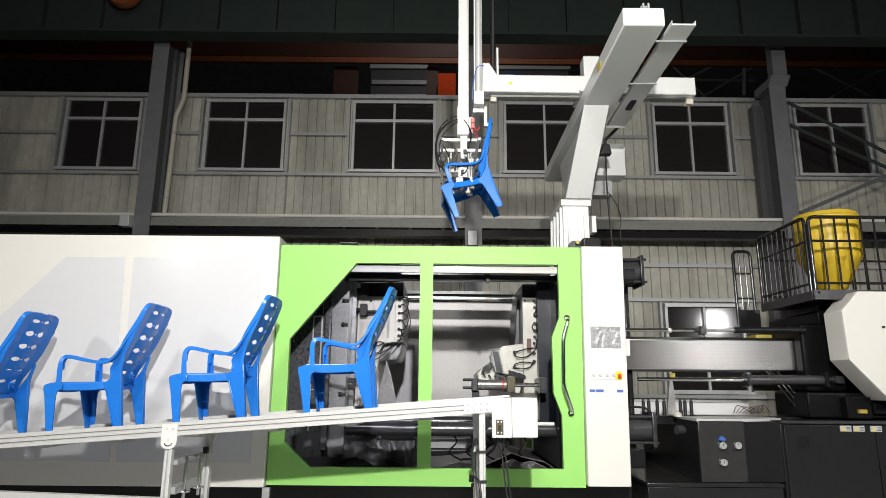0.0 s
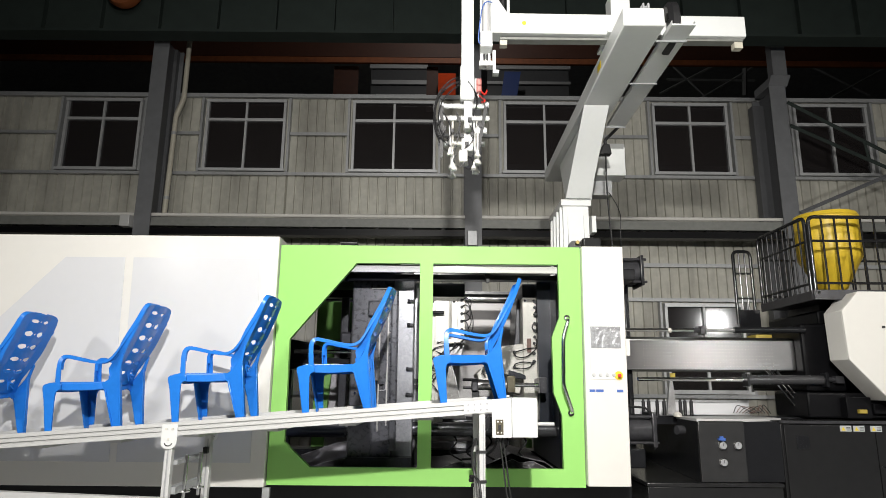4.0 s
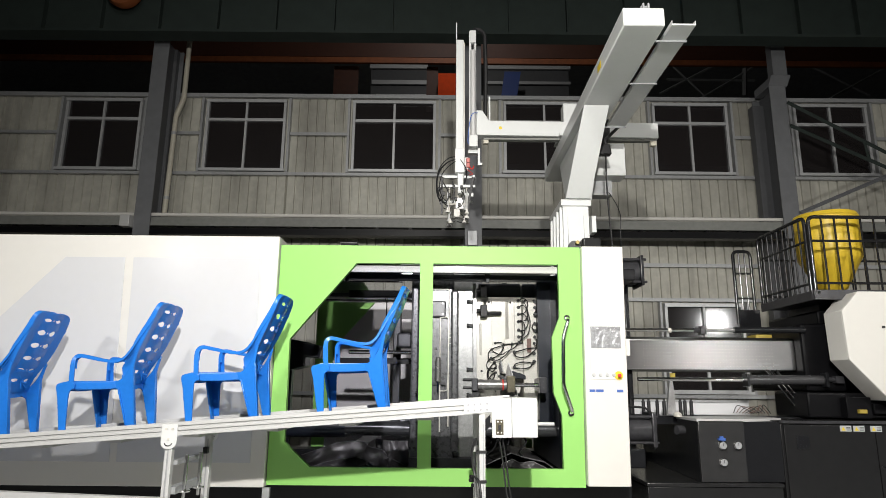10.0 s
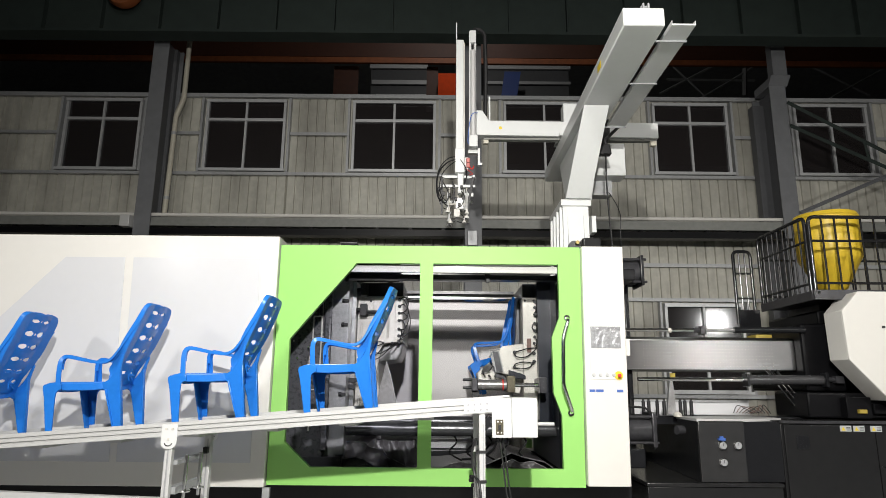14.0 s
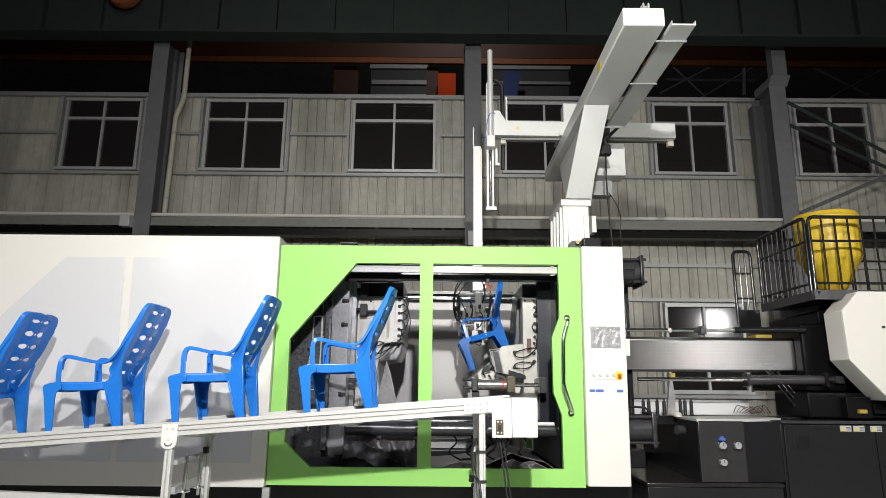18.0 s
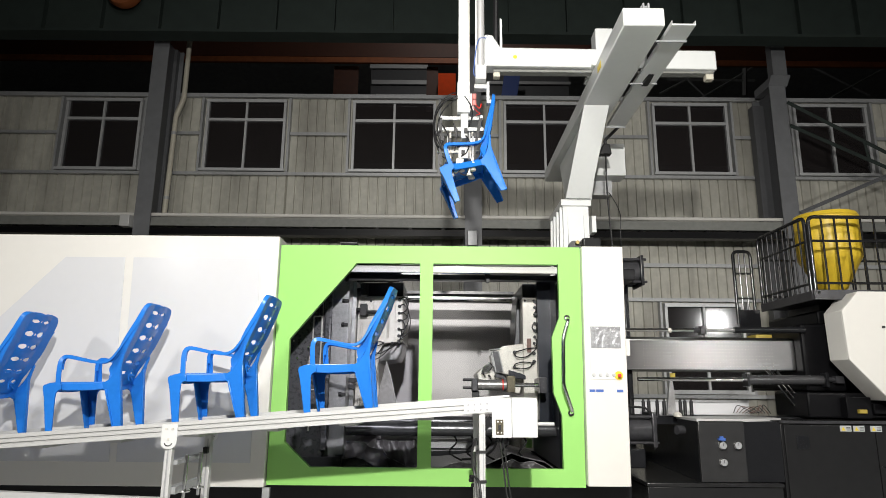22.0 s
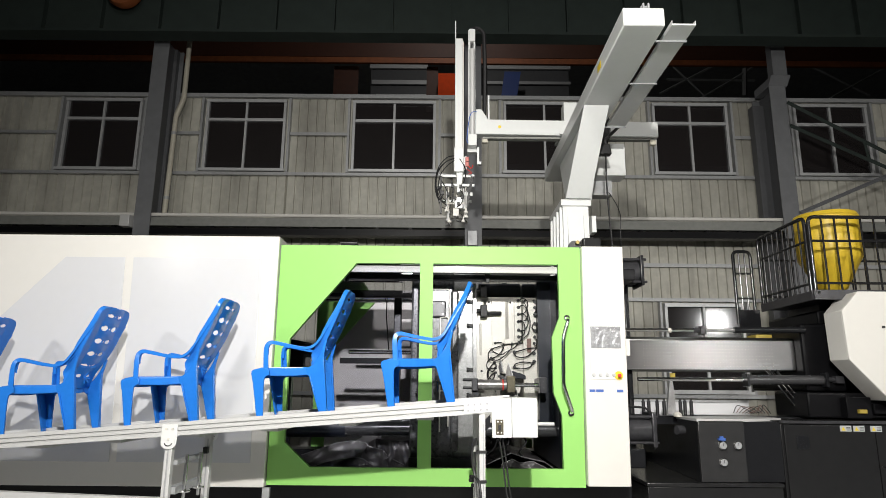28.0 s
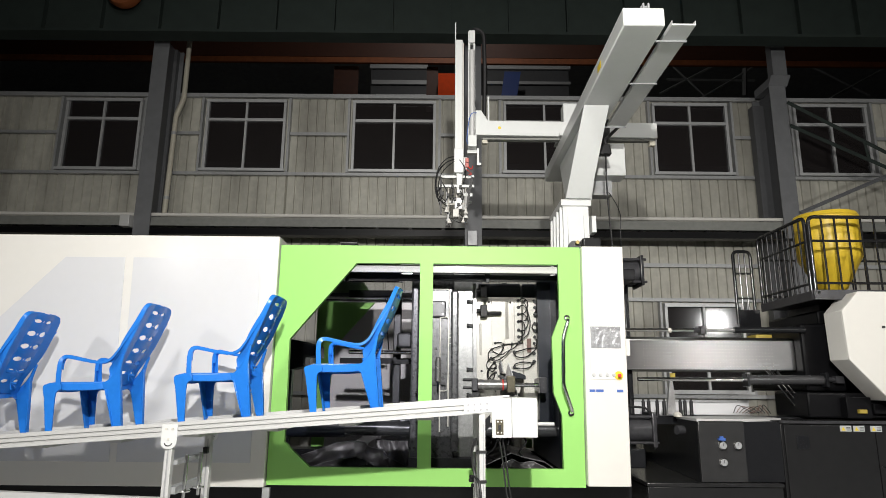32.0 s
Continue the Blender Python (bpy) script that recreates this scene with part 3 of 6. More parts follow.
part("handle", Geo().tube(corner([(1.108, 5.65, 1.97), (1.108, 5.57, 1.95), (1.055, 5.55, 1.79), (1.047, 5.55, 1.38), (1.118, 5.57, 1.165), (1.118, 5.65, 1.15)], 0.03), 0.016, 10), M_CHROME, door, "bent chrome handle")
part("handle_foot", Geo().lathe([(0.026, -0.02), (0.026, 0.0)], (1.108, 5.65, 1.97), 14, "y"), M_CHROME, door)
part("handle_foot", Geo().lathe([(0.026, -0.02), (0.026, 0.0)], (1.118, 5.65, 1.15), 14, "y"), M_CHROME, door)

track = thing("door_track", (0, 5.9, 2.3), "white door guide rail above the machine window", "rail")
part("guide_rail", Geo().box(-1.35, 1.24, 5.715, 5.735, 2.385, 2.448), M_WHITE, track, bevel=0.004)
part("roller_beam", Geo().box(-1.35, 1.24, 5.90, 6.02, 2.352, 2.40), M_NAVY, track, bevel=0.01)
part("roller_bar", Geo().cyl((-1.3, 5.89, 2.43), (1.24, 5.89, 2.43), 0.014, n=10), M_STEEL, track)
for x in (-0.9, 0.42):
    part("hanger", Geo().prism([(x - 0.025, 2.40), (x + 0.025, 2.40), (x + 0.012, 2.32), (x - 0.012, 2.32)], 5.86, 5.90), M_BLACK, track)

shield = thing("top_shield", (-0.9, 7.0, 2.55), "dark sheet-steel shield over the clamping toggles, rear sheet added to block light", "machine cover")
part("sheet", Geo().box(-1.45, -0.42, 5.76, 6.7, 2.545, 2.56), M_NAVY, shield)
# rear sheet added to keep lamp light off the rear green plate
part("sheet", Geo().box(-1.45, -0.93, 6.71, 8.39, 2.545, 2.56), M_NAVY, shield)
part("lip", Geo().box(-1.45, -0.42, 6.05, 6.07, 2.45, 2.544), M_NAVY, shield)
part("lip", Geo().box(-1.45, -0.42, 6.68, 6.70, 2.45, 2.544), M_NAVY, shield)

valve = thing("valve_box", (-0.98, 6.5, 2.56), "dark grey valve box standing on the top shield", "box")
part("body", Geo().box(-1.065, -0.90, 6.42, 6.62, 2.562, 2.81), M_DARK2, valve, bevel=0.01)
part("lid", Geo().box(-1.07, -0.895, 6.415, 6.625, 2.811, 2.825), M_CAST, valve)
part("fitting", Geo().cyl((-0.90, 6.5, 2.75), (-0.865, 6.5, 2.75), 0.018, n=10), M_STEEL, valve)

rear = thing("rear_guard", (0, 8.4, 0.5), "grey rear guard of the moulding machine in a green frame", "machine guard")
part("lower_sheet", Geo().prism([(-1.50, 0.6), (0.93, 0.6), (0.93, 1.87), (-1.41, 1.87)], 8.42, 8.46), M_REAR2, rear)
part("window_sheet", Geo().prism([(-1.41, 1.87), (0.93, 1.87), (0.93, 2.19), (-1.13, 2.19)], 8.42, 8.46), M_REAR2, rear)
part("upper_sheet", Geo().prism([(-1.13, 2.19), (0.93, 2.19), (0.93, 2.50), (-0.86, 2.50)], 8.42, 8.46), M_REAR2, rear)
part("green_plate", Geo().prism([(-1.66, 0.5), (-1.505, 0.5), (-1.505, 0.8), (-1.415, 1.87), (-0.865, 2.505), (-0.865, 2.615), (-1.66, 2.615)], 8.40, 8.46), M_GREEN, rear)
part("green_rail", Geo().box(-1.503, 0.95, 8.40, 8.46, 0.5, 0.598), M_GREEN, rear)
part("top_rail", Geo().box(-0.862, 0.95, 8.40, 8.46, 2.503, 2.62), M_NAVY, rear, "dark top rail")

inner = thing("clamp_toggle", (-1.2, 7.6, 0.46), "dark clamp toggle arm with a pale tube and hanging cables", "machine part")
part("support", Geo().box(-1.80, -1.70, 7.3, 7.4, 0.46, 1.75), M_DARK, inner)
part("crosshead_arm", Geo().prism([(-1.830, 1.890), (-1.676, 1.873), (-1.514, 1.842), (-1.379, 1.806), (-1.372, 1.668), (-1.537, 1.679), (-1.532, 1.579), (-1.706, 1.534), (-1.811, 1.595)], 7.2, 7.5), M_NAVY, inner, "dark toggle arm", 0.02)
part("tie_tube", Geo().cyl(*[(-1.016, 7.700, 1.781), (-0.669, 7.700, 1.784)], 0.022, n=12), M_WHITE, inner, "pale round tube")
part("hanging_cable", hose([(-0.730, 7.550, 2.467), (-0.672, 7.550, 2.352), (-0.668, 7.550, 2.182), (-0.649, 7.550, 1.981), (-0.630, 7.550, 1.782)], 0.008), M_BLACK, inner)
part("hanging_cable", hose([(-0.972, 7.550, 2.383), (-0.906, 7.550, 2.452), (-0.825, 7.550, 2.473), (-0.730, 7.550, 2.467)], 0.006), M_BLACK, inner)
bed = thing("machine_bed", (0, 7.0, 0), "dark cast machine bed of the moulding machine", "machine")
part("side_beam", Geo().box(-5.6, 1.70, 5.95, 6.25, 0.16, 0.62), M_DARK, bed, bevel=0.01)
part("side_beam", Geo().box(-5.6, 4.9, 8.0, 8.3, 0.16, 0.62), M_DARK, bed, bevel=0.01)
part("drip_tray", Geo().box(-1.5, 1.3, 6.25, 8.0, 0.40, 0.46), M_CAST, bed)
for y, z in ((6.32, 0.965), (7.68, 0.965)):
    part("bar_sleeve", Geo().cyl((-1.6, y, z), (-0.92, y, z), 0.085, n=20), M_NAVY, bed, "dark tie bar sleeve")
DRAPE = [(-1.42, 0.50), (-1.30, 0.57), (-1.02, 0.725), (-0.87, 0.815), (-0.72, 0.81), (-0.69, 0.735), (-0.46, 0.665), (-0.26, 0.575), (-0.03, 0.575), (0.20, 0.60), (0.445, 0.63), (0.60, 0.70), (0.68, 0.735), (0.80, 0.70), (1.01, 0.655), (1.15, 0.56)]
part("drape", Geo().strip(DRAPE, (6.42, 7.70), 0.008), M_FILM, bed, "glossy black film hung under the mould")
# thin pale tubes draw the gloss along the drape's folded edge
part("drape_gloss_line", Geo().tube([(x, 6.416, z + 0.004) for x, z in DRAPE[1:8]], 0.004, 6), M_SCUFF, bed)
part("drape_gloss_line", Geo().tube([(x, 6.416, z + 0.004) for x, z in DRAPE[9:15]], 0.004, 6), M_SCUFF, bed)
def film_sheet(name, top, low, y, bulge, seed):
    """A crumpled film hanging from one hem line to another, both rows of (x, z)."""
    rnd = random.Random(seed)
    n, m = 40, 14
    ph = [rnd.uniform(0, 6.28) for i in range(4)]
    g = Geo()
    v = []
    for j in range(m + 1):
        for i in range(n + 1):
            (xa, za), (xb, zb) = lerp_pair(top, i / n), lerp_pair(low, i / n)
            t = j / m
            fold = 1.6 * abs(math.sin(8 * i / n + ph[0] + 3.2 * t)) + 0.9 * abs(math.sin(17 * i / n + ph[1] - 5 * t)) + 0.7 * abs(math.sin(9 * t + ph[2] + 6 * i / n)) + rnd.uniform(-0.15, 0.15)
            v.append((xa + (xb - xa) * t, y - bulge * math.sin(math.pi * (0.15 + 0.7 * t)) + 0.016 * fold - 0.02, za + (zb - za) * t))
    g.add(v, [(j * (n + 1) + i, j * (n + 1) + i + 1, (j + 1) * (n + 1) + i + 1, (j + 1) * (n + 1) + i) for j in range(m) for i in range(n)])
    part(name, g, M_FILM, bed, "crumpled glossy dark film")
    # pale tube as the highlight on the upper fold
    part("film_gloss_line", Geo().tube(v[:n + 1], 0.0035, 6), M_SCUFF, bed, "pale line drawn for gloss along the film edge")
    return v


def lerp_pair(pts, t):
    k = min(int(t * (len(pts) - 1)), len(pts) - 2)
    u = t * (len(pts) - 1) - k
    return (pts[k][0] + (pts[k + 1][0] - pts[k][0]) * u, pts[k][1] + (pts[k + 1][1] - pts[k][1]) * u)


film_sheet("film", [(-1.337, 0.715), (-1.189, 0.762), (-1.020, 0.826), (-0.859, 0.848), (-0.723, 0.833), (-0.695, 0.798), (-0.565, 0.768), (-0.520, 0.722)], [(-1.390, 0.516), (-1.176, 0.517), (-0.963, 0.519), (-0.750, 0.521), (-0.483, 0.523)], 6.34, 0.04, 1)
film_sheet("film", [(-1.241, 0.610), (-1.086, 0.666), (-0.955, 0.693), (-0.808, 0.714), (-0.733, 0.700), (-0.663, 0.660), (-0.572, 0.600)], [(-1.261, 0.505), (-0.947, 0.508), (-0.527, 0.511)], 6.20, 0.05, 2)
film_sheet("film", [(-0.643, 0.863), (-0.499, 0.848), (-0.379, 0.839), (-0.247, 0.861)], [(-0.631, 0.509), (-0.436, 0.510), (-0.219, 0.512)], 6.44, 0.03, 3)
film_sheet("film", [(-0.014, 0.614), (0.076, 0.650), (0.182, 0.672), (0.305, 0.657), (0.432, 0.618)], [(-0.055, 0.508), (0.209, 0.510), (0.474, 0.513)], 6.26, 0.06, 4)
film_sheet("film", [(0.577, 0.640), (0.685, 0.690), (0.760, 0.655), (0.880, 0.672), (1.010, 0.610), (1.094, 0.565)], [(0.531, 0.506), (0.798, 0.508), (1.129, 0.511)], 6.36, 0.03, 5)
part("rear_duct", Geo().box(-0.75, 0.55, 8.10, 8.3, 0.63, 0.70).box(-0.2, 0.9, 8.12, 8.3, 0.74, 0.80), M_PANEL, bed, "pale rear cable duct", 0.006)
part("green_pump", Geo().box(1.02, 1.09, 7.9, 8.0, 0.66, 0.76), M_GREEN, bed, "small green pump body", 0.01)
for i in range(5):
    x = 0.1 + i * 0.17
    part("drain_hose", hose([(x, 6.5, 0.92), (x + 0.05, 6.44, 0.84), (x - 0.02, 6.46, 0.74), (x + 0.10, 6.5, 0.66)], 0.009), M_BLACK, bed)
part("drain_hose", hose([(0.55, 6.4, 0.90), (0.50, 6.36, 0.78), (0.36, 6.36, 0.70), (0.2, 6.4, 0.68)], 0.011), M_BLACK, bed)
for x in (-5.0, -3.0, -1.2, 1.2):
    part("levelling_foot", Geo().lathe([(0.09, 0.0), (0.09, 0.03), (0.03, 0.05), (0.03, 0.16)], (x, 6.1, 0), 16), M_STEEL, bed)
    part("levelling_foot", Geo().lathe([(0.09, 0.0), (0.09, 0.03), (0.03, 0.05), (0.03, 0.16)], (x, 8.15, 0), 16), M_STEEL, bed)

fixed = thing("fixed_platen", (1.4, 7.0, 0.5), "black fixed platen with steel tie bars and chair mould core half", "machine platen")
part("platen", Geo().box(1.10, 1.26, 6.12, 7.9, 0.62, 2.55), M_NAVY, fixed, bevel=0.015)
part("platen_cheek", Geo().box(1.262, 1.72, 6.12, 6.3, 0.62, 2.55), M_DARK, fixed, bevel=0.015)
part("platen_cheek", Geo().box(1.262, 1.72, 7.72, 7.9, 0.62, 2.55), M_DARK, fixed, bevel=0.015)
part("platen_web", Geo().box(1.262, 1.95, 6.302, 7.718, 2.43, 2.55), M_DARK, fixed, bevel=0.015)
part("platen_web", Geo().box(1.262, 1.95, 6.302, 7.718, 0.62, 0.80), M_DARK, fixed, bevel=0.015)
part("platen_back", Geo().box(1.952, 2.0, 6.75, 7.7, 0.62, 2.55), M_DARK, fixed, bevel=0.01)
for y, z in ((6.32, 2.46), (7.68, 2.42), (6.32, 0.965), (7.68, 0.965)):
    part("tie_bar", Geo().cyl((-4.5, y, z), (1.12, y, z), 0.058 if z > 1 else 0.066, n=24), M_CHROME if z > 1 else M_GREYCYL, fixed, "polished steel tie bar")
part("clamp_plate", Geo().box(0.965, 1.10, 6.42, 7.6, 1.0, 2.42), M_NAVY, fixed)
part("top_clamp_bar", Geo().box(0.83, 0.963, 6.53, 7.5, 2.276, 2.42), M_NAVY, fixed, "dark top clamp bar", 0.008)
part("mould_plate", Geo().box(0.825, 0.965, 6.50, 7.5, 1.05, 2.272), M_STEEL, fixed, "pale machined steel mould plate", 0.006)
part("core_block", Geo().prism([(0.825, 1.80), (0.62, 1.775), (0.545, 1.72), (0.60, 1.50), (0.825, 1.46)], 6.512, 7.48), M_STEEL, fixed, "pale machined steel core block", 0.008)
part("core_window", Geo().prism([(0.575, 1.72), (0.505, 1.72), (0.545, 1.51), (0.62, 1.51)], 6.508, 6.70), M_CAST, fixed)
part("seat_core", Geo().prism([(0.825, 1.46), (0.60, 1.50), (0.42, 1.56), (0.36, 1.50), (0.40, 1.36), (0.80, 1.30)], 6.62, 7.38), M_STEEL, fixed, "polished steel seat core", 0.01)
part("back_core", Geo().prism([(0.823, 2.26), (0.805, 2.32), (0.785, 2.18), (0.768, 1.90), (0.755, 1.80), (0.823, 1.80)], 6.72, 7.28), M_CAST, fixed, "dark polished back core", 0.01)
# pale tubes draw the bright edges round the core window
for ring in ([(0.575, 1.72), (0.505, 1.72), (0.545, 1.51), (0.62, 1.51), (0.575, 1.72)], [(0.595, 1.745), (0.482, 1.735), (0.524, 1.573)]):
    part("core_rim", Geo().tube([(x, 6.506, z) for x, z in ring], 0.008, 6), M_ALU, fixed, "pale tube drawn for a bright core edge")
part("core_insert", Geo().prism([(0.416, 1.561), (0.490, 1.618), (0.524, 1.573), (0.490, 1.517), (0.398, 1.493)], 6.58, 6.72), M_CHROME, fixed, "polished core insert", 0.008)
# raised dark blocks stand for the shaded gaps below the core
part("core_gap_shade", Geo().prism([(0.672, 1.535), (0.800, 1.500), (0.843, 1.480), (0.842, 1.441), (0.671, 1.462)], 6.48, 6.62), M_NAVY, fixed, "dark block drawn for a shaded gap", 0.006)
part("core_gap_shade", Geo().prism([(0.548, 1.50), (0.640, 1.47), (0.640, 1.44), (0.535, 1.46)], 6.50, 6.64), M_CAST, fixed, bevel=0.006)
for x, z in ((0.44, 1.470), (0.50, 1.448), (0.56, 1.442)):
    part("core_pin", Geo().cyl((x, 6.60, z), (x - 0.02, 6.56, z + 0.03), 0.012, n=10), M_CHROME, fixed)
for z in (1.62, 1.70):
    part("core_pin", Geo().cyl((0.93, 6.50, z), (0.93, 6.47, z), 0.018, n=10), M_BLACK, fixed)
part("coolant_hose", hose([(0.949, 6.490, 2.224), (0.966, 6.455, 2.191), (0.960, 6.455, 2.144), (0.946, 6.490, 2.108)], 0.006), M_BLACK, fixed)
part("coolant_hose", hose([(0.948, 6.490, 2.166), (0.971, 6.455, 2.121), (0.952, 6.455, 2.075), (0.940, 6.490, 2.079)], 0.006), M_BLACK, fixed)
part("coolant_hose", hose([(0.944, 6.490, 2.003), (0.961, 6.455, 1.971), (0.954, 6.455, 1.914), (0.942, 6.490, 1.928)], 0.006), M_BLACK, fixed)
part("coolant_hose", hose([(0.942, 6.490, 1.928), (0.915, 6.455, 1.959), (0.932, 6.490, 2.003)], 0.006), M_BLACK, fixed)
part("coolant_hose", hose([(0.941, 6.490, 1.865), (0.958, 6.455, 1.829), (0.951, 6.455, 1.777), (0.928, 6.490, 1.802)], 0.006), M_BLACK, fixed)
part("coolant_hose", hose([(0.731, 6.490, 1.710), (0.749, 6.455, 1.669), (0.817, 6.455, 1.658), (0.886, 6.455, 1.687), (0.967, 6.490, 1.763)], 0.006), M_BLACK, fixed)
part("coolant_hose", hose([(0.731, 6.490, 1.710), (0.784, 6.455, 1.725), (0.876, 6.455, 1.749), (0.967, 6.490, 1.757)], 0.006), M_BLACK, fixed)
part("coolant_hose", hose([(0.729, 6.490, 1.563), (0.742, 6.455, 1.596), (0.828, 6.455, 1.613), (0.918, 6.490, 1.604)], 0.006), M_BLACK, fixed)
part("coolant_hose", hose([(0.729, 6.490, 1.563), (0.781, 6.455, 1.546), (0.872, 6.455, 1.558), (0.918, 6.490, 1.604)], 0.006), M_BLACK, fixed)
part("coolant_hose", hose([(0.988, 6.490, 1.678), (0.978, 6.455, 1.721), (1.014, 6.455, 1.767), (1.061, 6.460, 1.784)], 0.006), M_BLACK, fixed)
part("counter", Geo().box(0.862, 0.905, 6.48, 6.498, 1.71, 1.85), M_RUST, fixed, "small brown counter plate")
for z in (2.105, 2.145):
    part("clamp_bolt", Geo().cyl((0.96, 6.48, z), (1.10, 6.48, z), 0.016, n=10), M_BLACK, fixed)
for x, z in ((0.85, 2.24), (0.94, 2.24), (0.85, 1.10), (0.94, 1.10), (0.85, 1.40)):
    part("screw_hole", Geo().lathe([(0.012, -0.001), (0.012, 0.001)], (x, 6.5, z), 10, "y"), M_BLACK, fixed)
for x, z in ((0.950, 2.226), (0.949, 2.167), (0.948, 2.097), (0.945, 2.004), (0.944, 1.929), (0.942, 1.866), (0.935, 1.803), (0.969, 1.763), (0.732, 1.710), (0.730, 1.564), (0.919, 1.605), (0.990, 1.679)):
    part("hose_fitting", Geo().lathe([(0.014, -0.03), (0.017, -0.02), (0.014, 0.0)], (x, 6.50, z), 8, "y"), M_BLACK, fixed)
part("core_cylinder", Geo().cyl((0.34, 6.22, 1.385), (0.62, 6.22, 1.385), 0.050, n=20), M_TUBE, fixed, "steel core-pull cylinder")
part("cylinder_cap", Geo().box(0.285, 0.345, 6.16, 6.28, 1.325, 1.445), M_CAST, fixed, bevel=0.008)
part("cylinder_cap", Geo().box(0.62, 0.70, 6.15, 6.29, 1.315, 1.47), M_OLIVE, fixed, bevel=0.008)
part("piston_rod", Geo().cyl((0.70, 6.22, 1.385), (0.95, 6.22, 1.385), 0.020, n=14), M_CHROME, fixed)
part("rod_block", Geo().box(0.93, 1.0, 6.15, 6.29, 1.31, 1.46), M_CAST, fixed, bevel=0.006)
for z in (1.355, 1.43):
    part("port", Geo().cyl((0.20, 6.2, z), (0.29, 6.2, z), 0.014, n=10), M_BLACK, fixed)
part("port_stand", Geo().box(0.29, 0.36, 6.2, 6.24, 1.20, 1.33), M_BLACK, fixed)
part("cylinder_mount", Geo().box(0.60, 0.66, 6.28, 6.52, 1.33, 1.45).box(0.93, 1.0, 6.29, 6.52, 1.33, 1.45), M_CAST, fixed)
part("red_strap", Geo().lathe([(0.053, -0.006), (0.053, 0.006)], (0.585, 6.22, 1.385), 18, "x"), M_RED, fixed)

# the moving half: its x is that of the closed mould
moving = thing("moving_platen", (0.2, 7.0, 0.5), "dark moving platen carrying the pale steel cavity mould half", "machine platen")
part("platen", Geo().box(-0.30, 0.110, 6.14, 7.9, 0.70, 2.50), M_WORN, moving, bevel=0.02)
part("face_plate", Geo().box(0.113, 0.303, 6.20, 7.85, 0.72, 2.465), M_SCUFF, moving, "scuffed dark steel platen edge", 0.01)
part("backing_plate", Geo().box(0.305, 0.345, 6.40, 7.6, 0.95, 2.40), M_SCUFF, moving)
part("top_clamp_bar", Geo().box(0.375, 0.812, 6.53, 7.5, 2.279, 2.42), M_NAVY, moving, "dark top clamp bar", 0.008)
part("top_boss", Geo().cyl((0.66, 6.7, 2.42), (0.66, 6.7, 2.45), 0.03, n=12), M_NAVY, moving)
for z, w in ((1.42, 0.10), (1.36, 0.07), (1.15, 0.08)):
    part("slide_clamp", Geo().box(0.24, 0.24 + w + 0.06, 6.36, 6.40, z - 0.02, z + 0.02).cyl((0.20, 6.38, z), (0.24, 6.38, z), 0.028, n=8), M_BLACK, moving)
part("guide_tube", Geo().tube(corner([(-0.02, 6.11, 0.95), (-0.02, 6.11, 2.02), (0.06, 6.11, 2.02), (0.06, 6.11, 1.0)], 0.02), 0.007, 6), M_STEEL, moving, "thin bright conduit")
for x, z in ((-0.20, 1.78), (-0.16, 1.62), (-0.22, 1.52), (-0.12, 1.45), (-0.24, 1.30), (-0.06, 1.72), (-0.18, 2.05)):
    part("lubrication_fitting", Geo().cyl((x, 6.14, z), (x, 6.11, z), 0.010, n=8), M_CHROME, moving)
part("cavity_block", Geo().prism([(0.348, 2.275), (0.818, 2.275), (0.818, 1.812), (0.612, 1.787), (0.532, 1.722), (0.588, 1.50), (0.588, 1.00), (0.348, 1.00)], 6.50, 7.5), M_STEEL, moving, "pale machined steel cavity block", 0.008)
part("cavity_lip", Geo().prism([(0.612, 1.784), (0.816, 1.808), (0.80, 1.70), (0.76, 1.63), (0.545, 1.60), (0.535, 1.72)], 6.62, 7.38), M_SCUFF, moving, "scuffed steel cavity lip", 0.02)
part("mould_ridge", Geo().cyl((0.636, 6.545, 1.846), (0.636, 6.545, 2.229), 0.062, n=28), M_STEEL, moving, "rounded steel mould ridge")
part("cavity_plate", Geo().prism([(0.505, 2.262), (0.64, 2.262), (0.64, 1.80), (0.60, 1.72), (0.56, 1.50), (0.56, 1.10), (0.505, 1.10)], 6.484, 6.4995), M_STEEL, moving, "pale raised mould insert", 0.006)
part("cavity_plate", Geo().box(0.735, 0.812, 6.488, 6.4995, 1.83, 2.262), M_STEEL, moving, "pale raised mould insert", 0.005)
for x, z in ((0.40, 1.52), (0.47, 1.14), (0.40, 1.20), (0.43, 1.36), (0.52, 1.10), (0.62, 2.22), (0.70, 2.22), (0.48, 2.22)):
    part("screw_hole", Geo().lathe([(0.012, -0.001), (0.012, 0.001)], (x, 6.5, z), 10, "y"), M_BLACK, moving)
for z in (2.325, 2.12):
    part("clamp", Geo().box(0.385, 0.455, 6.38, 6.50, z - 0.06, z + 0.06), M_BLACK, moving, bevel=0.006)
    part("clamp_bolt", Geo().cyl((0.30, 6.43, z), (0.40, 6.43, z), 0.022, n=10), M_BLACK, moving)
part("clamp_bolt", Geo().cyl((0.45, 6.43, 2.10), (0.60, 6.43, 2.10), 0.018, n=10), M_BLACK, moving)
part("slot_bar", Geo().box(0.38, 0.405, 6.47, 6.50, 1.68, 2.0), M_STEEL, moving, bevel=0.01)
part("slot_bar", Geo().box(0.38, 0.405, 6.47, 6.50, 1.08, 1.30), M_STEEL, moving, bevel=0.01)
PORTS = (2.236, 2.166, 2.096, 2.020, 1.934, 1.865, 1.807)
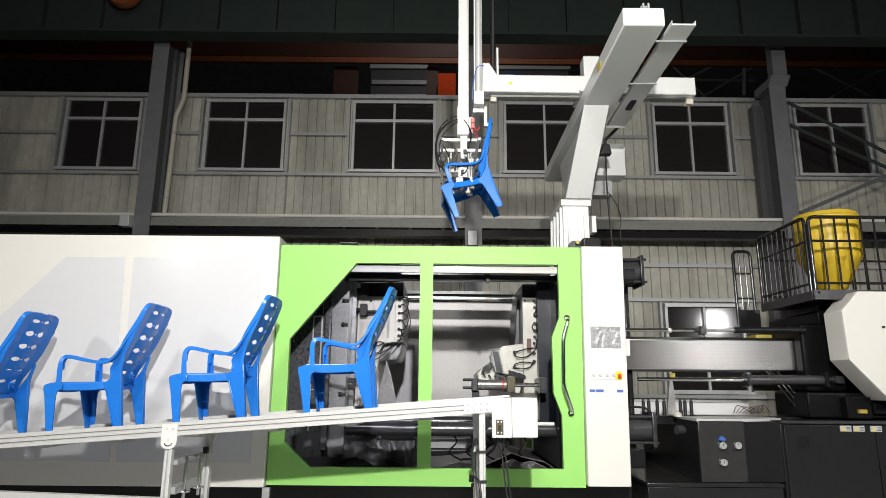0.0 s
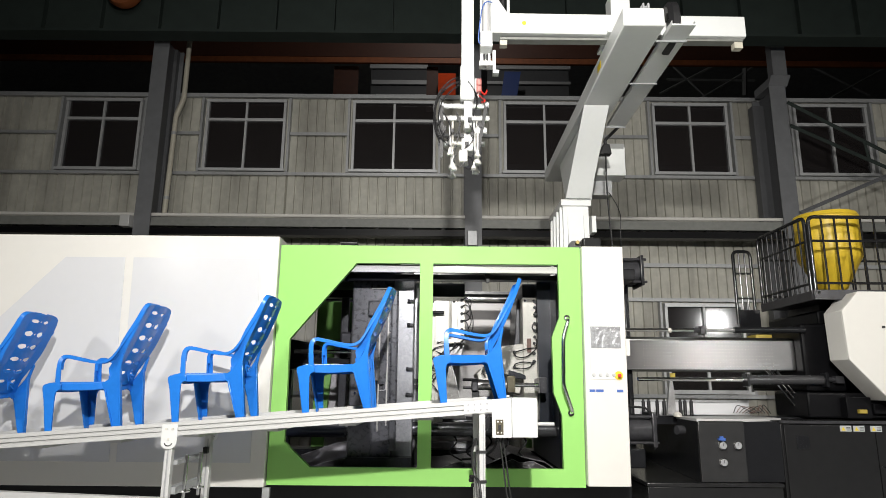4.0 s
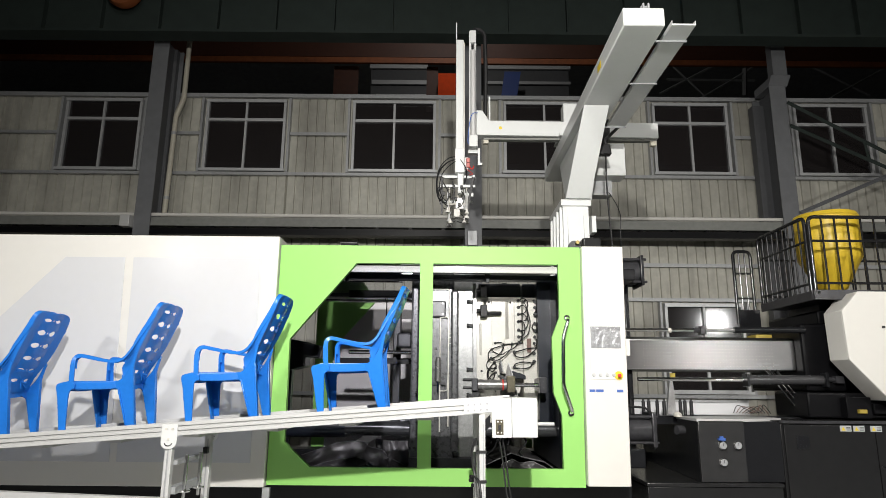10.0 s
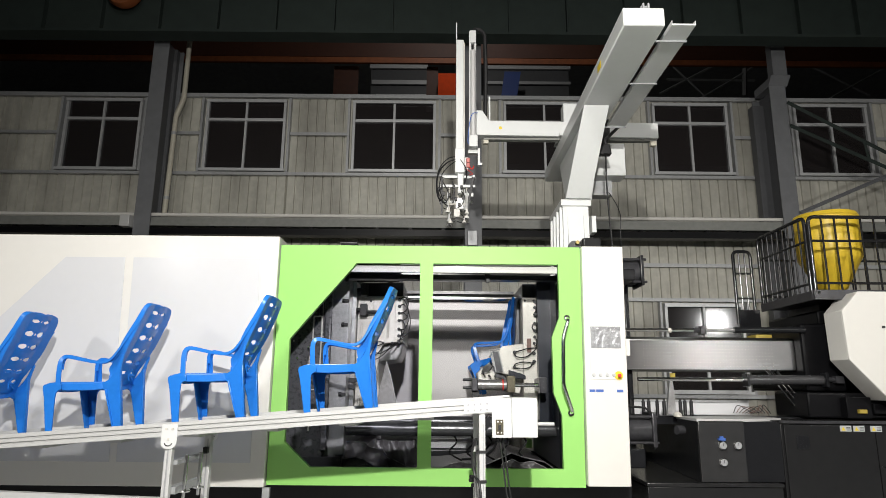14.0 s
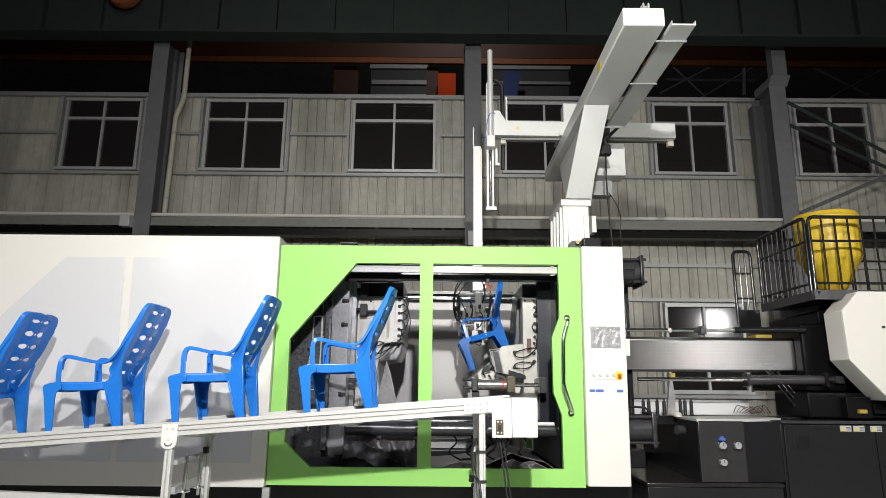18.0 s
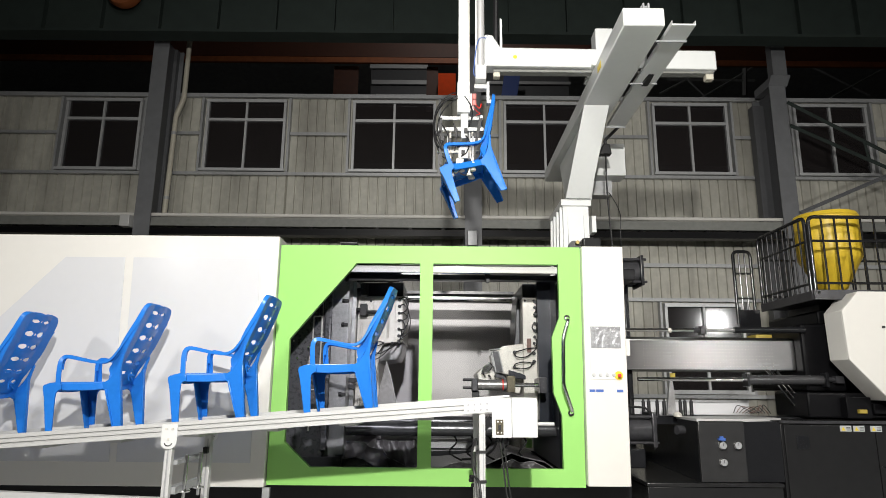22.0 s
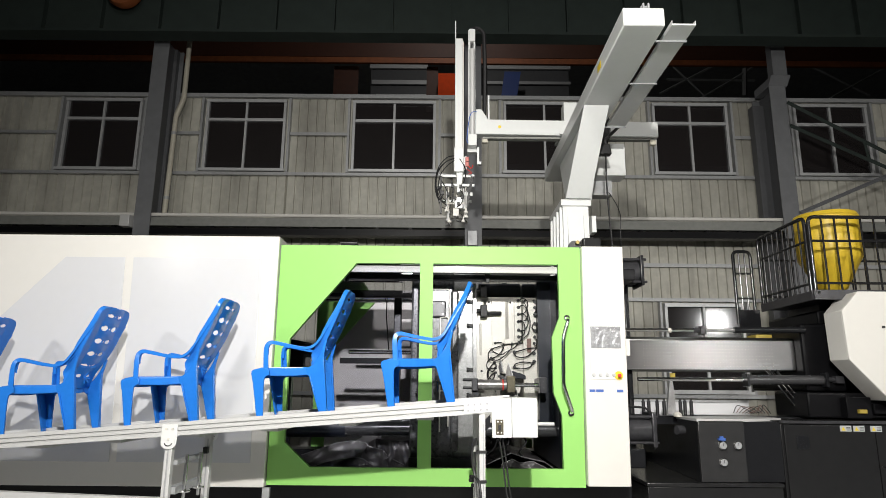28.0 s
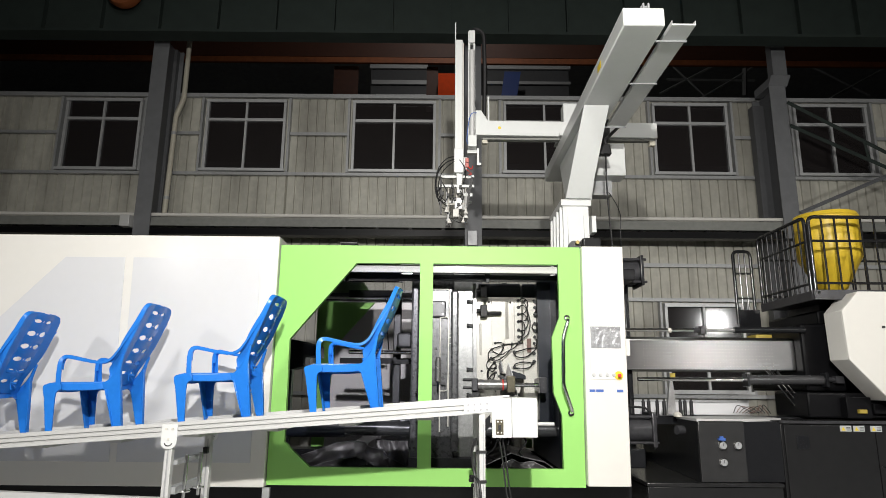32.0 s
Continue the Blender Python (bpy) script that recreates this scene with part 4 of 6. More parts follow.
for z in PORTS:
    part("hose_fitting", Geo().lathe([(0.017, -0.03), (0.017, -0.012), (0.011, -0.012), (0.011, 0.0)], (0.778, 6.50, z), 8, "y"), M_BLACK, moving)
part("coolant_hose", hose([(0.779, 6.480, 2.233), (0.827, 6.440, 2.257), (0.872, 6.440, 2.211), (0.847, 6.440, 2.118), (0.788, 6.480, 2.093)], 0.0055), M_BLACK, moving)
part("coolant_hose", hose([(0.778, 6.480, 2.163), (0.820, 6.440, 2.182), (0.870, 6.440, 2.124), (0.851, 6.440, 2.038), (0.781, 6.480, 2.018)], 0.0055), M_BLACK, moving)
part("coolant_hose", hose([(0.777, 6.480, 2.093), (0.824, 6.440, 2.095), (0.874, 6.440, 2.026), (0.838, 6.440, 1.934), (0.780, 6.480, 1.932)], 0.0055), M_BLACK, moving)
part("coolant_hose", hose([(0.775, 6.480, 2.018), (0.805, 6.440, 2.026), (0.839, 6.440, 1.969), (0.826, 6.440, 1.889), (0.778, 6.480, 1.863)], 0.0055), M_BLACK, moving)
part("coolant_hose", hose([(0.774, 6.480, 1.932), (0.809, 6.440, 1.911), (0.796, 6.440, 1.837), (0.772, 6.480, 1.806)], 0.0055), M_BLACK, moving)
part("coolant_hose", hose([(0.772, 6.480, 1.806), (0.807, 6.440, 1.838), (0.873, 6.450, 1.901), (0.893, 6.450, 2.016), (0.861, 6.450, 2.160), (0.823, 6.460, 2.237)], 0.0055), M_BLACK, moving)
part("coolant_hose", hose([(0.537, 6.490, 1.799), (0.579, 6.440, 1.807), (0.624, 6.440, 1.785), (0.606, 6.440, 1.728), (0.555, 6.440, 1.672), (0.496, 6.490, 1.646)], 0.0055), M_BLACK, moving)
part("coolant_hose", hose([(0.709, 6.490, 1.795), (0.691, 6.430, 1.740), (0.627, 6.430, 1.672), (0.553, 6.430, 1.627), (0.496, 6.490, 1.651)], 0.0055), M_BLACK, moving)
part("coolant_hose", hose([(0.502, 6.490, 1.742), (0.464, 6.440, 1.693), (0.475, 6.440, 1.638), (0.520, 6.440, 1.616), (0.542, 6.440, 1.560), (0.478, 6.490, 1.544)], 0.0055), M_BLACK, moving)
part("coolant_hose", hose([(0.496, 6.490, 1.651), (0.452, 6.440, 1.604), (0.457, 6.440, 1.548), (0.508, 6.440, 1.515), (0.535, 6.490, 1.562)], 0.0055), M_BLACK, moving)
part("coolant_hose", hose([(0.530, 6.490, 1.606), (0.486, 6.440, 1.560), (0.462, 6.440, 1.482), (0.507, 6.440, 1.438), (0.540, 6.490, 1.506)], 0.0055), M_BLACK, moving)
part("coolant_hose", hose([(0.540, 6.490, 1.506), (0.496, 6.440, 1.482), (0.462, 6.440, 1.415), (0.507, 6.440, 1.361), (0.540, 6.440, 1.317)], 0.0055), M_BLACK, moving)
part("coolant_hose", hose([(0.478, 6.490, 1.544), (0.451, 6.440, 1.493), (0.478, 6.430, 1.415), (0.518, 6.430, 1.460), (0.535, 6.490, 1.517)], 0.0055), M_BLACK, moving)
part("coolant_hose", hose([(0.502, 6.490, 1.742), (0.527, 6.440, 1.750), (0.601, 6.440, 1.773), (0.628, 6.480, 1.799)], 0.0055), M_BLACK, moving)
part("coolant_hose", hose([(0.772, 6.480, 1.806), (0.725, 6.430, 1.751), (0.656, 6.430, 1.717), (0.588, 6.430, 1.683), (0.513, 6.490, 1.719)], 0.0055), M_BLACK, moving)
for x, z in ((0.538, 1.800), (0.711, 1.795), (0.503, 1.737), (0.496, 1.652), (0.530, 1.607), (0.479, 1.545), (0.541, 1.506), (0.541, 1.551)):
    part("hose_fitting", Geo().lathe([(0.014, -0.022), (0.014, 0.0)], (x, 6.50, z), 8, "y"), M_BLACK, moving)
for z in (2.180, 1.947, 1.524, 1.285):
    part("edge_knob", Geo().box(0.262, 0.300, 6.172, 6.199, z - 0.016, z + 0.016).cyl((0.236, 6.185, z), (0.262, 6.185, z), 0.022, n=8), M_BLACK, moving, bevel=0.004)
plate = part("switch_plate", Geo().box(-0.136, 0.032, 6.090, 6.138, 2.019, 2.174), M_CAST, moving, "dark grey cover plate with corner screws", 0.012)
for x, z in ((-0.099, 2.151), (0.005, 2.152), (-0.098, 2.047), (0.005, 2.048)):
    part("screw", Geo().lathe([(0.007, -0.006), (0.007, 0.0)], (x, 6.09, z), 8, "y"), M_CHROME, plate)
part("guide_tube", Geo().tube(corner([(-0.107, 6.110, 2.292), (0.064, 6.110, 2.293), (0.067, 6.110, 1.866), (0.058, 6.110, 1.545), (0.049, 6.110, 1.325), (-0.015, 6.110, 1.325)], 0.02), 0.004, 6), M_STEEL, moving, "thin bright conduit")
part("guide_tube", Geo().tube(corner([(0.067, 6.110, 1.866), (0.148, 6.110, 1.866), (0.149, 6.110, 1.770), (0.062, 6.110, 1.769)], 0.01), 0.0035, 6), M_STEEL, moving)
part("guide_tube", Geo().cyl(*[(0.062, 6.110, 1.823), (0.138, 6.110, 1.823)], 0.005, n=6), M_STEEL, moving)
part("valve_stub", Geo().box(0.094, 0.137, 6.100, 6.130, 1.774, 1.828), M_ALU, moving, bevel=0.006)
rod = part("ejector_cylinder", Geo().lathe([(0.018, -0.03), (0.030, -0.02), (0.030, 0.16), (0.024, 0.165), (0.024, 0.19), (0.012, 0.20)], (-0.037, 6.08, 1.439), 16), M_TUBE, moving, "small upright steel cylinder")
part("cylinder_rod", Geo().cyl(*[(-0.037, 6.080, 1.418), (-0.036, 6.080, 1.314)], 0.008, n=8), M_CHROME, rod)
part("cylinder_bracket", Geo().box(-0.106, 0.032, 6.100, 6.140, 1.381, 1.408), M_CAST, moving)
part("platen_rib", Geo().box(0.084, 0.157, 6.090, 6.138, 0.777, 2.280), M_WORN, moving, "worn grey platen rib", 0.02)
part("toggle_post", Geo().box(-0.533, -0.451, 6.950, 7.050, 0.920, 2.324), M_CAST, moving, bevel=0.01)
part("toggle_beam", Geo().box(-1.05, -0.30, 7.06, 7.12, 2.34, 2.42), M_DARK, moving)
part("toggle_beam", Geo().box(-1.10, -0.30, 6.90, 6.94, 1.60, 1.66), M_DARK, moving)
part("toggle_link", Geo().prism([(-0.30, 1.9), (-0.30, 1.75), (-0.46, 1.75), (-0.46, 1.9)], 6.5, 6.7), M_CAST, moving, bevel=0.02)
part("ejector_bar", Geo().cyl((-1.0, 6.86, 1.72), (-0.3, 6.86, 1.72), 0.022, n=12), M_CHROME, moving)
part("film_flap", Geo().prism([(0.663, 1.606), (0.613, 1.384), (0.579, 1.209), (0.567, 1.057), (0.817, 1.06), (0.756, 1.276), (0.706, 1.484)], 6.438, 6.444), M_FLAP, moving, "creased grey film hung from the cavity block")
# pale tube drawn as gloss on the flap's edge
part("flap_gloss_line", Geo().tube([(x, 6.435, z) for x, z in [(0.663, 1.606), (0.706, 1.484), (0.756, 1.276), (0.817, 1.06)]], 0.004, 6), M_ALU, moving)
part("slide_shoe", Geo().box(-0.30, 0.30, 6.10, 6.4, 0.62, 0.72), M_CAST, moving)

# ---------------------------------------------------------------- control cabinet
panel = thing("control_cabinet", (1.43, 5.6, 0.55), "tall narrow white control cabinet with a foil-covered screen and emergency stop", "control panel")
part("cabinet_body", Geo().prism([(1.252, 2.615), (1.624, 2.615), (1.594, 0.555), (1.230, 0.555)], 5.58, 5.95), M_WHITE, panel, bevel=0.012)
part("screen_bezel", Geo().box(1.288, 1.566, 5.574, 5.582, 1.435, 1.905), M_BEZEL, panel, "slightly greyer control plate", 0.004)
M_FOIL = mat("crumpled_foil", (0.62, 0.63, 0.65), 0.25, 0.7, 0.15, 14, 1.0, 18)
part("screen", Geo().box(1.300, 1.560, 5.570, 5.576, 1.702, 1.890), M_FOIL, panel, "screen under crumpled protective film")
for i in range(4):
    part("push_button", Geo().lathe([(0.014, -0.012), (0.016, -0.004), (0.016, 0.0)], (1.315 + i * 0.058, 5.574, 1.473), 14, "y"), M_ALU, panel)
part("emergency_plate", Geo().lathe([(0.037, -0.004), (0.037, 0.0)], (1.528, 5.573, 1.468), 20, "y"), M_STICKY, panel, "yellow emergency stop ring")
part("emergency_button", Geo().lathe([(0.010, -0.02), (0.017, -0.03), (0.015, -0.04), (0.004, -0.042)], (1.528, 5.573, 1.468), 16, "y"), M_RED, panel, "red mushroom button")
for x0, x1 in ((1.272, 1.322), (1.328, 1.392), (1.508, 1.562)):
    part("label_plate", Geo().box(x0, x1, 5.574, 5.579, 1.328, 1.350), M_LABEL, panel, "small blue label")
part("side_switch", Geo().box(1.610, 1.655, 5.62, 5.72, 1.64, 1.79), M_WHITE, panel, bevel=0.006)
part("door_stop", Geo().box(1.235, 1.26, 5.70, 5.75, 2.35, 2.48).box(1.235, 1.26, 5.70, 5.75, 2.25, 2.30), M_DARK, panel)
motor_top = thing("door_drive", (1.35, 5.8, 2.62), "dark grey door drive motor lying on the cabinet", "motor")
part("housing", Geo().box(1.30, 1.47, 5.72, 5.95, 2.62, 2.73), M_DARK2, motor_top, bevel=0.015)
part("pulley", Geo().lathe([(0.055, -0.03), (0.055, 0.03)], (1.235, 5.82, 2.66), 18, "y"), M_CAST, motor_top)
part("bolt_head", Geo().lathe([(0.018, -0.045), (0.018, 0.0)], (1.255, 5.79, 2.69), 10, "y"), M_BRASS, motor_top)

# ---------------------------------------------------------------- injection unit
unit = thing("injection_unit", (3.0, 6.6, 0.6), "black injection unit with a perforated steel barrel cover", "machine")
part("barrel", Geo().cyl((2.0, 7.0, 1.70), (4.4, 7.0, 1.70), 0.13, n=24), M_CAST, unit)
part("barrel_cover", Geo().prism([(6.60, 1.555), (6.60, 1.862), (6.75, 1.90), (7.25, 1.90), (7.4, 1.862), (7.4, 1.555)], 1.80, 3.64, "x"), M_STAIN, unit, "perforated stainless steel barrel cover", 0.006)
g = Geo()
for i in range(40):
    for j in range(8):
        x, z = 2.08 + i * 0.034, 1.595 + j * 0.034
        g.box(x - 0.0035, x + 0.0035, 6.5985, 6.601, z - 0.0035, z + 0.0035)
holes = part("perforation", g, M_STEEL, unit)
holes["kind"] = "stuff"
rnd = random.Random(11)
for i in range(12):
    x, z = rnd.choice((2.35, 2.55, 2.75, 2.85, 3.35, 3.45)) + rnd.uniform(-0.08, 0.08), rnd.uniform(1.57, 1.66) if i < 8 else rnd.uniform(1.66, 1.84)
    ring = [(x + rnd.uniform(0.35, 1.0) * 0.045 * math.cos(a * 0.698), z + rnd.uniform(0.25, 1.0) * 0.022 * math.sin(a * 0.698)) for a in range(9)]
    part("plaster_smear", Geo().prism(ring, 6.597, 6.5992), M_GIRT, unit, "pale dried smear")
part("carriage_block", Geo().box(3.64, 4.05, 6.45, 7.6, 1.35, 2.02), M_PITCH, unit, bevel=0.03)
part("carriage_block", Geo().prism([(3.86, 2.02), (4.05, 2.02), (4.05, 2.20), (3.86, 2.16)], 6.5, 7.5), M_PITCH, unit, bevel=0.02)
# yellow darkened for the shade under the platform
part("yellow_heater", Geo().box(3.45, 3.63, 7.0, 7.2, 1.90, 1.955), M_HEATER, unit, "yellow heater cover with platform shade in its colour")
part("rod_coupling", Geo().cyl((2.28, 6.42, 1.94), (2.31, 6.42, 1.94), 0.026, n=12), M_STEEL, unit)
part("upper_rod", Geo().cyl((1.8, 6.42, 1.94), (2.63, 6.42, 1.945), 0.017, n=14), M_CHROME, unit)
part("rod_nut", Geo().box(2.60, 2.65, 6.38, 6.46, 1.90, 1.985).cyl((2.54, 6.42, 1.945), (2.60, 6.42, 1.945), 0.026, n=8), M_CAST, unit)
part("upper_rod", Geo().cyl((2.65, 6.42, 1.945), (2.95, 6.42, 1.947), 0.017, n=14), M_SCUFF, unit)
part("upper_cylinder", Geo().cyl((2.95, 6.42, 1.947), (3.66, 6.42, 1.955), 0.030, n=16), M_DARK, unit)
part("lower_rod", Geo().cyl((1.95, 6.42, 1.455), (3.03, 6.42, 1.458), 0.020, n=16), M_CHROME, unit)
part("shift_cylinder", Geo().cyl((3.03, 6.42, 1.455), (3.80, 6.42, 1.46), 0.048, n=20), M_GREYCYL, unit)
part("cylinder_cap", Geo().box(3.012, 3.04, 6.36, 6.48, 1.39, 1.515), M_DARK, unit, bevel=0.006)
part("cylinder_cap", Geo().box(3.785, 3.815, 6.35, 6.49, 1.39, 1.53), M_DARK, unit, bevel=0.006)
part("clevis", Geo().cyl((3.83, 6.42, 1.465), (3.98, 6.42, 1.465), 0.022, n=12).box(3.90, 3.98, 6.38, 6.46, 1.43, 1.50), M_CAST, unit)
part("carriage_rail", Geo().box(1.95, 4.9, 6.5, 6.75, 1.02, 1.10), M_DARK, unit)
part("carriage_base", Geo().box(3.55, 4.9, 6.3, 6.93, 1.10, 1.34), M_PITCH, unit, bevel=0.02)
part("linkage", Geo().box(3.86, 4.1, 6.2, 6.34, 1.10, 1.30).box(4.15, 4.5, 6.25, 6.35, 1.14, 1.24), M_PITCH, unit, bevel=0.01)
part("yellow_clip", Geo().box(3.955, 4.03, 6.17, 6.2, 1.15, 1.185), M_HEATER, unit)
for i in range(3):
    part("slanted_tube", Geo().cyl((3.30 + i * 0.05, 6.55, 1.56), (3.62 + i * 0.05, 6.55, 1.12), 0.011, n=8), M_CHROME, unit)
part("support_leg", Geo().prism([(2.215, 1.12), (2.305, 1.12), (2.290, 1.43), (2.257, 1.43)], 6.4, 6.44), M_SCUFF, unit)
part("support_foot", Geo().lathe([(0.04, 0.0), (0.04, 0.02), (0.02, 0.04)], (2.30, 6.36, 1.10), 14), M_STEEL, unit)
part("valve_block", Geo().box(2.285, 2.33, 6.44, 6.47, 1.478, 1.515), M_HEATER, unit)
for x in (1.92, 2.045, 2.10, 2.185, 2.255, 2.42, 2.466, 2.53):
    part("plug", Geo().cyl((x, 6.6, 1.10), (x, 6.6, 1.24), 0.018, n=10).cyl((x, 6.6, 1.24), (x, 6.6, 1.26), 0.012, n=8), M_BLACK, unit)
for i in range(7):
    part("tangled_wire", hose([(3.05 + i * 0.03, 6.82, 1.12), (3.09 + i * 0.04, 6.80, 1.20 - 0.01 * i), (3.18 + i * 0.03, 6.80, 1.16 + 0.008 * i), (3.26 + i * 0.03, 6.82, 1.12)], 0.004),
         M_RUST if i % 2 else M_BLACK, unit)
part("sheet_edge", Geo().box(1.75, 3.28, 6.935, 6.949, 1.225, 1.25), M_GIRT, unit)
part("pale_back_sheet", Geo().box(1.75, 3.28, 6.95, 6.98, 1.08, 1.245), M_PANEL, unit, "pale rear cover sheet")

guard = thing("nozzle_guard", (4.4, 6.0, 1.2), "large white octagonal purging guard", "machine cover")
OCT = [(3.976, 2.290), (3.802, 2.105), (3.812, 1.645), (4.15, 1.27), (4.75, 1.27), (5.1, 1.62), (5.1, 2.1), (4.9, 2.29)]
part("front_sheet", Geo().prism(OCT, 6.0, 6.02), M_WHITE, guard, bevel=0.006)
part("side_band", Geo().prism(OCT, 6.021, 6.30), M_WHITE, guard, bevel=0.004)
part("knob", Geo().lathe([(0.012, -0.02), (0.012, 0.0)], (4.17, 6.0, 1.95), 10, "y"), M_BLACK, guard)

m1 = thing("carriage_motor", (2.0, 6.6, 2.4), "dark hydraulic cylinder on the platen", "cylinder")
part("barrel", Geo().cyl((1.9, 6.7, 2.58), (2.10, 6.7, 2.58), 0.13, n=24), M_CAST, m1)
part("end_flange", Geo().box(2.08, 2.115, 6.53, 6.87, 2.42, 2.74), M_DARK, m1, bevel=0.01)
for y in (6.57, 6.83):
    for z in (2.46, 2.70):
        part("stud", Geo().cyl((1.9, y, z), (2.15, y, z), 0.014, n=8), M_CAST, m1)
m2 = thing("lower_cylinder", (1.9, 6.3, 0.8), "grey hydraulic cylinder beside the bed", "cylinder")
part("barrel", Geo().cyl((1.7, 6.35, 0.98), (2.0, 6.35, 0.98), 0.12, n=24), M_CAST, m2)
part("end_flange", Geo().box(2.0, 2.04, 6.2, 6.5, 0.82, 1.14), M_CAST, m2, bevel=0.008)
for y in (6.23, 6.47):
    part("stud", Geo().cyl((1.7, y, 0.86), (2.06, y, 0.86), 0.014, n=8).cyl((1.7, y, 1.10), (2.06, y, 1.10), 0.014, n=8), M_CAST, m2)
part("hose", Geo().tube(corner([(1.75, 6.3, 1.12), (1.75, 6.25, 1.2), (1.98, 6.25, 1.18), (2.02, 6.25, 1.0), (2.02, 6.25, 0.8)], 0.05), 0.012, 6), M_BLACK, m2)

# ---------------------------------------------------------------- hydraulic cabinets
oil = thing("hydraulic_cabinet", (2.6, 5.9, 0), "black hydraulic cabinet with pressure gauges and a steel top", "cabinet")
part("front_face", Geo().box(2.31, 2.72, 5.90, 5.93, 0.558, 1.085), M_FACE, oil, bevel=0.004)
part("body", Geo().prism([(2.42, 7.9), (2.31, 5.93), (3.06, 5.93), (3.06, 7.9)], 0.558, 1.075, "z"), M_DARK, oil)
part("steel_top", Geo().prism([(2.40, 7.9), (2.30, 5.90), (2.75, 5.90), (3.22, 6.20), (3.22, 7.9)], 1.076, 1.10, "z"), M_ALU, oil, "bright steel top plate")
part("plinth", Geo().box(1.82, 3.01, 5.875, 7.9, 0.06, 0.520), M_DARK2, oil, bevel=0.006)
part("ledge", Geo().box(1.808, 3.013, 5.855, 7.9, 0.523, 0.555), M_LEDGE, oil, "glossy black ledge with a worn edge", 0.006)
part("pipe_stub", Geo().cyl((2.17, 6.06, 0.99), (2.24, 6.08, 0.99), 0.04, n=16), M_CAST, oil)


def gauge(x, z):
    ga = part("pressure_gauge", Geo().lathe([(0.034, -0.035), (0.038, -0.03), (0.038, -0.005), (0.02, 0.0)], (x, 5.898, z), 24, "y"), M_CHROME, oil, "round glycerine pressure gauge")
    part("dial", Geo().lathe([(0.030, -0.0375), (0.030, -0.0355)], (x, 5.898, z), 20, "y"), M_GIRT, ga)
    part("needle", Geo().box(x - 0.0015, x + 0.0015, 5.858, 5.860, z - 0.004, z + 0.02), M_BLACK, ga)


for x, z in ((2.507, 0.872), (2.643, 0.873), (2.503, 0.728)):
    gauge(x, z)
part("blue_valve", Geo().box(2.475, 2.535, 5.87, 5.898, 0.915, 0.935).box(2.49, 2.52, 5.875, 5.898, 0.935, 0.95), M_LABEL, oil, "small blue valve tag")

box2 = thing("electric_cabinet", (3.7, 5.9, 0), "dark grey electric cabinet with warning stickers and a fan grille", "cabinet")
part("body", Geo().box(3.065, 5.2, 5.93, 6.9, 0.06, 1.085), M_DARK2, box2, bevel=0.006)
part("cabinet_door", Geo().box(3.085, 3.90, 5.905, 5.93, 0.12, 1.055), M_DARK2, box2, bevel=0.005)
part("cabinet_door", Geo().box(3.908, 4.75, 5.905, 5.93, 0.12, 1.055), M_DARK2, box2, bevel=0.005)
part("top_edge", Geo().box(3.06, 5.2, 5.90, 5.935, 1.066, 1.09), M_CAST, box2)
part("fan_grille", Geo().box(3.187, 3.297, 5.897, 5.905, 0.845, 0.96), M_DARK, box2, bevel=0.004)
for i in range(6):
    part("slat", Geo().box(3.197, 3.287, 5.894, 5.8965, 0.856 + i * 0.017, 0.865 + i * 0.017), M_DARK, box2)
for x in (3.639, 3.758, 3.912):
    st = part("warning_sticker", Geo().box(x - 0.05, x + 0.05, 5.901, 5.905, 1.000, 1.050), M_ALUWIN, box2, "pale warning sticker with a yellow triangle")
    part("triangle", Geo().prism([(x - 0.04, 1.008), (x - 0.004, 1.008), (x - 0.022, 1.042)], 5.8995, 5.901), M_STICKY, st)
    for k in range(3):
        part("text_bar", Geo().box(x + 0.006, x + 0.042, 5.8995, 5.901, 1.010 + k * 0.011, 1.015 + k * 0.011), M_DARK, st)
part("lock", Geo().lathe([(0.012, -0.01), (0.012, 0.0)], (3.93, 5.905, 0.70), 10, "y"), M_CHROME, box2)

# ---------------------------------------------------------------- hopper platform
plat = thing("hopper_platform", (4.1, 6.6, 2.1), "black steel service platform with round-cornered railings", "platform")
part("deck", Geo().box(3.69, 5.6, 6.21, 7.22, 2.25, 2.285), M_DARK, plat)
part("front_beam", Geo().box(3.66, 5.6, 6.17, 6.20, 2.232, 2.332), M_CAST, plat, bevel=0.006)
part("side_beam", Geo().box(3.66, 3.685, 6.205, 7.24, 2.232, 2.325), M_CAST, plat, bevel=0.006)
part("under_frame", Geo().box(3.95, 5.4, 6.6, 7.2, 2.14, 2.245), M_DARK, plat)
part("support_post", Geo().box(3.9, 4.5, 6.8, 7.2, 1.34, 2.138), M_DARK, plat)
part("ladder_plate", Geo().box(3.50, 3.74, 7.43, 7.46, 2.06, 2.28), M_DARK, plat)
part("bolt", Geo().cyl((3.70, 6.17, 2.30), (3.70, 6.155, 2.30), 0.012, n=8), M_CHROME, plat)


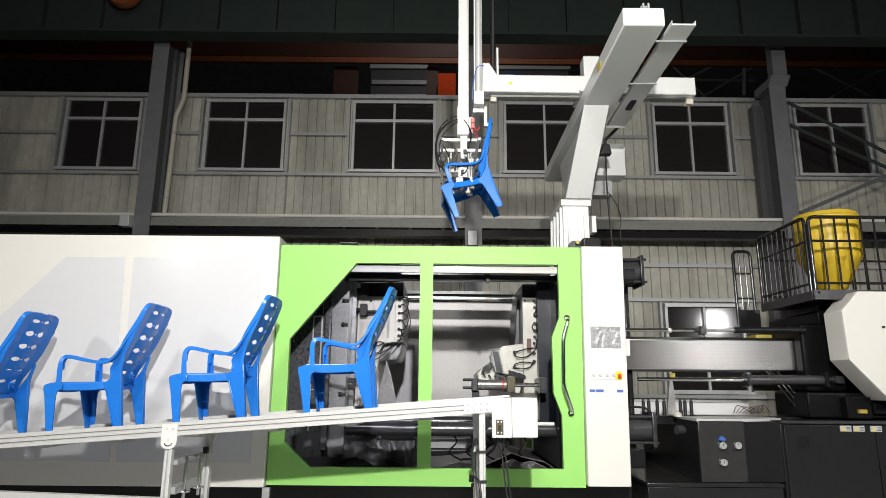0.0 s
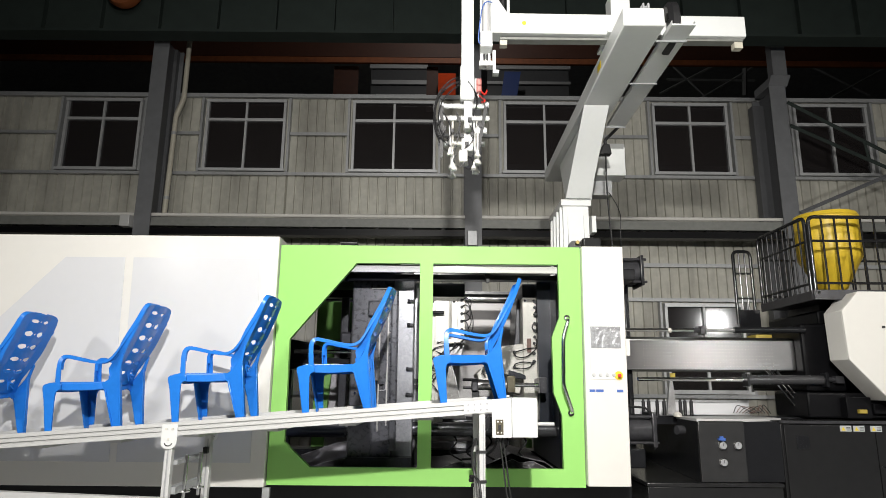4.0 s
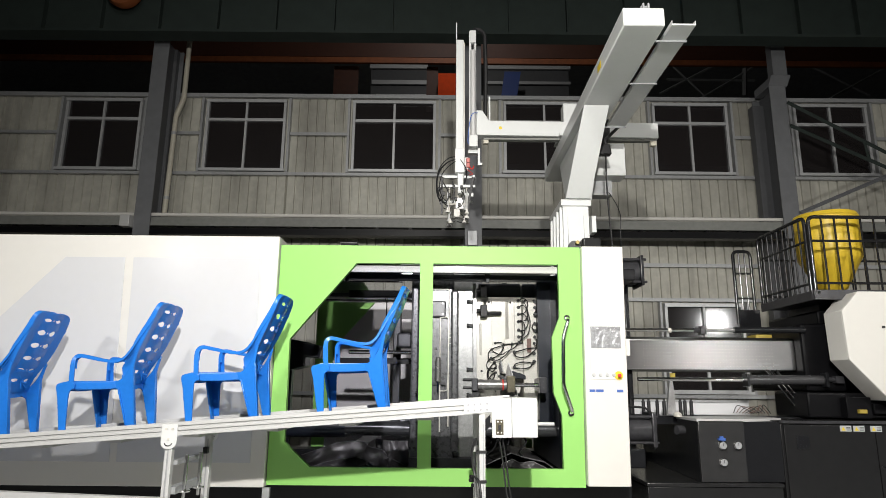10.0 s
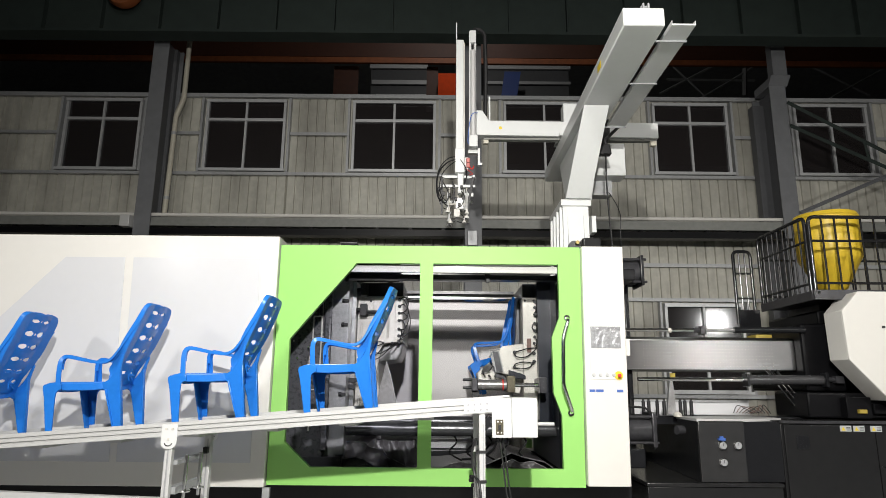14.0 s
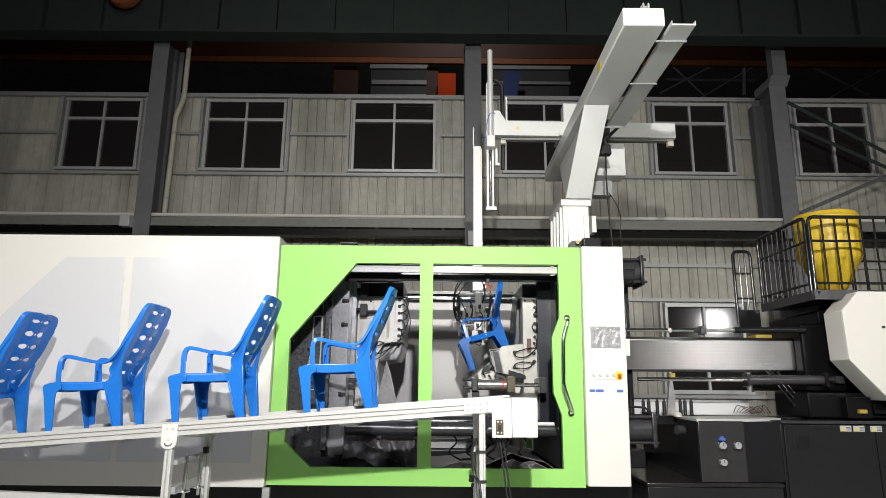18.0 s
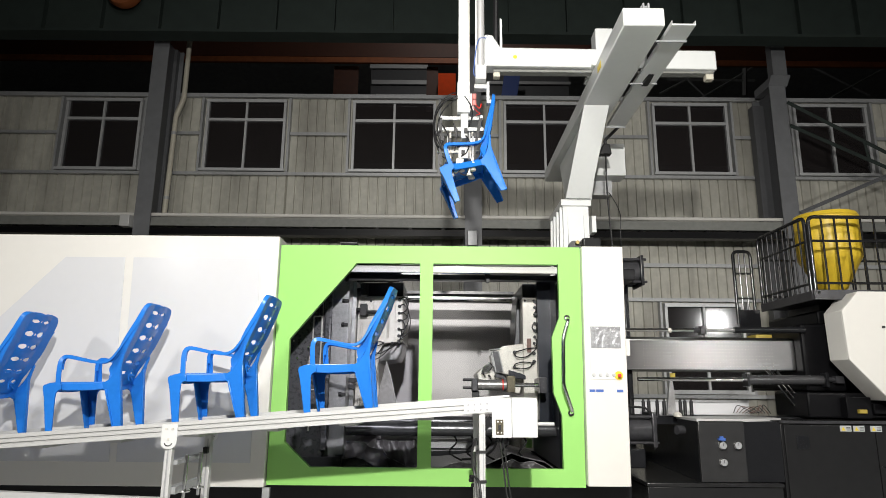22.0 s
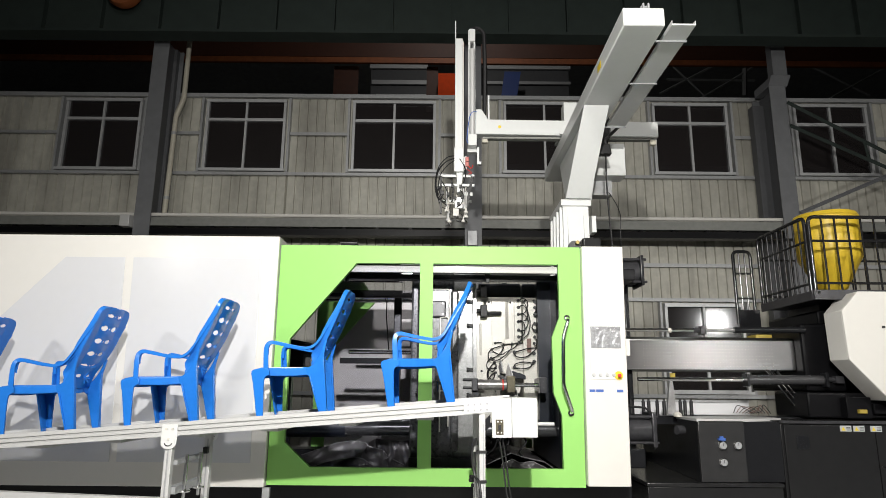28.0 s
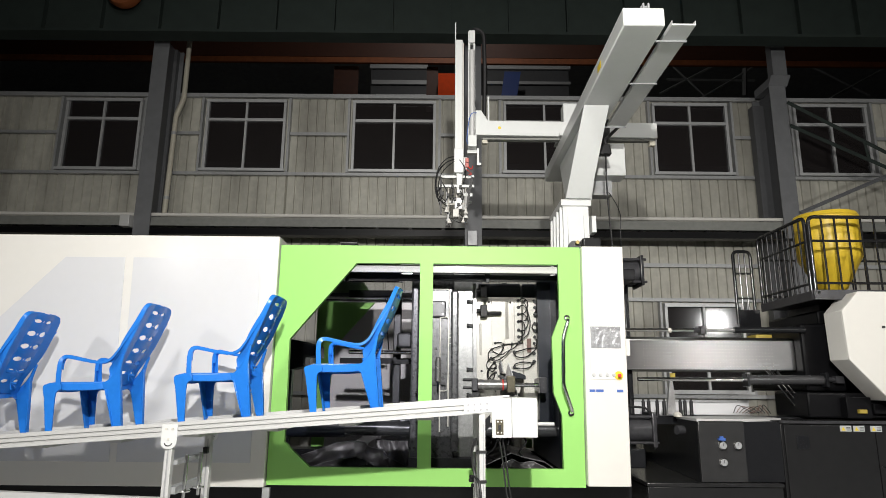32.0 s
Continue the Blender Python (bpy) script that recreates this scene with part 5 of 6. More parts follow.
def railing(a, b, z0, z1, posts, bars):
    """One railing field with a rounded top, thin uprights and two cross bars."""
    a, b = Vector(a), Vector(b)
    up = Vector((0, 0, 1))
    r = part("railing", Geo().tube(corner([a + up * z0, a + up * z1, b + up * z1, b + up * z0], 0.07), 0.019, 10), M_RAIL, plat, "black tubular railing")
    for z in bars:
        part("cross_bar", Geo().cyl(a + up * z, b + up * z, 0.013, n=8), M_RAIL, r)
    for i in range(1, posts + 1):
        p = a + (b - a) * (i / (posts + 1))
        part("upright", Geo().cyl(p + up * z0, p + up * (z1 - 0.01), 0.010, n=8), M_RAIL, r)


railing((3.69, 6.19, 0), (4.62, 6.19, 0), 2.332, 3.078, 6, (2.40, 2.83))
railing((4.66, 6.19, 0), (5.45, 6.19, 0), 2.332, 3.078, 4, (2.40, 2.83))
railing((3.672, 6.23, 0), (3.672, 7.20, 0), 2.325, 3.078, 8, (2.40, 2.83))
railing((3.70, 7.46, 0), (3.49, 7.46, 0), 2.12, 2.99, 2, (2.42, 2.72))
railing((3.72, 7.20, 0), (5.4, 7.20, 0), 2.285, 3.078, 9, (2.40, 2.83))

hop = thing("material_hopper", (4.09, 6.75, 2.4), "yellow plastic material hopper with a fluted body and cone", "hopper")
prof = []
g = Geo()
N = 48
rows = [(0.08, 2.29), (0.11, 2.40), (0.14, 2.42), (0.290, 2.71), (0.312, 2.75), (0.315, 2.98), (0.312, 3.00), (0.312, 3.17), (0.325, 3.185), (0.305, 3.225), (0.18, 3.24), (0.0, 3.243)]
v = []
for r, z in rows:
    for k in range(N):
        a = 2 * math.pi * k / N
        flute = 1.0 - (0.035 if (k % 6) in (0, 1) and 2.41 < z < 3.16 else 0.0)
        v.append((4.18 + r * flute * math.cos(a), 6.70 + r * flute * math.sin(a), z))
f = [(i * N + k, i * N + (k + 1) % N, (i + 1) * N + (k + 1) % N, (i + 1) * N + k) for i in range(len(rows) - 1) for k in range(N)]
part("body", g.add(v, f), M_YELLOW, hop)
part("rim_bolt", Geo().lathe([(0.012, -0.01), (0.012, 0.0)], (4.38, 6.46, 3.16), 8, "y"), M_STEEL, hop)
part("outlet", Geo().lathe([(0.09, 2.286), (0.09, 2.34)], (4.18, 6.70, 0), 16), M_DARK, hop)

# roof truss braces near the right column
brace = thing("roof_brace", (8.5, 11.6, 6.5), "dark grey steel diagonal braces beside the column", "brace", kind="structure")
part("bar", Geo().tube([(6.68, 11.4, 6.84), (9.5, 11.4, 5.22)], 0.04, 4), M_GIRDER, brace)
part("bar", Geo().tube([(6.68, 11.4, 6.36), (9.5, 11.4, 5.00)], 0.04, 4), M_GIRDER, brace)
part("bar", Geo().tube([(6.68, 11.4, 4.61), (9.5, 11.4, 5.82)], 0.035, 4), M_COLUMN, brace)
part("tie", Geo().tube([(8.05, 11.38, 6.05), (8.1, 11.38, 5.68)], 0.03, 4), M_GIRDER, brace)

# ---------------------------------------------------------------- belt conveyor
SLOPE = 0.078


def belt_z(x):
    """Top edge of the side rails."""
    return 1.000 + SLOPE * (x + 3.15)


conv = thing("belt_conveyor", (-1.2, 5.0, 0), "white aluminium belt conveyor sloping down past the machine", "conveyor")


def rail(y0, y1):
    g = Geo()
    prof = [(0.0, 0.0), (0.0, -0.026), (0.014, -0.028), (0.014, -0.037), (0.0, -0.039), (0.0, -0.058), (0.014, -0.060), (0.014, -0.069), (0.0, -0.071), (0.0, -0.095)]
    x0, x1 = -5.2, 0.50
    s = 1 if y1 > y0 else -1
    pts = [(y0 + s * d, h) for d, h in prof] + [(y1, -0.095), (y1, 0.0)]
    n = len(pts)
    v = [(x, p[0], belt_z(x) + p[1]) for x in (x0, x1) for p in pts]
    f = [tuple(range(n)), tuple(range(2 * n - 1, n - 1, -1))] + [(i, (i + 1) % n, n + (i + 1) % n, n + i) for i in range(n)]
    return g.add(v, f)


part("side_rail", rail(4.68, 4.73), M_ALU, conv, "grooved white aluminium side rail")
part("side_rail", rail(5.32, 5.27), M_ALU, conv, "grooved white aluminium side rail")
part("belt", Geo().prism([(-5.2, belt_z(-5.2) - 0.012), (0.55, belt_z(0.55) - 0.012), (0.55, belt_z(0.55) - 0.06), (-5.2, belt_z(-5.2) - 0.06)], 4.735, 5.265), M_BELT, conv, "grey-green belt")
part("edge_guide", Geo().prism([(-5.2, belt_z(-5.2) + 0.012), (0.55, belt_z(0.55) + 0.012), (0.55, belt_z(0.55) - 0.004), (-5.2, belt_z(-5.2) - 0.004)], 5.275, 5.30), M_ALU, conv, "thin bright guide strip")
for i in range(9):
    x = -4.6 + i * 0.56
    part("belt_support", Geo().box(x - 0.06, x + 0.06, 4.74, 5.26, belt_z(x) - 0.115, belt_z(x) - 0.095), M_ALU, conv)
part("splice_plate", Geo().prism([(0.16, belt_z(0.16) - 0.006), (0.50, belt_z(0.50) - 0.006), (0.50, belt_z(0.50) - 0.088), (0.16, belt_z(0.16) - 0.088)], 4.672, 4.679), M_ROBOT, conv)
for i in range(7):
    for dz in (-0.028, -0.068):
        x = 0.19 + i * 0.045
        part("screw", Geo().lathe([(0.008, -0.004), (0.008, 0.0)], (x, 4.672, belt_z(x) + dz), 8, "y"), M_GIRT, conv)
part("head_cover", Geo().prism([(0.36, 1.01), (0.50, 1.01), (0.50, 1.268), (0.36, 1.25)], 4.655, 4.671), M_ROBOT, conv, "white switch cover", 0.004)
part("drive_cover", Geo().box(0.502, 0.685, 4.655, 5.30, 1.012, 1.285), M_ROBOT, conv, "white drive housing", 0.008)
sw = part("switch_plate", Geo().box(0.385, 0.440, 4.650, 4.655, 1.030, 1.135), M_OLIVE, conv, "dark switch plate with small knobs")
for x, z in ((0.40, 1.12), (0.425, 1.12), (0.40, 1.045), (0.425, 1.045)):
    part("screw", Geo().lathe([(0.006, -0.004), (0.006, 0.0)], (x, 4.650, z), 8, "y"), M_WHITE, sw)
part("knob", Geo().box(0.403, 0.421, 4.63, 4.650, 1.062, 1.10), M_BLACK, sw)
part("end_roller", Geo().cyl((0.57, 4.74, 1.255), (0.57, 5.26, 1.255), 0.03, n=16), M_CHROME, conv)
part("drive_shaft", Geo().cyl((0.685, 5.0, 1.09), (0.86, 5.0, 1.09), 0.014, n=10), M_ALU, conv)


def leg(x, y, s):
    g = Geo().box(x - 0.026, x + 0.026, y - 0.026, y + 0.026, 0.06, belt_z(x) - 0.10)
    l = part("leg", g, M_ALU, conv, "slotted aluminium profile leg", 0.004)
    part("slot", Geo().tube([(x + 0.028 * math.cos(a * 0.3142), y - 0.036 * s - 0.0035, belt_z(x) - 0.135 - 0.026 * math.sin(a * 0.3142)) for a in range(1, 10)], 0.004, 6), M_DARK, l)
    part("groove", Geo().box(x - 0.005, x + 0.005, y - 0.0275, y - 0.0262, 0.08, belt_z(x) - 0.16), M_GIRT, l)
    part("foot", Geo().lathe([(0.05, 0.0), (0.05, 0.015), (0.012, 0.03), (0.012, 0.06)], (x, y, 0), 16), M_CHROME, l)
    part("hinge_plate", Geo().prism([(x - 0.056, belt_z(x) - 0.015), (x + 0.056, belt_z(x) - 0.015)] + [(x + 0.056 * math.cos(a * 0.3142), belt_z(x) - 0.14 - 0.045 * math.sin(a * 0.3142)) for a in range(11)], y - 0.036 * s - 0.003, y - 0.036 * s + 0.004), M_ROBOT, l, "white hinge plate", 0.003)
    for dx, dz in ((-0.022, -0.045), (0.022, -0.045), (0.0, -0.115)):
        part("bolt", Geo().lathe([(0.009, -0.006), (0.009, 0.0)], (x + dx, y - 0.036 * s - 0.003, belt_z(x) + dz), 8, "y"), M_STEEL, l)


for x in (-4.6, -1.935):
    leg(x, 4.715, 1)
    leg(x + 0.075, 5.285, -1)
part("leg", Geo().box(0.270, 0.314, 4.69, 4.734, 0.06, 1.17), M_ALU, conv, "slotted aluminium profile leg", 0.004)
part("leg", Geo().box(0.255, 0.299, 5.26, 5.304, 0.06, 1.17), M_ALU, conv, "slotted aluminium profile leg", 0.004)
part("cross_tie", Geo().box(-1.93, -1.88, 4.742, 5.26, 0.60, 0.65), M_GIRT, conv)
part("cross_tie", Geo().box(-1.93, -1.88, 4.742, 5.26, 0.80, 0.83), M_GIRT, conv)
part("cross_tie", Geo().box(0.265, 0.31, 4.742, 5.26, 0.45, 0.50), M_ALU, conv)
for x, y in ((-1.86, 4.85), (-1.83, 5.05)):
    part("adjuster", Geo().cyl((x, y, 0.55), (x, y, 0.86), 0.014, n=10), M_CHROME, conv)
    part("star_knob", Geo().lathe([(0.042, 0.0), (0.046, 0.008), (0.042, 0.016)], (x, y, 0.60), 12), M_CHROME, conv)
part("motor_clamp", Geo().box(-1.88, -1.845, 5.22, 5.26, 0.83, 0.88), M_BLACK, conv)
for i, x in enumerate((0.41, 0.435)):
    part("power_cable", hose([(x, 4.72, 1.02), (x + 0.03, 4.75, 0.85), (x + 0.06, 4.75, 0.6), (x + 0.14, 4.8, 0.2), (x + 0.2, 4.85, 0.01)], 0.0055), M_BLACK, conv)
part("sensor_cable", hose([(0.25, 4.72, 1.0), (0.22, 4.74, 0.9), (0.24, 4.74, 0.75), (0.275, 4.67, 0.66), (0.28, 4.67, 0.3)], 0.009), M_BLACK, conv)
for z in (0.90, 0.70, 0.55):
    part("cable_tie", Geo().box(0.255, 0.321, 4.683, 4.749, z, z + 0.02), M_BLACK, conv)

part("gusset", Geo().prism([(0.307, 1.123), (0.352, 1.171), (0.351, 1.096), (0.306, 1.034)], 4.70, 4.73), M_DARK, conv, "dark corner gusset", 0.003)
part("groove", Geo().box(0.296, 0.302, 4.6885, 4.6898, 0.10, 1.10), M_GIRT, conv)
part("clamp_knob", Geo().lathe([(0.016, 0.0), (0.020, 0.012), (0.014, 0.024)], (0.230, 4.98, 0.693), 10), M_BLACK, conv)
part("clamp_knob", Geo().lathe([(0.016, 0.0), (0.020, 0.012), (0.014, 0.024)], (0.226, 4.98, 0.669), 10), M_BLACK, conv)
part("clamp_knob", Geo().lathe([(0.016, 0.0), (0.020, 0.012), (0.014, 0.024)], (0.243, 4.98, 0.634), 10), M_BLACK, conv)
part("tie_rod", Geo().cyl(*[(0.250, 4.950, 0.886), (0.258, 4.950, 0.567)], 0.012, n=10), M_CHROME, conv)
part("clamp_block", Geo().box(0.238, 0.276, 4.960, 5.010, 0.930, 0.983), M_CAST, conv, bevel=0.006)

low = thing("lower_rail", (-3.0, 4.5, 0), "white aluminium rail of a low conveyor table", "rail")
part("rail", Geo().prism([(-5.2, 0.70), (-1.9, 0.60), (-1.9, 0.56), (-5.2, 0.66)], 4.58, 4.63), M_ALU, low)
for x in (-4.9, -3.3):
    part("leg", Geo().box(x - 0.02, x + 0.02, 4.585, 4.625, 0, 0.64), M_ALU, low)

# ---------------------------------------------------------------- take-out robot
bot = thing("take_out_robot", (1.5, 7.0, 2.6), "white gantry take-out robot on the fixed platen", "robot")
part("post", Geo().box(1.275, 1.55, 6.50, 7.2, 2.55, 3.26), M_ROBOT, bot, bevel=0.006)
part("post_head", Geo().box(1.255, 1.575, 6.48, 7.2, 3.26, 3.33), M_ROBOT, bot, bevel=0.004)
for i in range(4):
    y = 6.56 + i * 0.19
    part("post_rib", Geo().prism([(1.275, 3.26), (1.275, 2.56), (1.235, 2.56), (1.25, 3.26)], y - 0.01, y + 0.01), M_ROBOT, bot)
for x in (1.33, 1.50):
    part("post_rib", Geo().prism([(6.50, 3.26), (6.50, 2.56), (6.43, 2.56)], x - 0.01, x + 0.01, "x"), M_ROBOT, bot)
part("post_bracket", Geo().box(1.585, 1.63, 6.52, 6.66, 2.98, 3.16), M_ROBOT, bot)
part("neck", Geo().prism([(5.85, 4.095), (6.50, 3.33), (7.10, 3.33), (7.55, 4.095)], 1.455, 1.59, "x"), M_ROBOT, bot, "white tapered neck plate", 0.006)
part("neck_flange", Geo().add([(1.384, 5.80, 4.096), (1.630, 5.80, 4.096), (1.560, 6.44, 3.335), (1.300, 6.44, 3.335),
                              (1.384, 5.84, 4.096), (1.630, 5.84, 4.096), (1.560, 6.48, 3.335), (1.300, 6.48, 3.335)],
                             [(0, 1, 2, 3), (7, 6, 5, 4), (0, 4, 5, 1), (1, 5, 6, 2), (2, 6, 7, 3), (3, 7, 4, 0)]), M_ROBOT, bot, "white slanted neck plate")
part("beam", Geo().box(1.380, 1.705, 4.40, 8.20, 4.10, 4.255), M_ROBOT, bot, "long white traverse beam", 0.012)
part("beam_guide", Geo().box(1.40, 1.44, 4.5, 8.1, 4.256, 4.263), M_STEEL, bot)
part("beam_guide", Geo().box(1.65, 1.69, 4.5, 8.1, 4.256, 4.263), M_STEEL, bot)
part("beam_sticker", Geo().prism([(5.10, 4.13), (5.22, 4.13), (5.22, 4.19), (5.10, 4.19)], 1.377, 1.380, "x"), M_STICKY, bot, "small yellow warning sticker")
part("hook", Geo().box(1.545, 1.560, 4.42, 4.50, 4.256, 4.31).box(1.585, 1.60, 4.42, 4.50, 4.256, 4.31).cyl((1.54, 4.46, 4.295), (1.605, 4.46, 4.295), 0.012, n=10), M_GIRT, bot, "grey lifting lug", 0.003)
part("cable_tray", Geo().box(1.760, 1.935, 4.40, 5.36, 4.105, 4.118), M_ROBOT, bot, "grey-white cable tray")
part("cable_tray", Geo().box(1.760, 1.935, 5.365, 6.36, 4.105, 4.118), M_ROBOT, bot, "grey-white cable tray")
for x in (1.7545, 1.936):
    part("tray_lip", Geo().box(x, x + 0.0045, 4.40, 6.36, 4.105, 4.145), M_ROBOT, bot)
for y in (4.62, 5.35, 6.34):
    part("tray_bracket", Geo().box(1.70, 1.95, y - 0.006, y + 0.006, 4.09, 4.103), M_GIRT, bot)
part("control_box", Geo().box(1.79, 2.14, 7.05, 7.3, 3.80, 4.20), M_ROBOT, bot, "white control box", 0.01)
part("box_foot", Geo().box(1.72, 2.02, 7.25, 7.42, 3.62, 3.80), M_GIRT, bot)
part("cable_clamp", Geo().prism([(1.720, 3.878), (1.844, 3.879), (1.825, 3.991), (1.756, 3.990)], 6.55, 6.65), M_BLACK, bot, "black cable gland cover", 0.006)
part("cable", hose([(1.90, 6.34, 4.13), (1.88, 6.48, 4.13), (1.837, 6.6, 4.105), (1.79, 6.6, 4.051), (1.795, 6.6, 4.0)], 0.018), M_BLACK, bot)
part("cable", hose([(1.789, 6.6, 3.90), (1.784, 6.6, 3.519), (1.797, 6.6, 3.136), (1.812, 6.6, 2.836), (1.815, 6.6, 2.70)], 0.009), M_BLACK, bot)
part("cable", hose([(1.965, 7.2, 3.64), (1.955, 6.9, 3.42), (1.945, 6.7, 3.22), (1.938, 6.7, 3.1), (1.934, 6.7, 2.80)], 0.005), M_BLACK, bot)

# the carriage at the far end of the beam; all these parts move
AY = 7.13
carriage = part("carriage", Geo().box(1.36, 1.75, AY - 0.16, AY + 0.22, 4.264, 4.29), M_ROBOT, bot, "white traverse carriage")
part("motor_box", Geo().box(1.45, 1.62, AY + 0.03, AY + 0.2, 4.47, 4.76), M_ROBOT, carriage, "white motor box", 0.008)
part("cable_chain", Geo().tube(corner([(1.85, AY - 0.1, 4.13), (1.85, AY - 0.35, 4.14), (1.85, AY - 0.35, 4.42), (1.85, AY + 0.2, 4.45)], 0.12), 0.05, 6), M_BLACK, carriage, "black cable chain")
arm = part("arm", Geo().prism([(0.385, 4.60), (0.455, 4.60), (0.535, 4.47), (2.545, 4.455), (2.545, 4.265), (0.45, 4.285), (0.385, 4.285)], AY - 0.10, AY + 0.05), M_ROBOT, bot, "long white horizontal arm", 0.008)
part("arm_rail", Geo().box(0.47, 2.53, AY - 0.06, AY + 0.02, 4.245, 4.266), M_CHANNEL, arm)
part("arm_stop", Geo().box(2.46, 2.53, AY - 0.05, AY + 0.01, 4.19, 4.245), M_CREAM, arm)
part("arm_stop", Geo().box(0.47, 0.53, AY - 0.05, AY + 0.01, 4.20, 4.245), M_CREAM, arm)
part("arm_sticker", Geo().lathe([(0.019, -0.002), (0.019, 0.0)], (0.67, AY - 0.10, 4.375), 16, "y"), M_STICKY, arm, "yellow round warning sticker")
part("antenna_plate", Geo().box(0.535, 0.555, AY - 0.05, AY + 0.05, 4.47, 4.80), M_ROBOT, arm)
part("lift_cylinder", Geo().cyl((0.345, AY - 0.12, 4.24), (0.345, AY - 0.12, 5.37), 0.032, n=16), M_ALU, arm, "grey lift cylinder")
part("cylinder_block", Geo().box(0.295, 0.395, AY - 0.18, AY - 0.05, 4.11, 4.25), M_ROBOT, arm, "white cylinder block", 0.006)
part("limit_bracket", Geo().prism([(0.40, 4.11), (0.425, 4.11), (0.425, 3.93), (0.45, 3.93), (0.45, 3.90), (0.40, 3.90)], AY - 0.12, AY - 0.06), M_ROBOT, arm)
part("air_hose", hose([(0.40, AY - 0.13, 4.55), (0.32, AY - 0.16, 4.50), (0.28, AY - 0.16, 4.2), (0.30, AY - 0.16, 4.14)], 0.005), M_LABEL, arm, "thin blue air hose")
stage = part("lift_stage", Geo().box(0.300, 0.325, AY - 0.07, AY - 0.02, 4.10, 5.66).box(0.365, 0.385, AY - 0.07, AY - 0.02, 4.10, 5.66), M_ROBOT, bot, "white telescopic stage")
# web coloured dark for the shaded gap inside the white channel
part("stage_web", Geo().box(0.3255, 0.3645, AY - 0.035, AY - 0.022, 4.10, 5.50), M_CAST, stage)
part("stage_rod", Geo().cyl((0.345, AY - 0.055, 4.06), (0.345, AY - 0.055, 5.50), 0.009, n=10), M_CHROME, stage)
part("hose_loop", Geo().tube(corner([(0.33, AY, 5.62), (0.37, AY + 0.05, 5.78), (0.50, AY + 0.05, 5.72), (0.51, AY + 0.05, 5.2), (0.50, AY + 0.05, 4.6)], 0.08), 0.026, 8), M_BLACK, stage, "black hose loop")
part("stage_foot", Geo().box(0.290, 0.41, AY - 0.09, AY - 0.01, 4.06, 4.10), M_ROBOT, stage)
part("stage_cap", Geo().box(0.31, 0.385, AY - 0.09, AY - 0.01, 5.50, 5.665), M_ROBOT, stage, bevel=0.006)
mast = part("lift_mast", Geo().box(0.140, 0.232, AY - 0.10, AY - 0.02, 4.04, 5.53), M_ROBOT, bot, "long white square lifting mast", 0.008)
part("mast_plate", Geo().box(0.138, 0.150, AY - 0.10, AY - 0.02, 5.53, 5.76), M_ROBOT, mast)
part("mast_rail", Geo().box(0.2325, 0.245, AY - 0.08, AY - 0.04, 4.1, 5.5), M_STEEL, mast)

grip = part("gripper", Geo().box(0.130, 0.245, AY - 0.140, AY + 0.02, 3.80, 4.10).prism([(0.16, 3.80), (0.235, 3.80), (0.225, 3.56), (0.165, 3.56)], AY - 0.110, AY - 0.010), M_ROBOT, bot, "white wrist with a frame of suction cups", 0.008)
for z, x0, x1, y in ((3.77, -0.02, 0.37, 0.06), (3.645, -0.05, 0.37, 0.10), (3.53, -0.05, 0.35, -0.16)):
    part("cross_bar", Geo().box(x0, x1, AY - y - 0.015, AY - y + 0.015, z - 0.016, z + 0.016), M_ROBOT, grip, bevel=0.004)
for x in (-0.02, 0.35):
    part("depth_bar", Geo().box(x - 0.014, x + 0.014, AY - 0.132, AY + 0.22, 3.745, 3.772), M_GIRT, grip)
part("hanger_bar", Geo().prism([(-0.035, 3.76), (-0.005, 3.76), (-0.005, 3.30), (-0.03, 3.30)], AY - 0.121, AY - 0.105), M_BLACK, grip)
part("hanger_bar", Geo().prism([(0.33, 3.76), (0.36, 3.76), (0.28, 3.32), (0.255, 3.32)], AY - 0.121, AY - 0.105), M_BLACK, grip)
for x, y, z in ((0.07, -0.08, 3.28), (0.27, -0.08, 3.32), (0.07, 0.14, 3.28), (0.27, 0.14, 3.32), (0.17, 0.0, 3.34)):
    part("cup_rod", Geo().cyl((x, AY + y, z + 0.06), (x, AY + y, 3.64), 0.010, n=8), M_STEEL, grip)
    part("suction_cup", Geo().lathe([(0.030, -0.06), (0.034, -0.05), (0.018, -0.02), (0.016, 0.06)], (x, AY + y, z), 14), M_WHITE if x > 0.1 else M_ALU, grip)
part("clamp_head", Geo().box(0.14, 0.235, AY - 0.130, AY + 0.01, 3.36, 3.50), M_ALU, grip, bevel=0.01)
part("valve", Geo().lathe([(0.022, 0.0), (0.022, 0.05)], (0.285, AY - 0.120, 3.93), 12).lathe([(0.022, 0.0), (0.022, 0.05)], (0.285, AY - 0.120, 3.87), 12), M_PINK, grip, "pale red air valve caps")
part("valve_block", Geo().box(0.25, 0.285, AY - 0.083, AY - 0.100, 3.84, 4.0), M_ALU, grip)
part("air_hose", hose([(0.14, AY - 0.120, 4.0), (0.05, AY - 0.083, 3.99), (-0.05, AY - 0.099, 3.86), (-0.085, AY - 0.099, 3.66), (-0.06, AY - 0.099, 3.50), (0.0, AY - 0.094, 3.45)], 0.006), M_BLACK, grip)
part("air_hose", hose([(0.14, AY - 0.120, 3.97), (0.03, AY - 0.088, 3.93), (-0.06, AY - 0.110, 3.78), (-0.07, AY - 0.110, 3.58), (-0.02, AY - 0.110, 3.40), (0.06, AY - 0.099, 3.36)], 0.006), M_BLACK, grip)
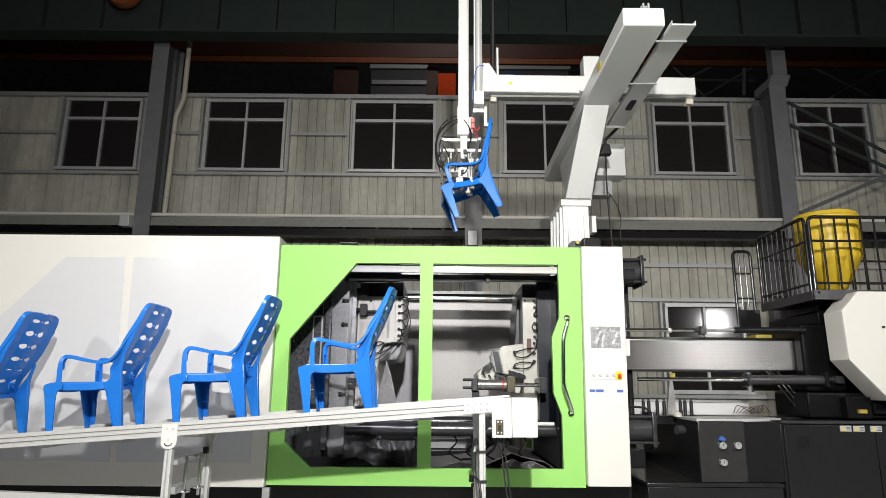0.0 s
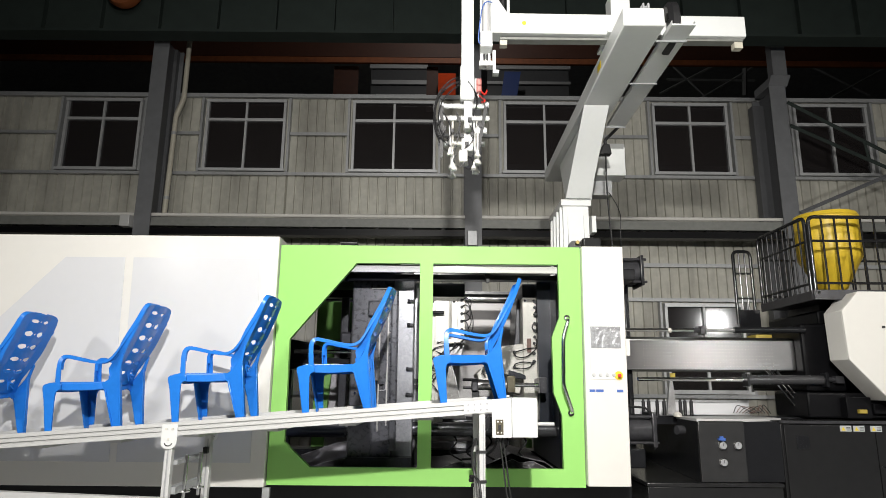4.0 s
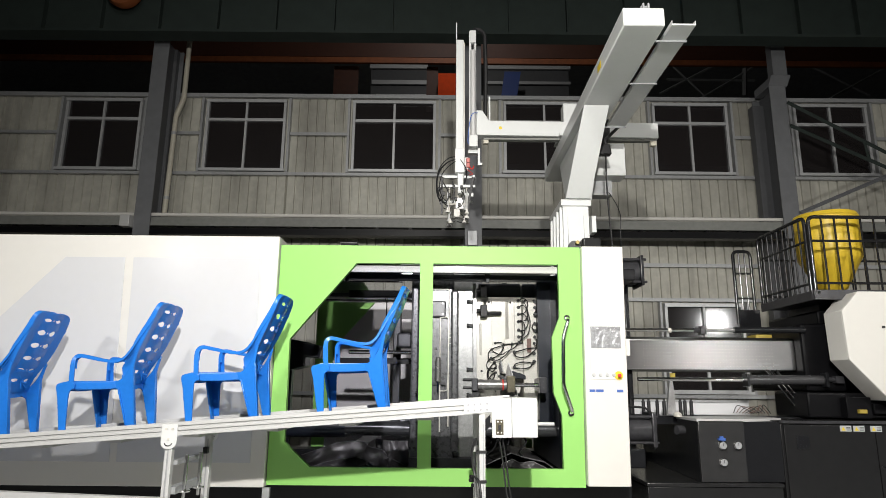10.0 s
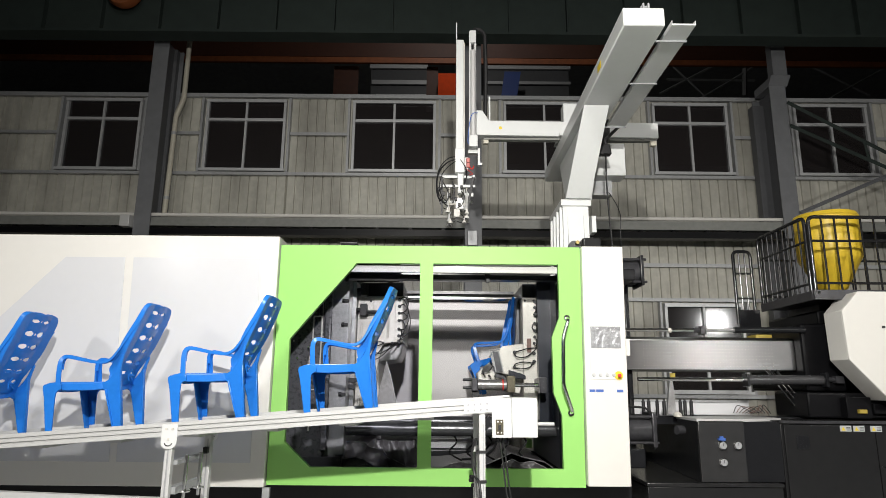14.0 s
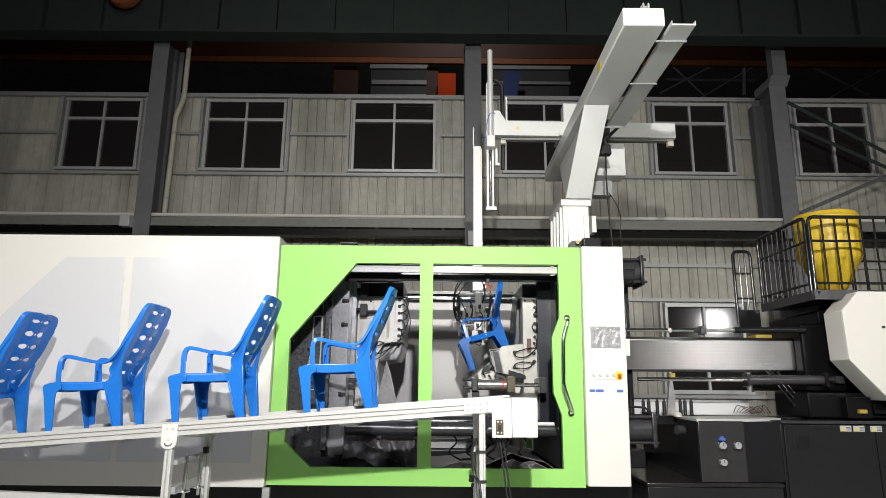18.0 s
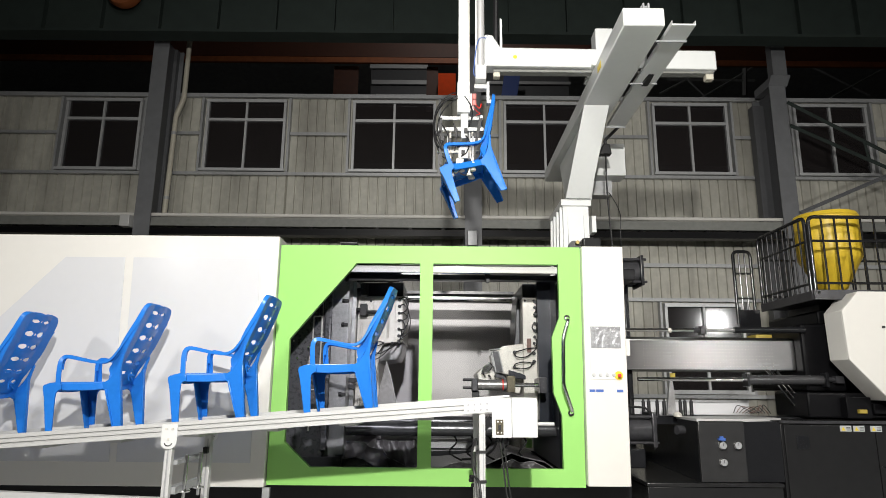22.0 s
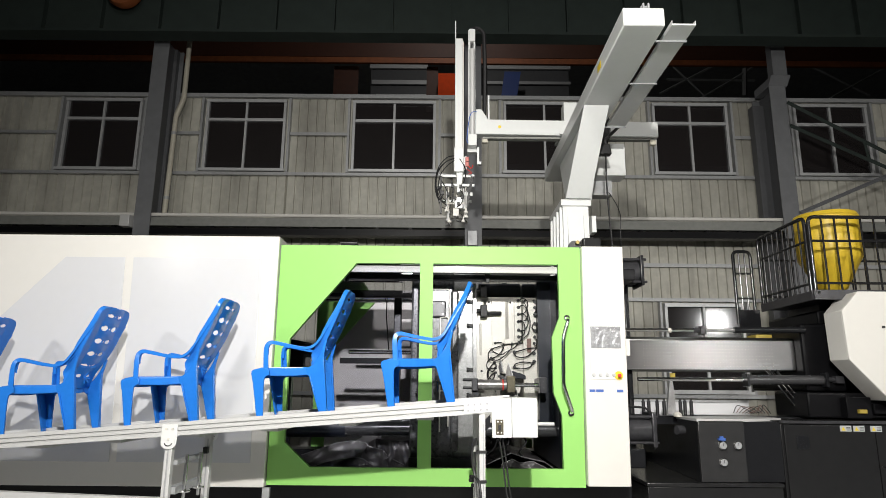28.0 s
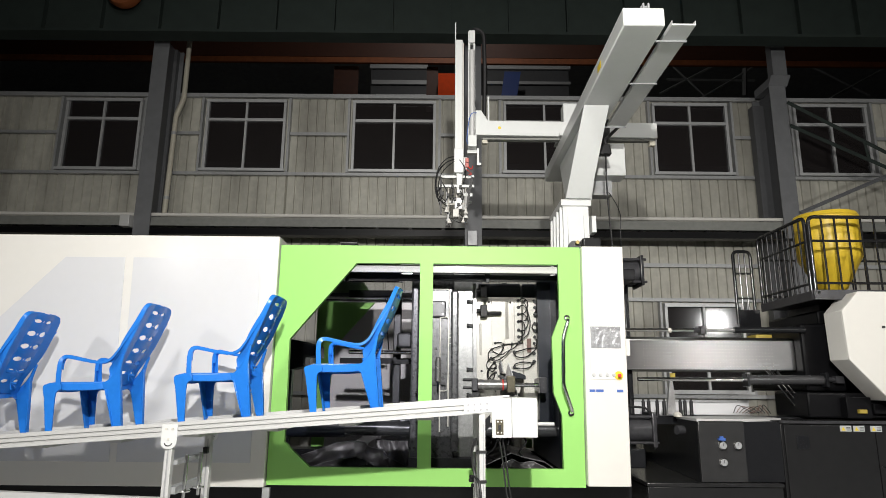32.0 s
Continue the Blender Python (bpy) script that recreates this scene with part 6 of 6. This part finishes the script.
part("air_hose", hose([(-0.03, AY - 0.110, 3.72), (0.03, AY - 0.132, 3.62), (0.06, AY - 0.132, 3.52), (0.02, AY - 0.121, 3.44), (-0.05, AY - 0.110, 3.50), (-0.06, AY - 0.110, 3.60)], 0.006), M_BLACK, grip)
part("air_hose", hose([(0.10, AY - 0.110, 3.70), (0.13, AY - 0.121, 3.60), (0.11, AY - 0.121, 3.45), (0.08, AY - 0.110, 3.36)], 0.006), M_BLACK, grip)
part("air_hose", hose([(0.19, AY - 0.083, 4.02), (0.24, AY - 0.099, 3.92), (0.27, AY - 0.099, 3.80), (0.24, AY - 0.099, 3.66)], 0.007), M_BLACK, grip)
part("air_hose", hose([(0.24, AY - 0.099, 3.62), (0.28, AY - 0.110, 3.50), (0.25, AY - 0.110, 3.38), (0.20, AY - 0.099, 3.42), (0.21, AY - 0.099, 3.52)], 0.006), M_BLACK, grip)
part("air_hose", hose([(0.285, AY - 0.120, 3.90), (0.33, AY - 0.140, 3.84), (0.35, AY - 0.140, 3.88)], 0.006), M_RED, grip)
for x, z in ((-0.045, 3.60), (0.0, 3.55), (0.29, 3.58)):
    part("fitting", Geo().box(x - 0.02, x + 0.02, AY - 0.127, AY - 0.105, z - 0.025, z + 0.025), M_BLACK, grip, bevel=0.005)

part("cross_bar", Geo().box(0.243, 0.347, AY - 0.120, AY - 0.090, 3.515, 3.557), M_ROBOT, grip, bevel=0.004)
part("cross_rod", Geo().cyl(*[(0.054, AY - 0.120, 3.418), (0.256, AY - 0.120, 3.427)], 0.010, n=8), M_STEEL, grip)
part("clamp_jaw", Geo().box(0.120, 0.191, AY - 0.120, AY - 0.090, 3.271, 3.366), M_WHITE, grip, bevel=0.01)
part("suction_cup", Geo().lathe([(0.024, -0.03), (0.028, -0.02), (0.014, 0.0), (0.012, 0.03)], (0.048, AY - 0.125, 3.348), 12), M_WHITE, grip)
part("suction_cup", Geo().lathe([(0.024, -0.03), (0.028, -0.02), (0.014, 0.0), (0.012, 0.03)], (0.269, AY - 0.125, 3.336), 12), M_WHITE, grip)
part("suction_cup", Geo().lathe([(0.024, -0.03), (0.028, -0.02), (0.014, 0.0), (0.012, 0.03)], (0.081, AY - 0.125, 3.221), 12), M_WHITE, grip)
part("suction_cup", Geo().lathe([(0.024, -0.03), (0.028, -0.02), (0.014, 0.0), (0.012, 0.03)], (0.236, AY - 0.125, 3.229), 12), M_WHITE, grip)
part("cup_rod", Geo().cyl(*[(0.047, AY - 0.120, 3.568), (0.055, AY - 0.120, 3.351)], 0.009, n=8), M_ALU, grip)
part("cup_rod", Geo().cyl(*[(0.243, AY - 0.120, 3.604), (0.250, AY - 0.120, 3.353)], 0.009, n=8), M_ALU, grip)
part("cup_rod", Geo().cyl(*[(0.275, AY - 0.120, 3.570), (0.269, AY - 0.120, 3.299)], 0.009, n=8), M_ALU, grip)
part("air_hose", hose([(0.136, AY - 0.140, 3.955), (0.050, AY - 0.140, 3.927), (-0.041, AY - 0.140, 3.836), (-0.079, AY - 0.140, 3.711), (-0.058, AY - 0.140, 3.561), (-0.005, AY - 0.140, 3.439), (0.054, AY - 0.140, 3.392)], 0.0055), M_BLACK, grip)
part("air_hose", hose([(0.136, AY - 0.140, 3.934), (0.064, AY - 0.140, 3.878), (-0.014, AY - 0.140, 3.781), (-0.046, AY - 0.140, 3.656), (-0.025, AY - 0.140, 3.520), (0.034, AY - 0.140, 3.453)], 0.0055), M_BLACK, grip)
part("air_hose", hose([(0.195, AY - 0.140, 3.956), (0.228, AY - 0.140, 3.907), (0.268, AY - 0.140, 3.825), (0.262, AY - 0.140, 3.749)], 0.0055), M_BLACK, grip)
part("air_hose", hose([(0.098, AY - 0.140, 3.685), (0.124, AY - 0.140, 3.603), (0.112, AY - 0.140, 3.521), (0.080, AY - 0.140, 3.480)], 0.0055), M_BLACK, grip)
part("air_hose", hose([(0.203, AY - 0.140, 3.577), (0.242, AY - 0.140, 3.509), (0.216, AY - 0.140, 3.414), (0.164, AY - 0.140, 3.373)], 0.0055), M_BLACK, grip)
part("air_hose", hose([(-0.013, AY - 0.140, 3.616), (-0.058, AY - 0.140, 3.574), (-0.064, AY - 0.140, 3.506), (-0.024, AY - 0.140, 3.466), (0.008, AY - 0.140, 3.521)], 0.0055), M_BLACK, grip)
part("air_hose", hose([(0.100, AY - 0.140, 3.325), (0.081, AY - 0.140, 3.265), (0.120, AY - 0.140, 3.212), (0.165, AY - 0.140, 3.252)], 0.0055), M_BLACK, grip)
part("air_hose", hose([(0.191, AY - 0.140, 3.306), (0.230, AY - 0.140, 3.266), (0.210, AY - 0.140, 3.199), (0.159, AY - 0.140, 3.212)], 0.0055), M_BLACK, grip)
part("fitting", Geo().box(0.102, 0.134, AY - 0.145, AY - 0.125, 3.602, 3.643), M_BLACK, grip, bevel=0.004)
part("fitting", Geo().box(0.193, 0.225, AY - 0.145, AY - 0.125, 3.602, 3.644), M_BLACK, grip, bevel=0.004)
part("fitting", Geo().box(0.050, 0.082, AY - 0.145, AY - 0.125, 3.506, 3.547), M_BLACK, grip, bevel=0.004)
part("fitting", Geo().box(0.213, 0.245, AY - 0.145, AY - 0.125, 3.473, 3.514), M_BLACK, grip, bevel=0.004)
part("fitting", Geo().box(0.128, 0.161, AY - 0.145, AY - 0.125, 3.459, 3.500), M_BLACK, grip, bevel=0.004)
part("fitting", Geo().box(0.168, 0.200, AY - 0.145, AY - 0.125, 3.392, 3.433), M_BLACK, grip, bevel=0.004)
part("air_line", hose([(0.275, AY - 0.140, 3.838), (0.307, AY - 0.140, 3.811), (0.334, AY - 0.140, 3.784), (0.301, AY - 0.140, 3.770)], 0.004), M_RED, grip)

# ---------------------------------------------------------------- chairs


def lerp_path(pts, t):
    """A point at 0..1 along straight pieces of equal span."""
    k = min(int(t * (len(pts) - 1)), len(pts) - 2)
    u = t * (len(pts) - 1) - k
    return tuple(a + (b - a) * u for a, b in zip(pts[k], pts[k + 1]))


def shell_mesh(name, nu, nv, at, holes, thick):
    """A curved sheet with oval holes, given thickness; at(u, v) -> place, u and v in 0..1."""
    bm = bmesh.new()
    uv, grid = {}, []
    for j in range(nv + 1):
        row = []
        for i in range(nu + 1):
            row.append((i / nu, j / nv))
        grid.append(row)

    def snap(p):
        for cu, cv, ru, rv in holes:
            du, dv = (p[0] - cu) / ru, (p[1] - cv) / rv
            d = math.hypot(du, dv)
            if 0.80 < d < 1.22:
                return (cu + du / d * ru, cv + dv / d * rv)
        return p
    vs = [[bm.verts.new(at(*snap(p))) for p in row] for row in grid]
    for j in range(nv):
        for i in range(nu):
            c = ((i + 0.5) / nu, (j + 0.5) / nv)
            if not any(math.hypot((c[0] - cu) / ru, (c[1] - cv) / rv) < 0.95 for cu, cv, ru, rv in holes):
                bm.faces.new((vs[j][i], vs[j][i + 1], vs[j + 1][i + 1], vs[j + 1][i]))
    bmesh.ops.delete(bm, geom=[x for x in bm.verts if not x.link_faces], context="VERTS")
    bm.normal_update()
    front = list(bm.faces)
    twin = {w: bm.verts.new(w.co - w.normal * thick) for w in list(bm.verts)}
    for q in front:
        bm.faces.new([twin[w] for w in reversed(q.verts)])
    for e in [e for e in bm.edges if len(e.link_faces) == 1 and e.verts[0] in twin]:
        a, b = e.verts
        bm.faces.new((b, a, twin[a], twin[b]))
    bmesh.ops.recalc_face_normals(bm, faces=bm.faces)
    me = bpy.data.meshes.new(name)
    bm.to_mesh(me)
    bm.free()
    me.shade_smooth()
    me.set_sharp_from_angle(angle=radians(50))
    return me


BACK = smooth([(0.372, 0.318), (0.412, 0.405), (0.452, 0.478), (0.494, 0.552), (0.541, 0.639), (0.588, 0.734), (0.634, 0.830), (0.662, 0.882), (0.677, 0.902)], 6)


def ease(a, b, x):
    t = min(max((x - a) / (b - a), 0.0), 1.0)
    return t * t * (3 - 2 * t)


def back_v(z):
    """Where along the back its line reaches the height z."""
    for k in range(1001):
        if lerp_path(BACK, k / 1000)[1] >= z:
            return k / 1000
    return 1.0


def back_at(u, v):
    """A rounded slotted panel with margins that lean back and side flanges that turn to the front."""
    v = min(v, 0.9965)
    x, z = lerp_path(BACK, v)
    s = 2 * u - 1
    a = abs(s)
    half = 0.122 * min(a / 0.62, 1.0) + (0.050 + 0.050 * ease(0.15, 0.50, v)) * min(max((a - 0.62) / 0.24, 0.0), 1.0) + 0.008 * max((a - 0.86) / 0.14, 0.0)
    if v > 0.70:
        half *= (1 - ((v - 0.70) / 0.30) ** 2.4) ** (1 / 2.4)
    flange = (0.030 + 0.026 * (1 - ease(0.42, 0.80, v))) * ease(0.02, 0.14, v) * (1 - 0.6 * ease(0.90, 1.0, v))
    off = 0.014 * (1 - min(a / 0.62, 1.0) ** 2) + 0.007 * ease(0.58, 0.86, a) * ease(0.10, 0.25, v) * (1 - ease(0.66, 0.95, v)) - flange * max((a - 0.86) / 0.14, 0.0)
    return (x + 0.86 * off, math.copysign(half, s), z - 0.50 * off)


def seat_at(u, v):
    x = -0.042 + 0.412 * v
    roll = max(0.14 - v, 0) / 0.14
    s = 2 * u - 1
    z = 0.350 - 0.025 * v - 0.016 * (1 - s * s) - 0.05 * roll * roll
    return (x, s * (0.264 - 0.099 * v), z)


def leg_plate(x0, x1, x2, x3, out0, in0, out1, in1, top):
    """The plate across a leg: x0..x1 at the foot, x2..x3 at the top."""
    return ([(x2, out1, top), (x0, out0, 0.0), (x0, in0, 0.0), (x2, in1, top), (x3, out1, top), (x1, out0, 0.0), (x1, in0, 0.0), (x3, in1, top)],
            [(0, 1, 2, 3), (7, 6, 5, 4), (0, 4, 5, 1), (3, 2, 6, 7), (0, 3, 7, 4), (1, 5, 6, 2)])


def build_chair():
    c = new("chair")
    holes = []
    for z in (0.846, 0.752, 0.658, 0.564, 0.478, 0.405):
        v = back_v(z)
        small = 0.75 if z < 0.45 else 1.0
        holes += [(0.330, v, 0.112 * small, 0.0245 * small), (0.5, v, 0.030, 0.0130), (0.670, v, 0.112 * small, 0.0245 * small)]
    part("backrest", shell_mesh("backrest", 96, 300, back_at, holes, 0.007), M_BLUE, c, "high slotted backrest")
    seat_holes = [(0.2 + 0.2 * i, 0.35 + 0.15 * j, 0.035, 0.018) for i in range(4) for j in range(4)]
    part("seat", shell_mesh("seat", 40, 40, seat_at, seat_holes, 0.010), M_BLUE, c)
    for s in (-1, 1):
        path = smooth([(0.039, 0.33), (0.0395, 0.42), (0.042, 0.480), (0.050, 0.516), (0.068, 0.537), (0.094, 0.5435), (0.125, 0.538), (0.19, 0.519), (0.26, 0.499), (0.33, 0.484), (0.372, 0.487),
                       (0.410, 0.508), (0.446, 0.551), (0.482, 0.603), (0.521, 0.660), (0.566, 0.722), (0.616, 0.788)], 6)
        low = []
        for i, (x, z) in enumerate(path):
            (a, b), (p, q) = path[max(i - 1, 0)], path[min(i + 1, len(path) - 1)]
            k = (0.014 - 0.010 * i / len(path)) / math.hypot(p - a, q - b)
            low.append((x + (q - b) * k, z - (p - a) * k))
        g = Geo().strip(path, (s * 0.238, s * 0.290), (0.010, 0.004), (s * 0.212, s * 0.227))
        g.strip(low, (s * 0.281, s * 0.2905), (0.036, 0.008), (s * 0.219, s * 0.2275))
        g.strip(low[8:-24], (s * 0.238, s * 0.246), 0.018, (s * 0.205, s * 0.213))
        part("armrest", g, M_BLUE, c, bevel=0.0035)
        part("seat_rim", Geo().strip(smooth([(0.00, 0.322), (0.08, 0.318), (0.18, 0.311), (0.27, 0.308), (0.34, 0.310)], 4), (s * 0.270, s * 0.2905), 0.058, (s * 0.168, s * 0.189)), M_BLUE, c, bevel=0.008)
        # front leg: flared outer cheek and front plate
        cheek = smooth([(-0.026, 0.345), (-0.046, 0.338), (-0.054, 0.318), (-0.047, 0.270), (-0.034, 0.20), (-0.026, 0.12), (-0.020, 0.0)], 4)
        inner = smooth([(0.027, 0.0), (0.032, 0.15), (0.038, 0.255), (0.050, 0.285), (0.080, 0.298)], 4)
        g = Geo().prism(cheek + inner + [(0.080, 0.334), (0.042, 0.352), (-0.002, 0.350)], s * 0.276, s * 0.292)
        g.add(*leg_plate(-0.020, -0.006, -0.050, -0.034, s * 0.290, s * 0.222, s * 0.290, s * 0.172, 0.318))
        part("front_leg", g, M_BLUE, c, bevel=0.004)
        # rear leg: a forked cheek that runs up into the armrest, and a rear plate
        fork = smooth([(0.300, 0.330), (0.345, 0.336), (0.385, 0.362), (0.420, 0.404), (0.444, 0.446), (0.462, 0.492), (0.480, 0.540)], 4)
        outer = smooth([(0.492, 0.520), (0.470, 0.440), (0.460, 0.36), (0.457, 0.20), (0.471, 0.0)], 4)
        under = smooth([(0.411, 0.0), (0.400, 0.040), (0.376, 0.170), (0.360, 0.245), (0.342, 0.275), (0.300, 0.286)], 4)
        g = Geo().prism(fork + outer + under, s * 0.174, s * 0.190)
        g.add(*leg_plate(0.471, 0.458, 0.462, 0.448, s * 0.190, s * 0.150, s * 0.190, s * 0.158, 0.43))
        g.add(*leg_plate(0.411, 0.421, 0.345, 0.357, s * 0.202, s * 0.188, s * 0.202, s * 0.188, 0.282))
        # the leg spreads towards the armrest
        g.v = [(x, y + s * 0.11 * max(z - 0.27, 0.0), z) for x, y, z in g.v]
        part("rear_leg", g, M_BLUE, c, bevel=0.004)
    part("lower_back", Geo().prism([(-0.17, 0.26), (-0.11, 0.285), (-0.04, 0.272), (0.04, 0.272), (0.11, 0.285), (0.17, 0.26), (0.17, 0.38), (-0.17, 0.38)], 0.362, 0.370, "x"), M_BLUE, c)
    sprue = part("sprue", Geo().cyl((0.400, 0.0, 0.40), (0.470, 0.0, 0.375), 0.010, 0.005, 8), M_BLUE, c, "blue moulding sprue left on the back")
    for y, z in ((-0.035, 0.435), (0.03, 0.425), (-0.02, 0.335), (0.035, 0.345)):
        part("runner", Geo().cyl((0.425, 0.0, 0.39), (0.440, y, z), 0.006, 0.004, 6), M_BLUE, sprue)
    return tagged(c, "blue moulded plastic armchair with a high slotted back", "chair", "chairs off the mould")


chairs = [build_chair()]
chairs += [copy_thing(chairs[0], Matrix.Identity(4)) for i in range(5)]

# ---------------------------------------------------------------- what moves


def between(rows, t):
    """Even speed between rows of (t, value)."""
    if t <= rows[0][0]:
        return rows[0][1]
    for (a, p), (b, q) in zip(rows, rows[1:]):
        if t <= b:
            return p + (q - p) * (t - a) / (b - a)
    return rows[-1][1]


CYCLE = 21.55
# traverse of the arm along the beam (y), one cycle as seen from 16.5 s on
IN = [(20.4, 7.13), (20.6, 7.05), (21.0, 6.69), (21.5, 6.06), (22.0, 5.48), (22.35, 5.10), (22.55, 4.95), (22.75, 4.92)]
OUT = [(26.0, 4.92), (26.2, 5.0), (26.5, 5.3), (27.05, 6.17), (27.55, 6.75), (27.8, 6.99), (28.0, 7.10), (28.15, 7.13)]
YROWS = IN + OUT
# lowering of the mast
DROP = [(14.25, 0.0), (14.5, 0.13), (14.75, 0.52), (15.0, 0.97), (15.25, 1.36), (15.5, 1.58), (15.75, 1.64), (16.5, 1.65), (16.95, 1.66), (17.2, 1.64), (17.5, 1.565), (18.0, 1.385),
        (18.2, 1.365), (18.55, 1.345), (18.75, 1.22), (19.0, 0.95), (19.25, 0.52), (19.5, 0.129), (19.7, 0.02), (19.85, 0.0),
        (22.75, 0.0), (22.9, 0.03), (23.0, 0.10), (23.2, 0.34), (23.5, 0.95), (23.8, 1.43), (24.0, 1.60), (24.15, 1.65), (24.6, 1.66),
        (24.72, 1.60), (25.0, 1.19), (25.25, 0.68), (25.5, 0.19), (25.65, 0.05), (25.8, 0.0)]
# shift along the machine
SHIFT = [(15.5, 0.0), (15.7, 0.04), (16.0, 0.20), (16.2, 0.27), (16.35, 0.28), (17.05, 0.28), (17.5, 0.247), (18.0, 0.205), (18.2, 0.15), (18.5, 0.045), (18.7, 0.0), (18.85, -0.012)]
# opening of the mould
MOULD = [(3.05, -1.22), (3.25, -1.10), (3.5, -0.78), (3.75, -0.68), (4.2, -0.50), (4.7, -0.28), (5.2, -0.09), (5.5, -0.04), (5.8, -0.01), (6.2, 0.0),
         (11.25, 0.0), (11.4, -0.06), (11.6, -0.20), (11.9, -0.36), (12.2, -0.53), (12.5, -0.69), (12.8, -0.84), (13.1, -1.11), (13.35, -1.19), (13.6, -1.22)]
MOULD += [(t + CYCLE, v) for t, v in MOULD[:10]]
# belt travel
BELT = [(3.9, 0.0), (4.05, 0.012), (10.55, 0.927), (10.75, 0.945), (25.5, 0.945), (25.65, 0.957), (32.0, 1.85)]


def drop_at(t):
    return between(DROP, t) if t > 10 else between(DROP, t + CYCLE)


def y_at(t):
    return between(YROWS, t) if t > 10 else between(YROWS, t + CYCLE)


TILT = 18.5                     # lean of a held chair
LEAN = math.degrees(math.atan(SLOPE))
PITCH = 0.92
FIRST = -0.976                  # front feet of the chair that waits nearest the belt's head


def on_belt(k, t):
    """Pose of the chair k places up the belt."""
    slip = between([(3.9, 0.055), (5.3, 0.008), (6.5, 0.0)], t - CYCLE * (k - 1)) if k > 0 else 0.0
    if k < 0:
        slip = between([(3.9, -0.034 if k == -1 else -0.018), (6.0, 0.0)], t)
    x = FIRST + k * (PITCH if k < 0 else 0.945) + (0.018 if k < 0 else 0.0) + slip - between(BELT, t) * math.cos(radians(LEAN))
    return pose(x, 5.0, belt_z(x) - 0.012, 0, -LEAN, 0)


def held(t, tilt=TILT):
    """Pose of a chair hanging in the gripper."""
    return pose(0.13 + (between(SHIFT, t) if t > 10 else 0.0), y_at(t) + 0.07, 2.93 - drop_at(t), 0, -tilt, 0)


def motions():
    steps = sorted({round(0.1 * i, 1) for i in range(321)})
    walk(carriage, [(t, pose(0, y_at(t) - 7.13, 0)) for t in steps])
    walk(arm, [(t, pose(between(SHIFT, t), y_at(t) - 7.13, 0)) for t in steps])
    walk(stage, [(t, pose(between(SHIFT, t), y_at(t) - 7.13, -0.5 * drop_at(t))) for t in steps])
    walk(mast, [(t, pose(between(SHIFT, t), y_at(t) - 7.13, -drop_at(t))) for t in steps])
    walk(grip, [(t, pose(between(SHIFT, t), y_at(t) - 7.13, -drop_at(t))) for t in steps])
    walk(moving, [(t, pose(0.2 + between(MOULD, t), 7.0, 0.5)) for t in steps])
    # four chairs already on the belt, then one that is being set down
    for k in range(4):
        walk(chairs[k], [(t, on_belt(-k, t)) for t in steps])
    rows = []
    for t in steps:
        if t <= 2.6:
            rows.append((t, held(t)))
        elif t < 3.05:
            rows.append((t, held(t, TILT - 3 * (t - 2.6) / 0.4)))
        elif t < 3.15:
            rows.append((t, held(3.0, 10.0)))
        else:
            rows.append((t, on_belt(1, t)))
    walk(chairs[4], rows)
    # the chair moulded during the clip
    mx, mz = 0.455, 1.29
    rows = []
    for t in steps:
        if t < 17.0:
            back = between([(7.0, 0.93), (9.0, 0.0)], t)
            rows.append((t, pose(mx + back, 7.2, mz, 0, -TILT, 0)))
        elif t <= 24.2:
            rows.append((t, held(t)))
        elif t < 24.65:
            rows.append((t, held(t, TILT - 3 * (t - 24.15) / 0.4)))
        else:
            rows.append((t, on_belt(2, t)))
    walk(chairs[5], rows)


motions()
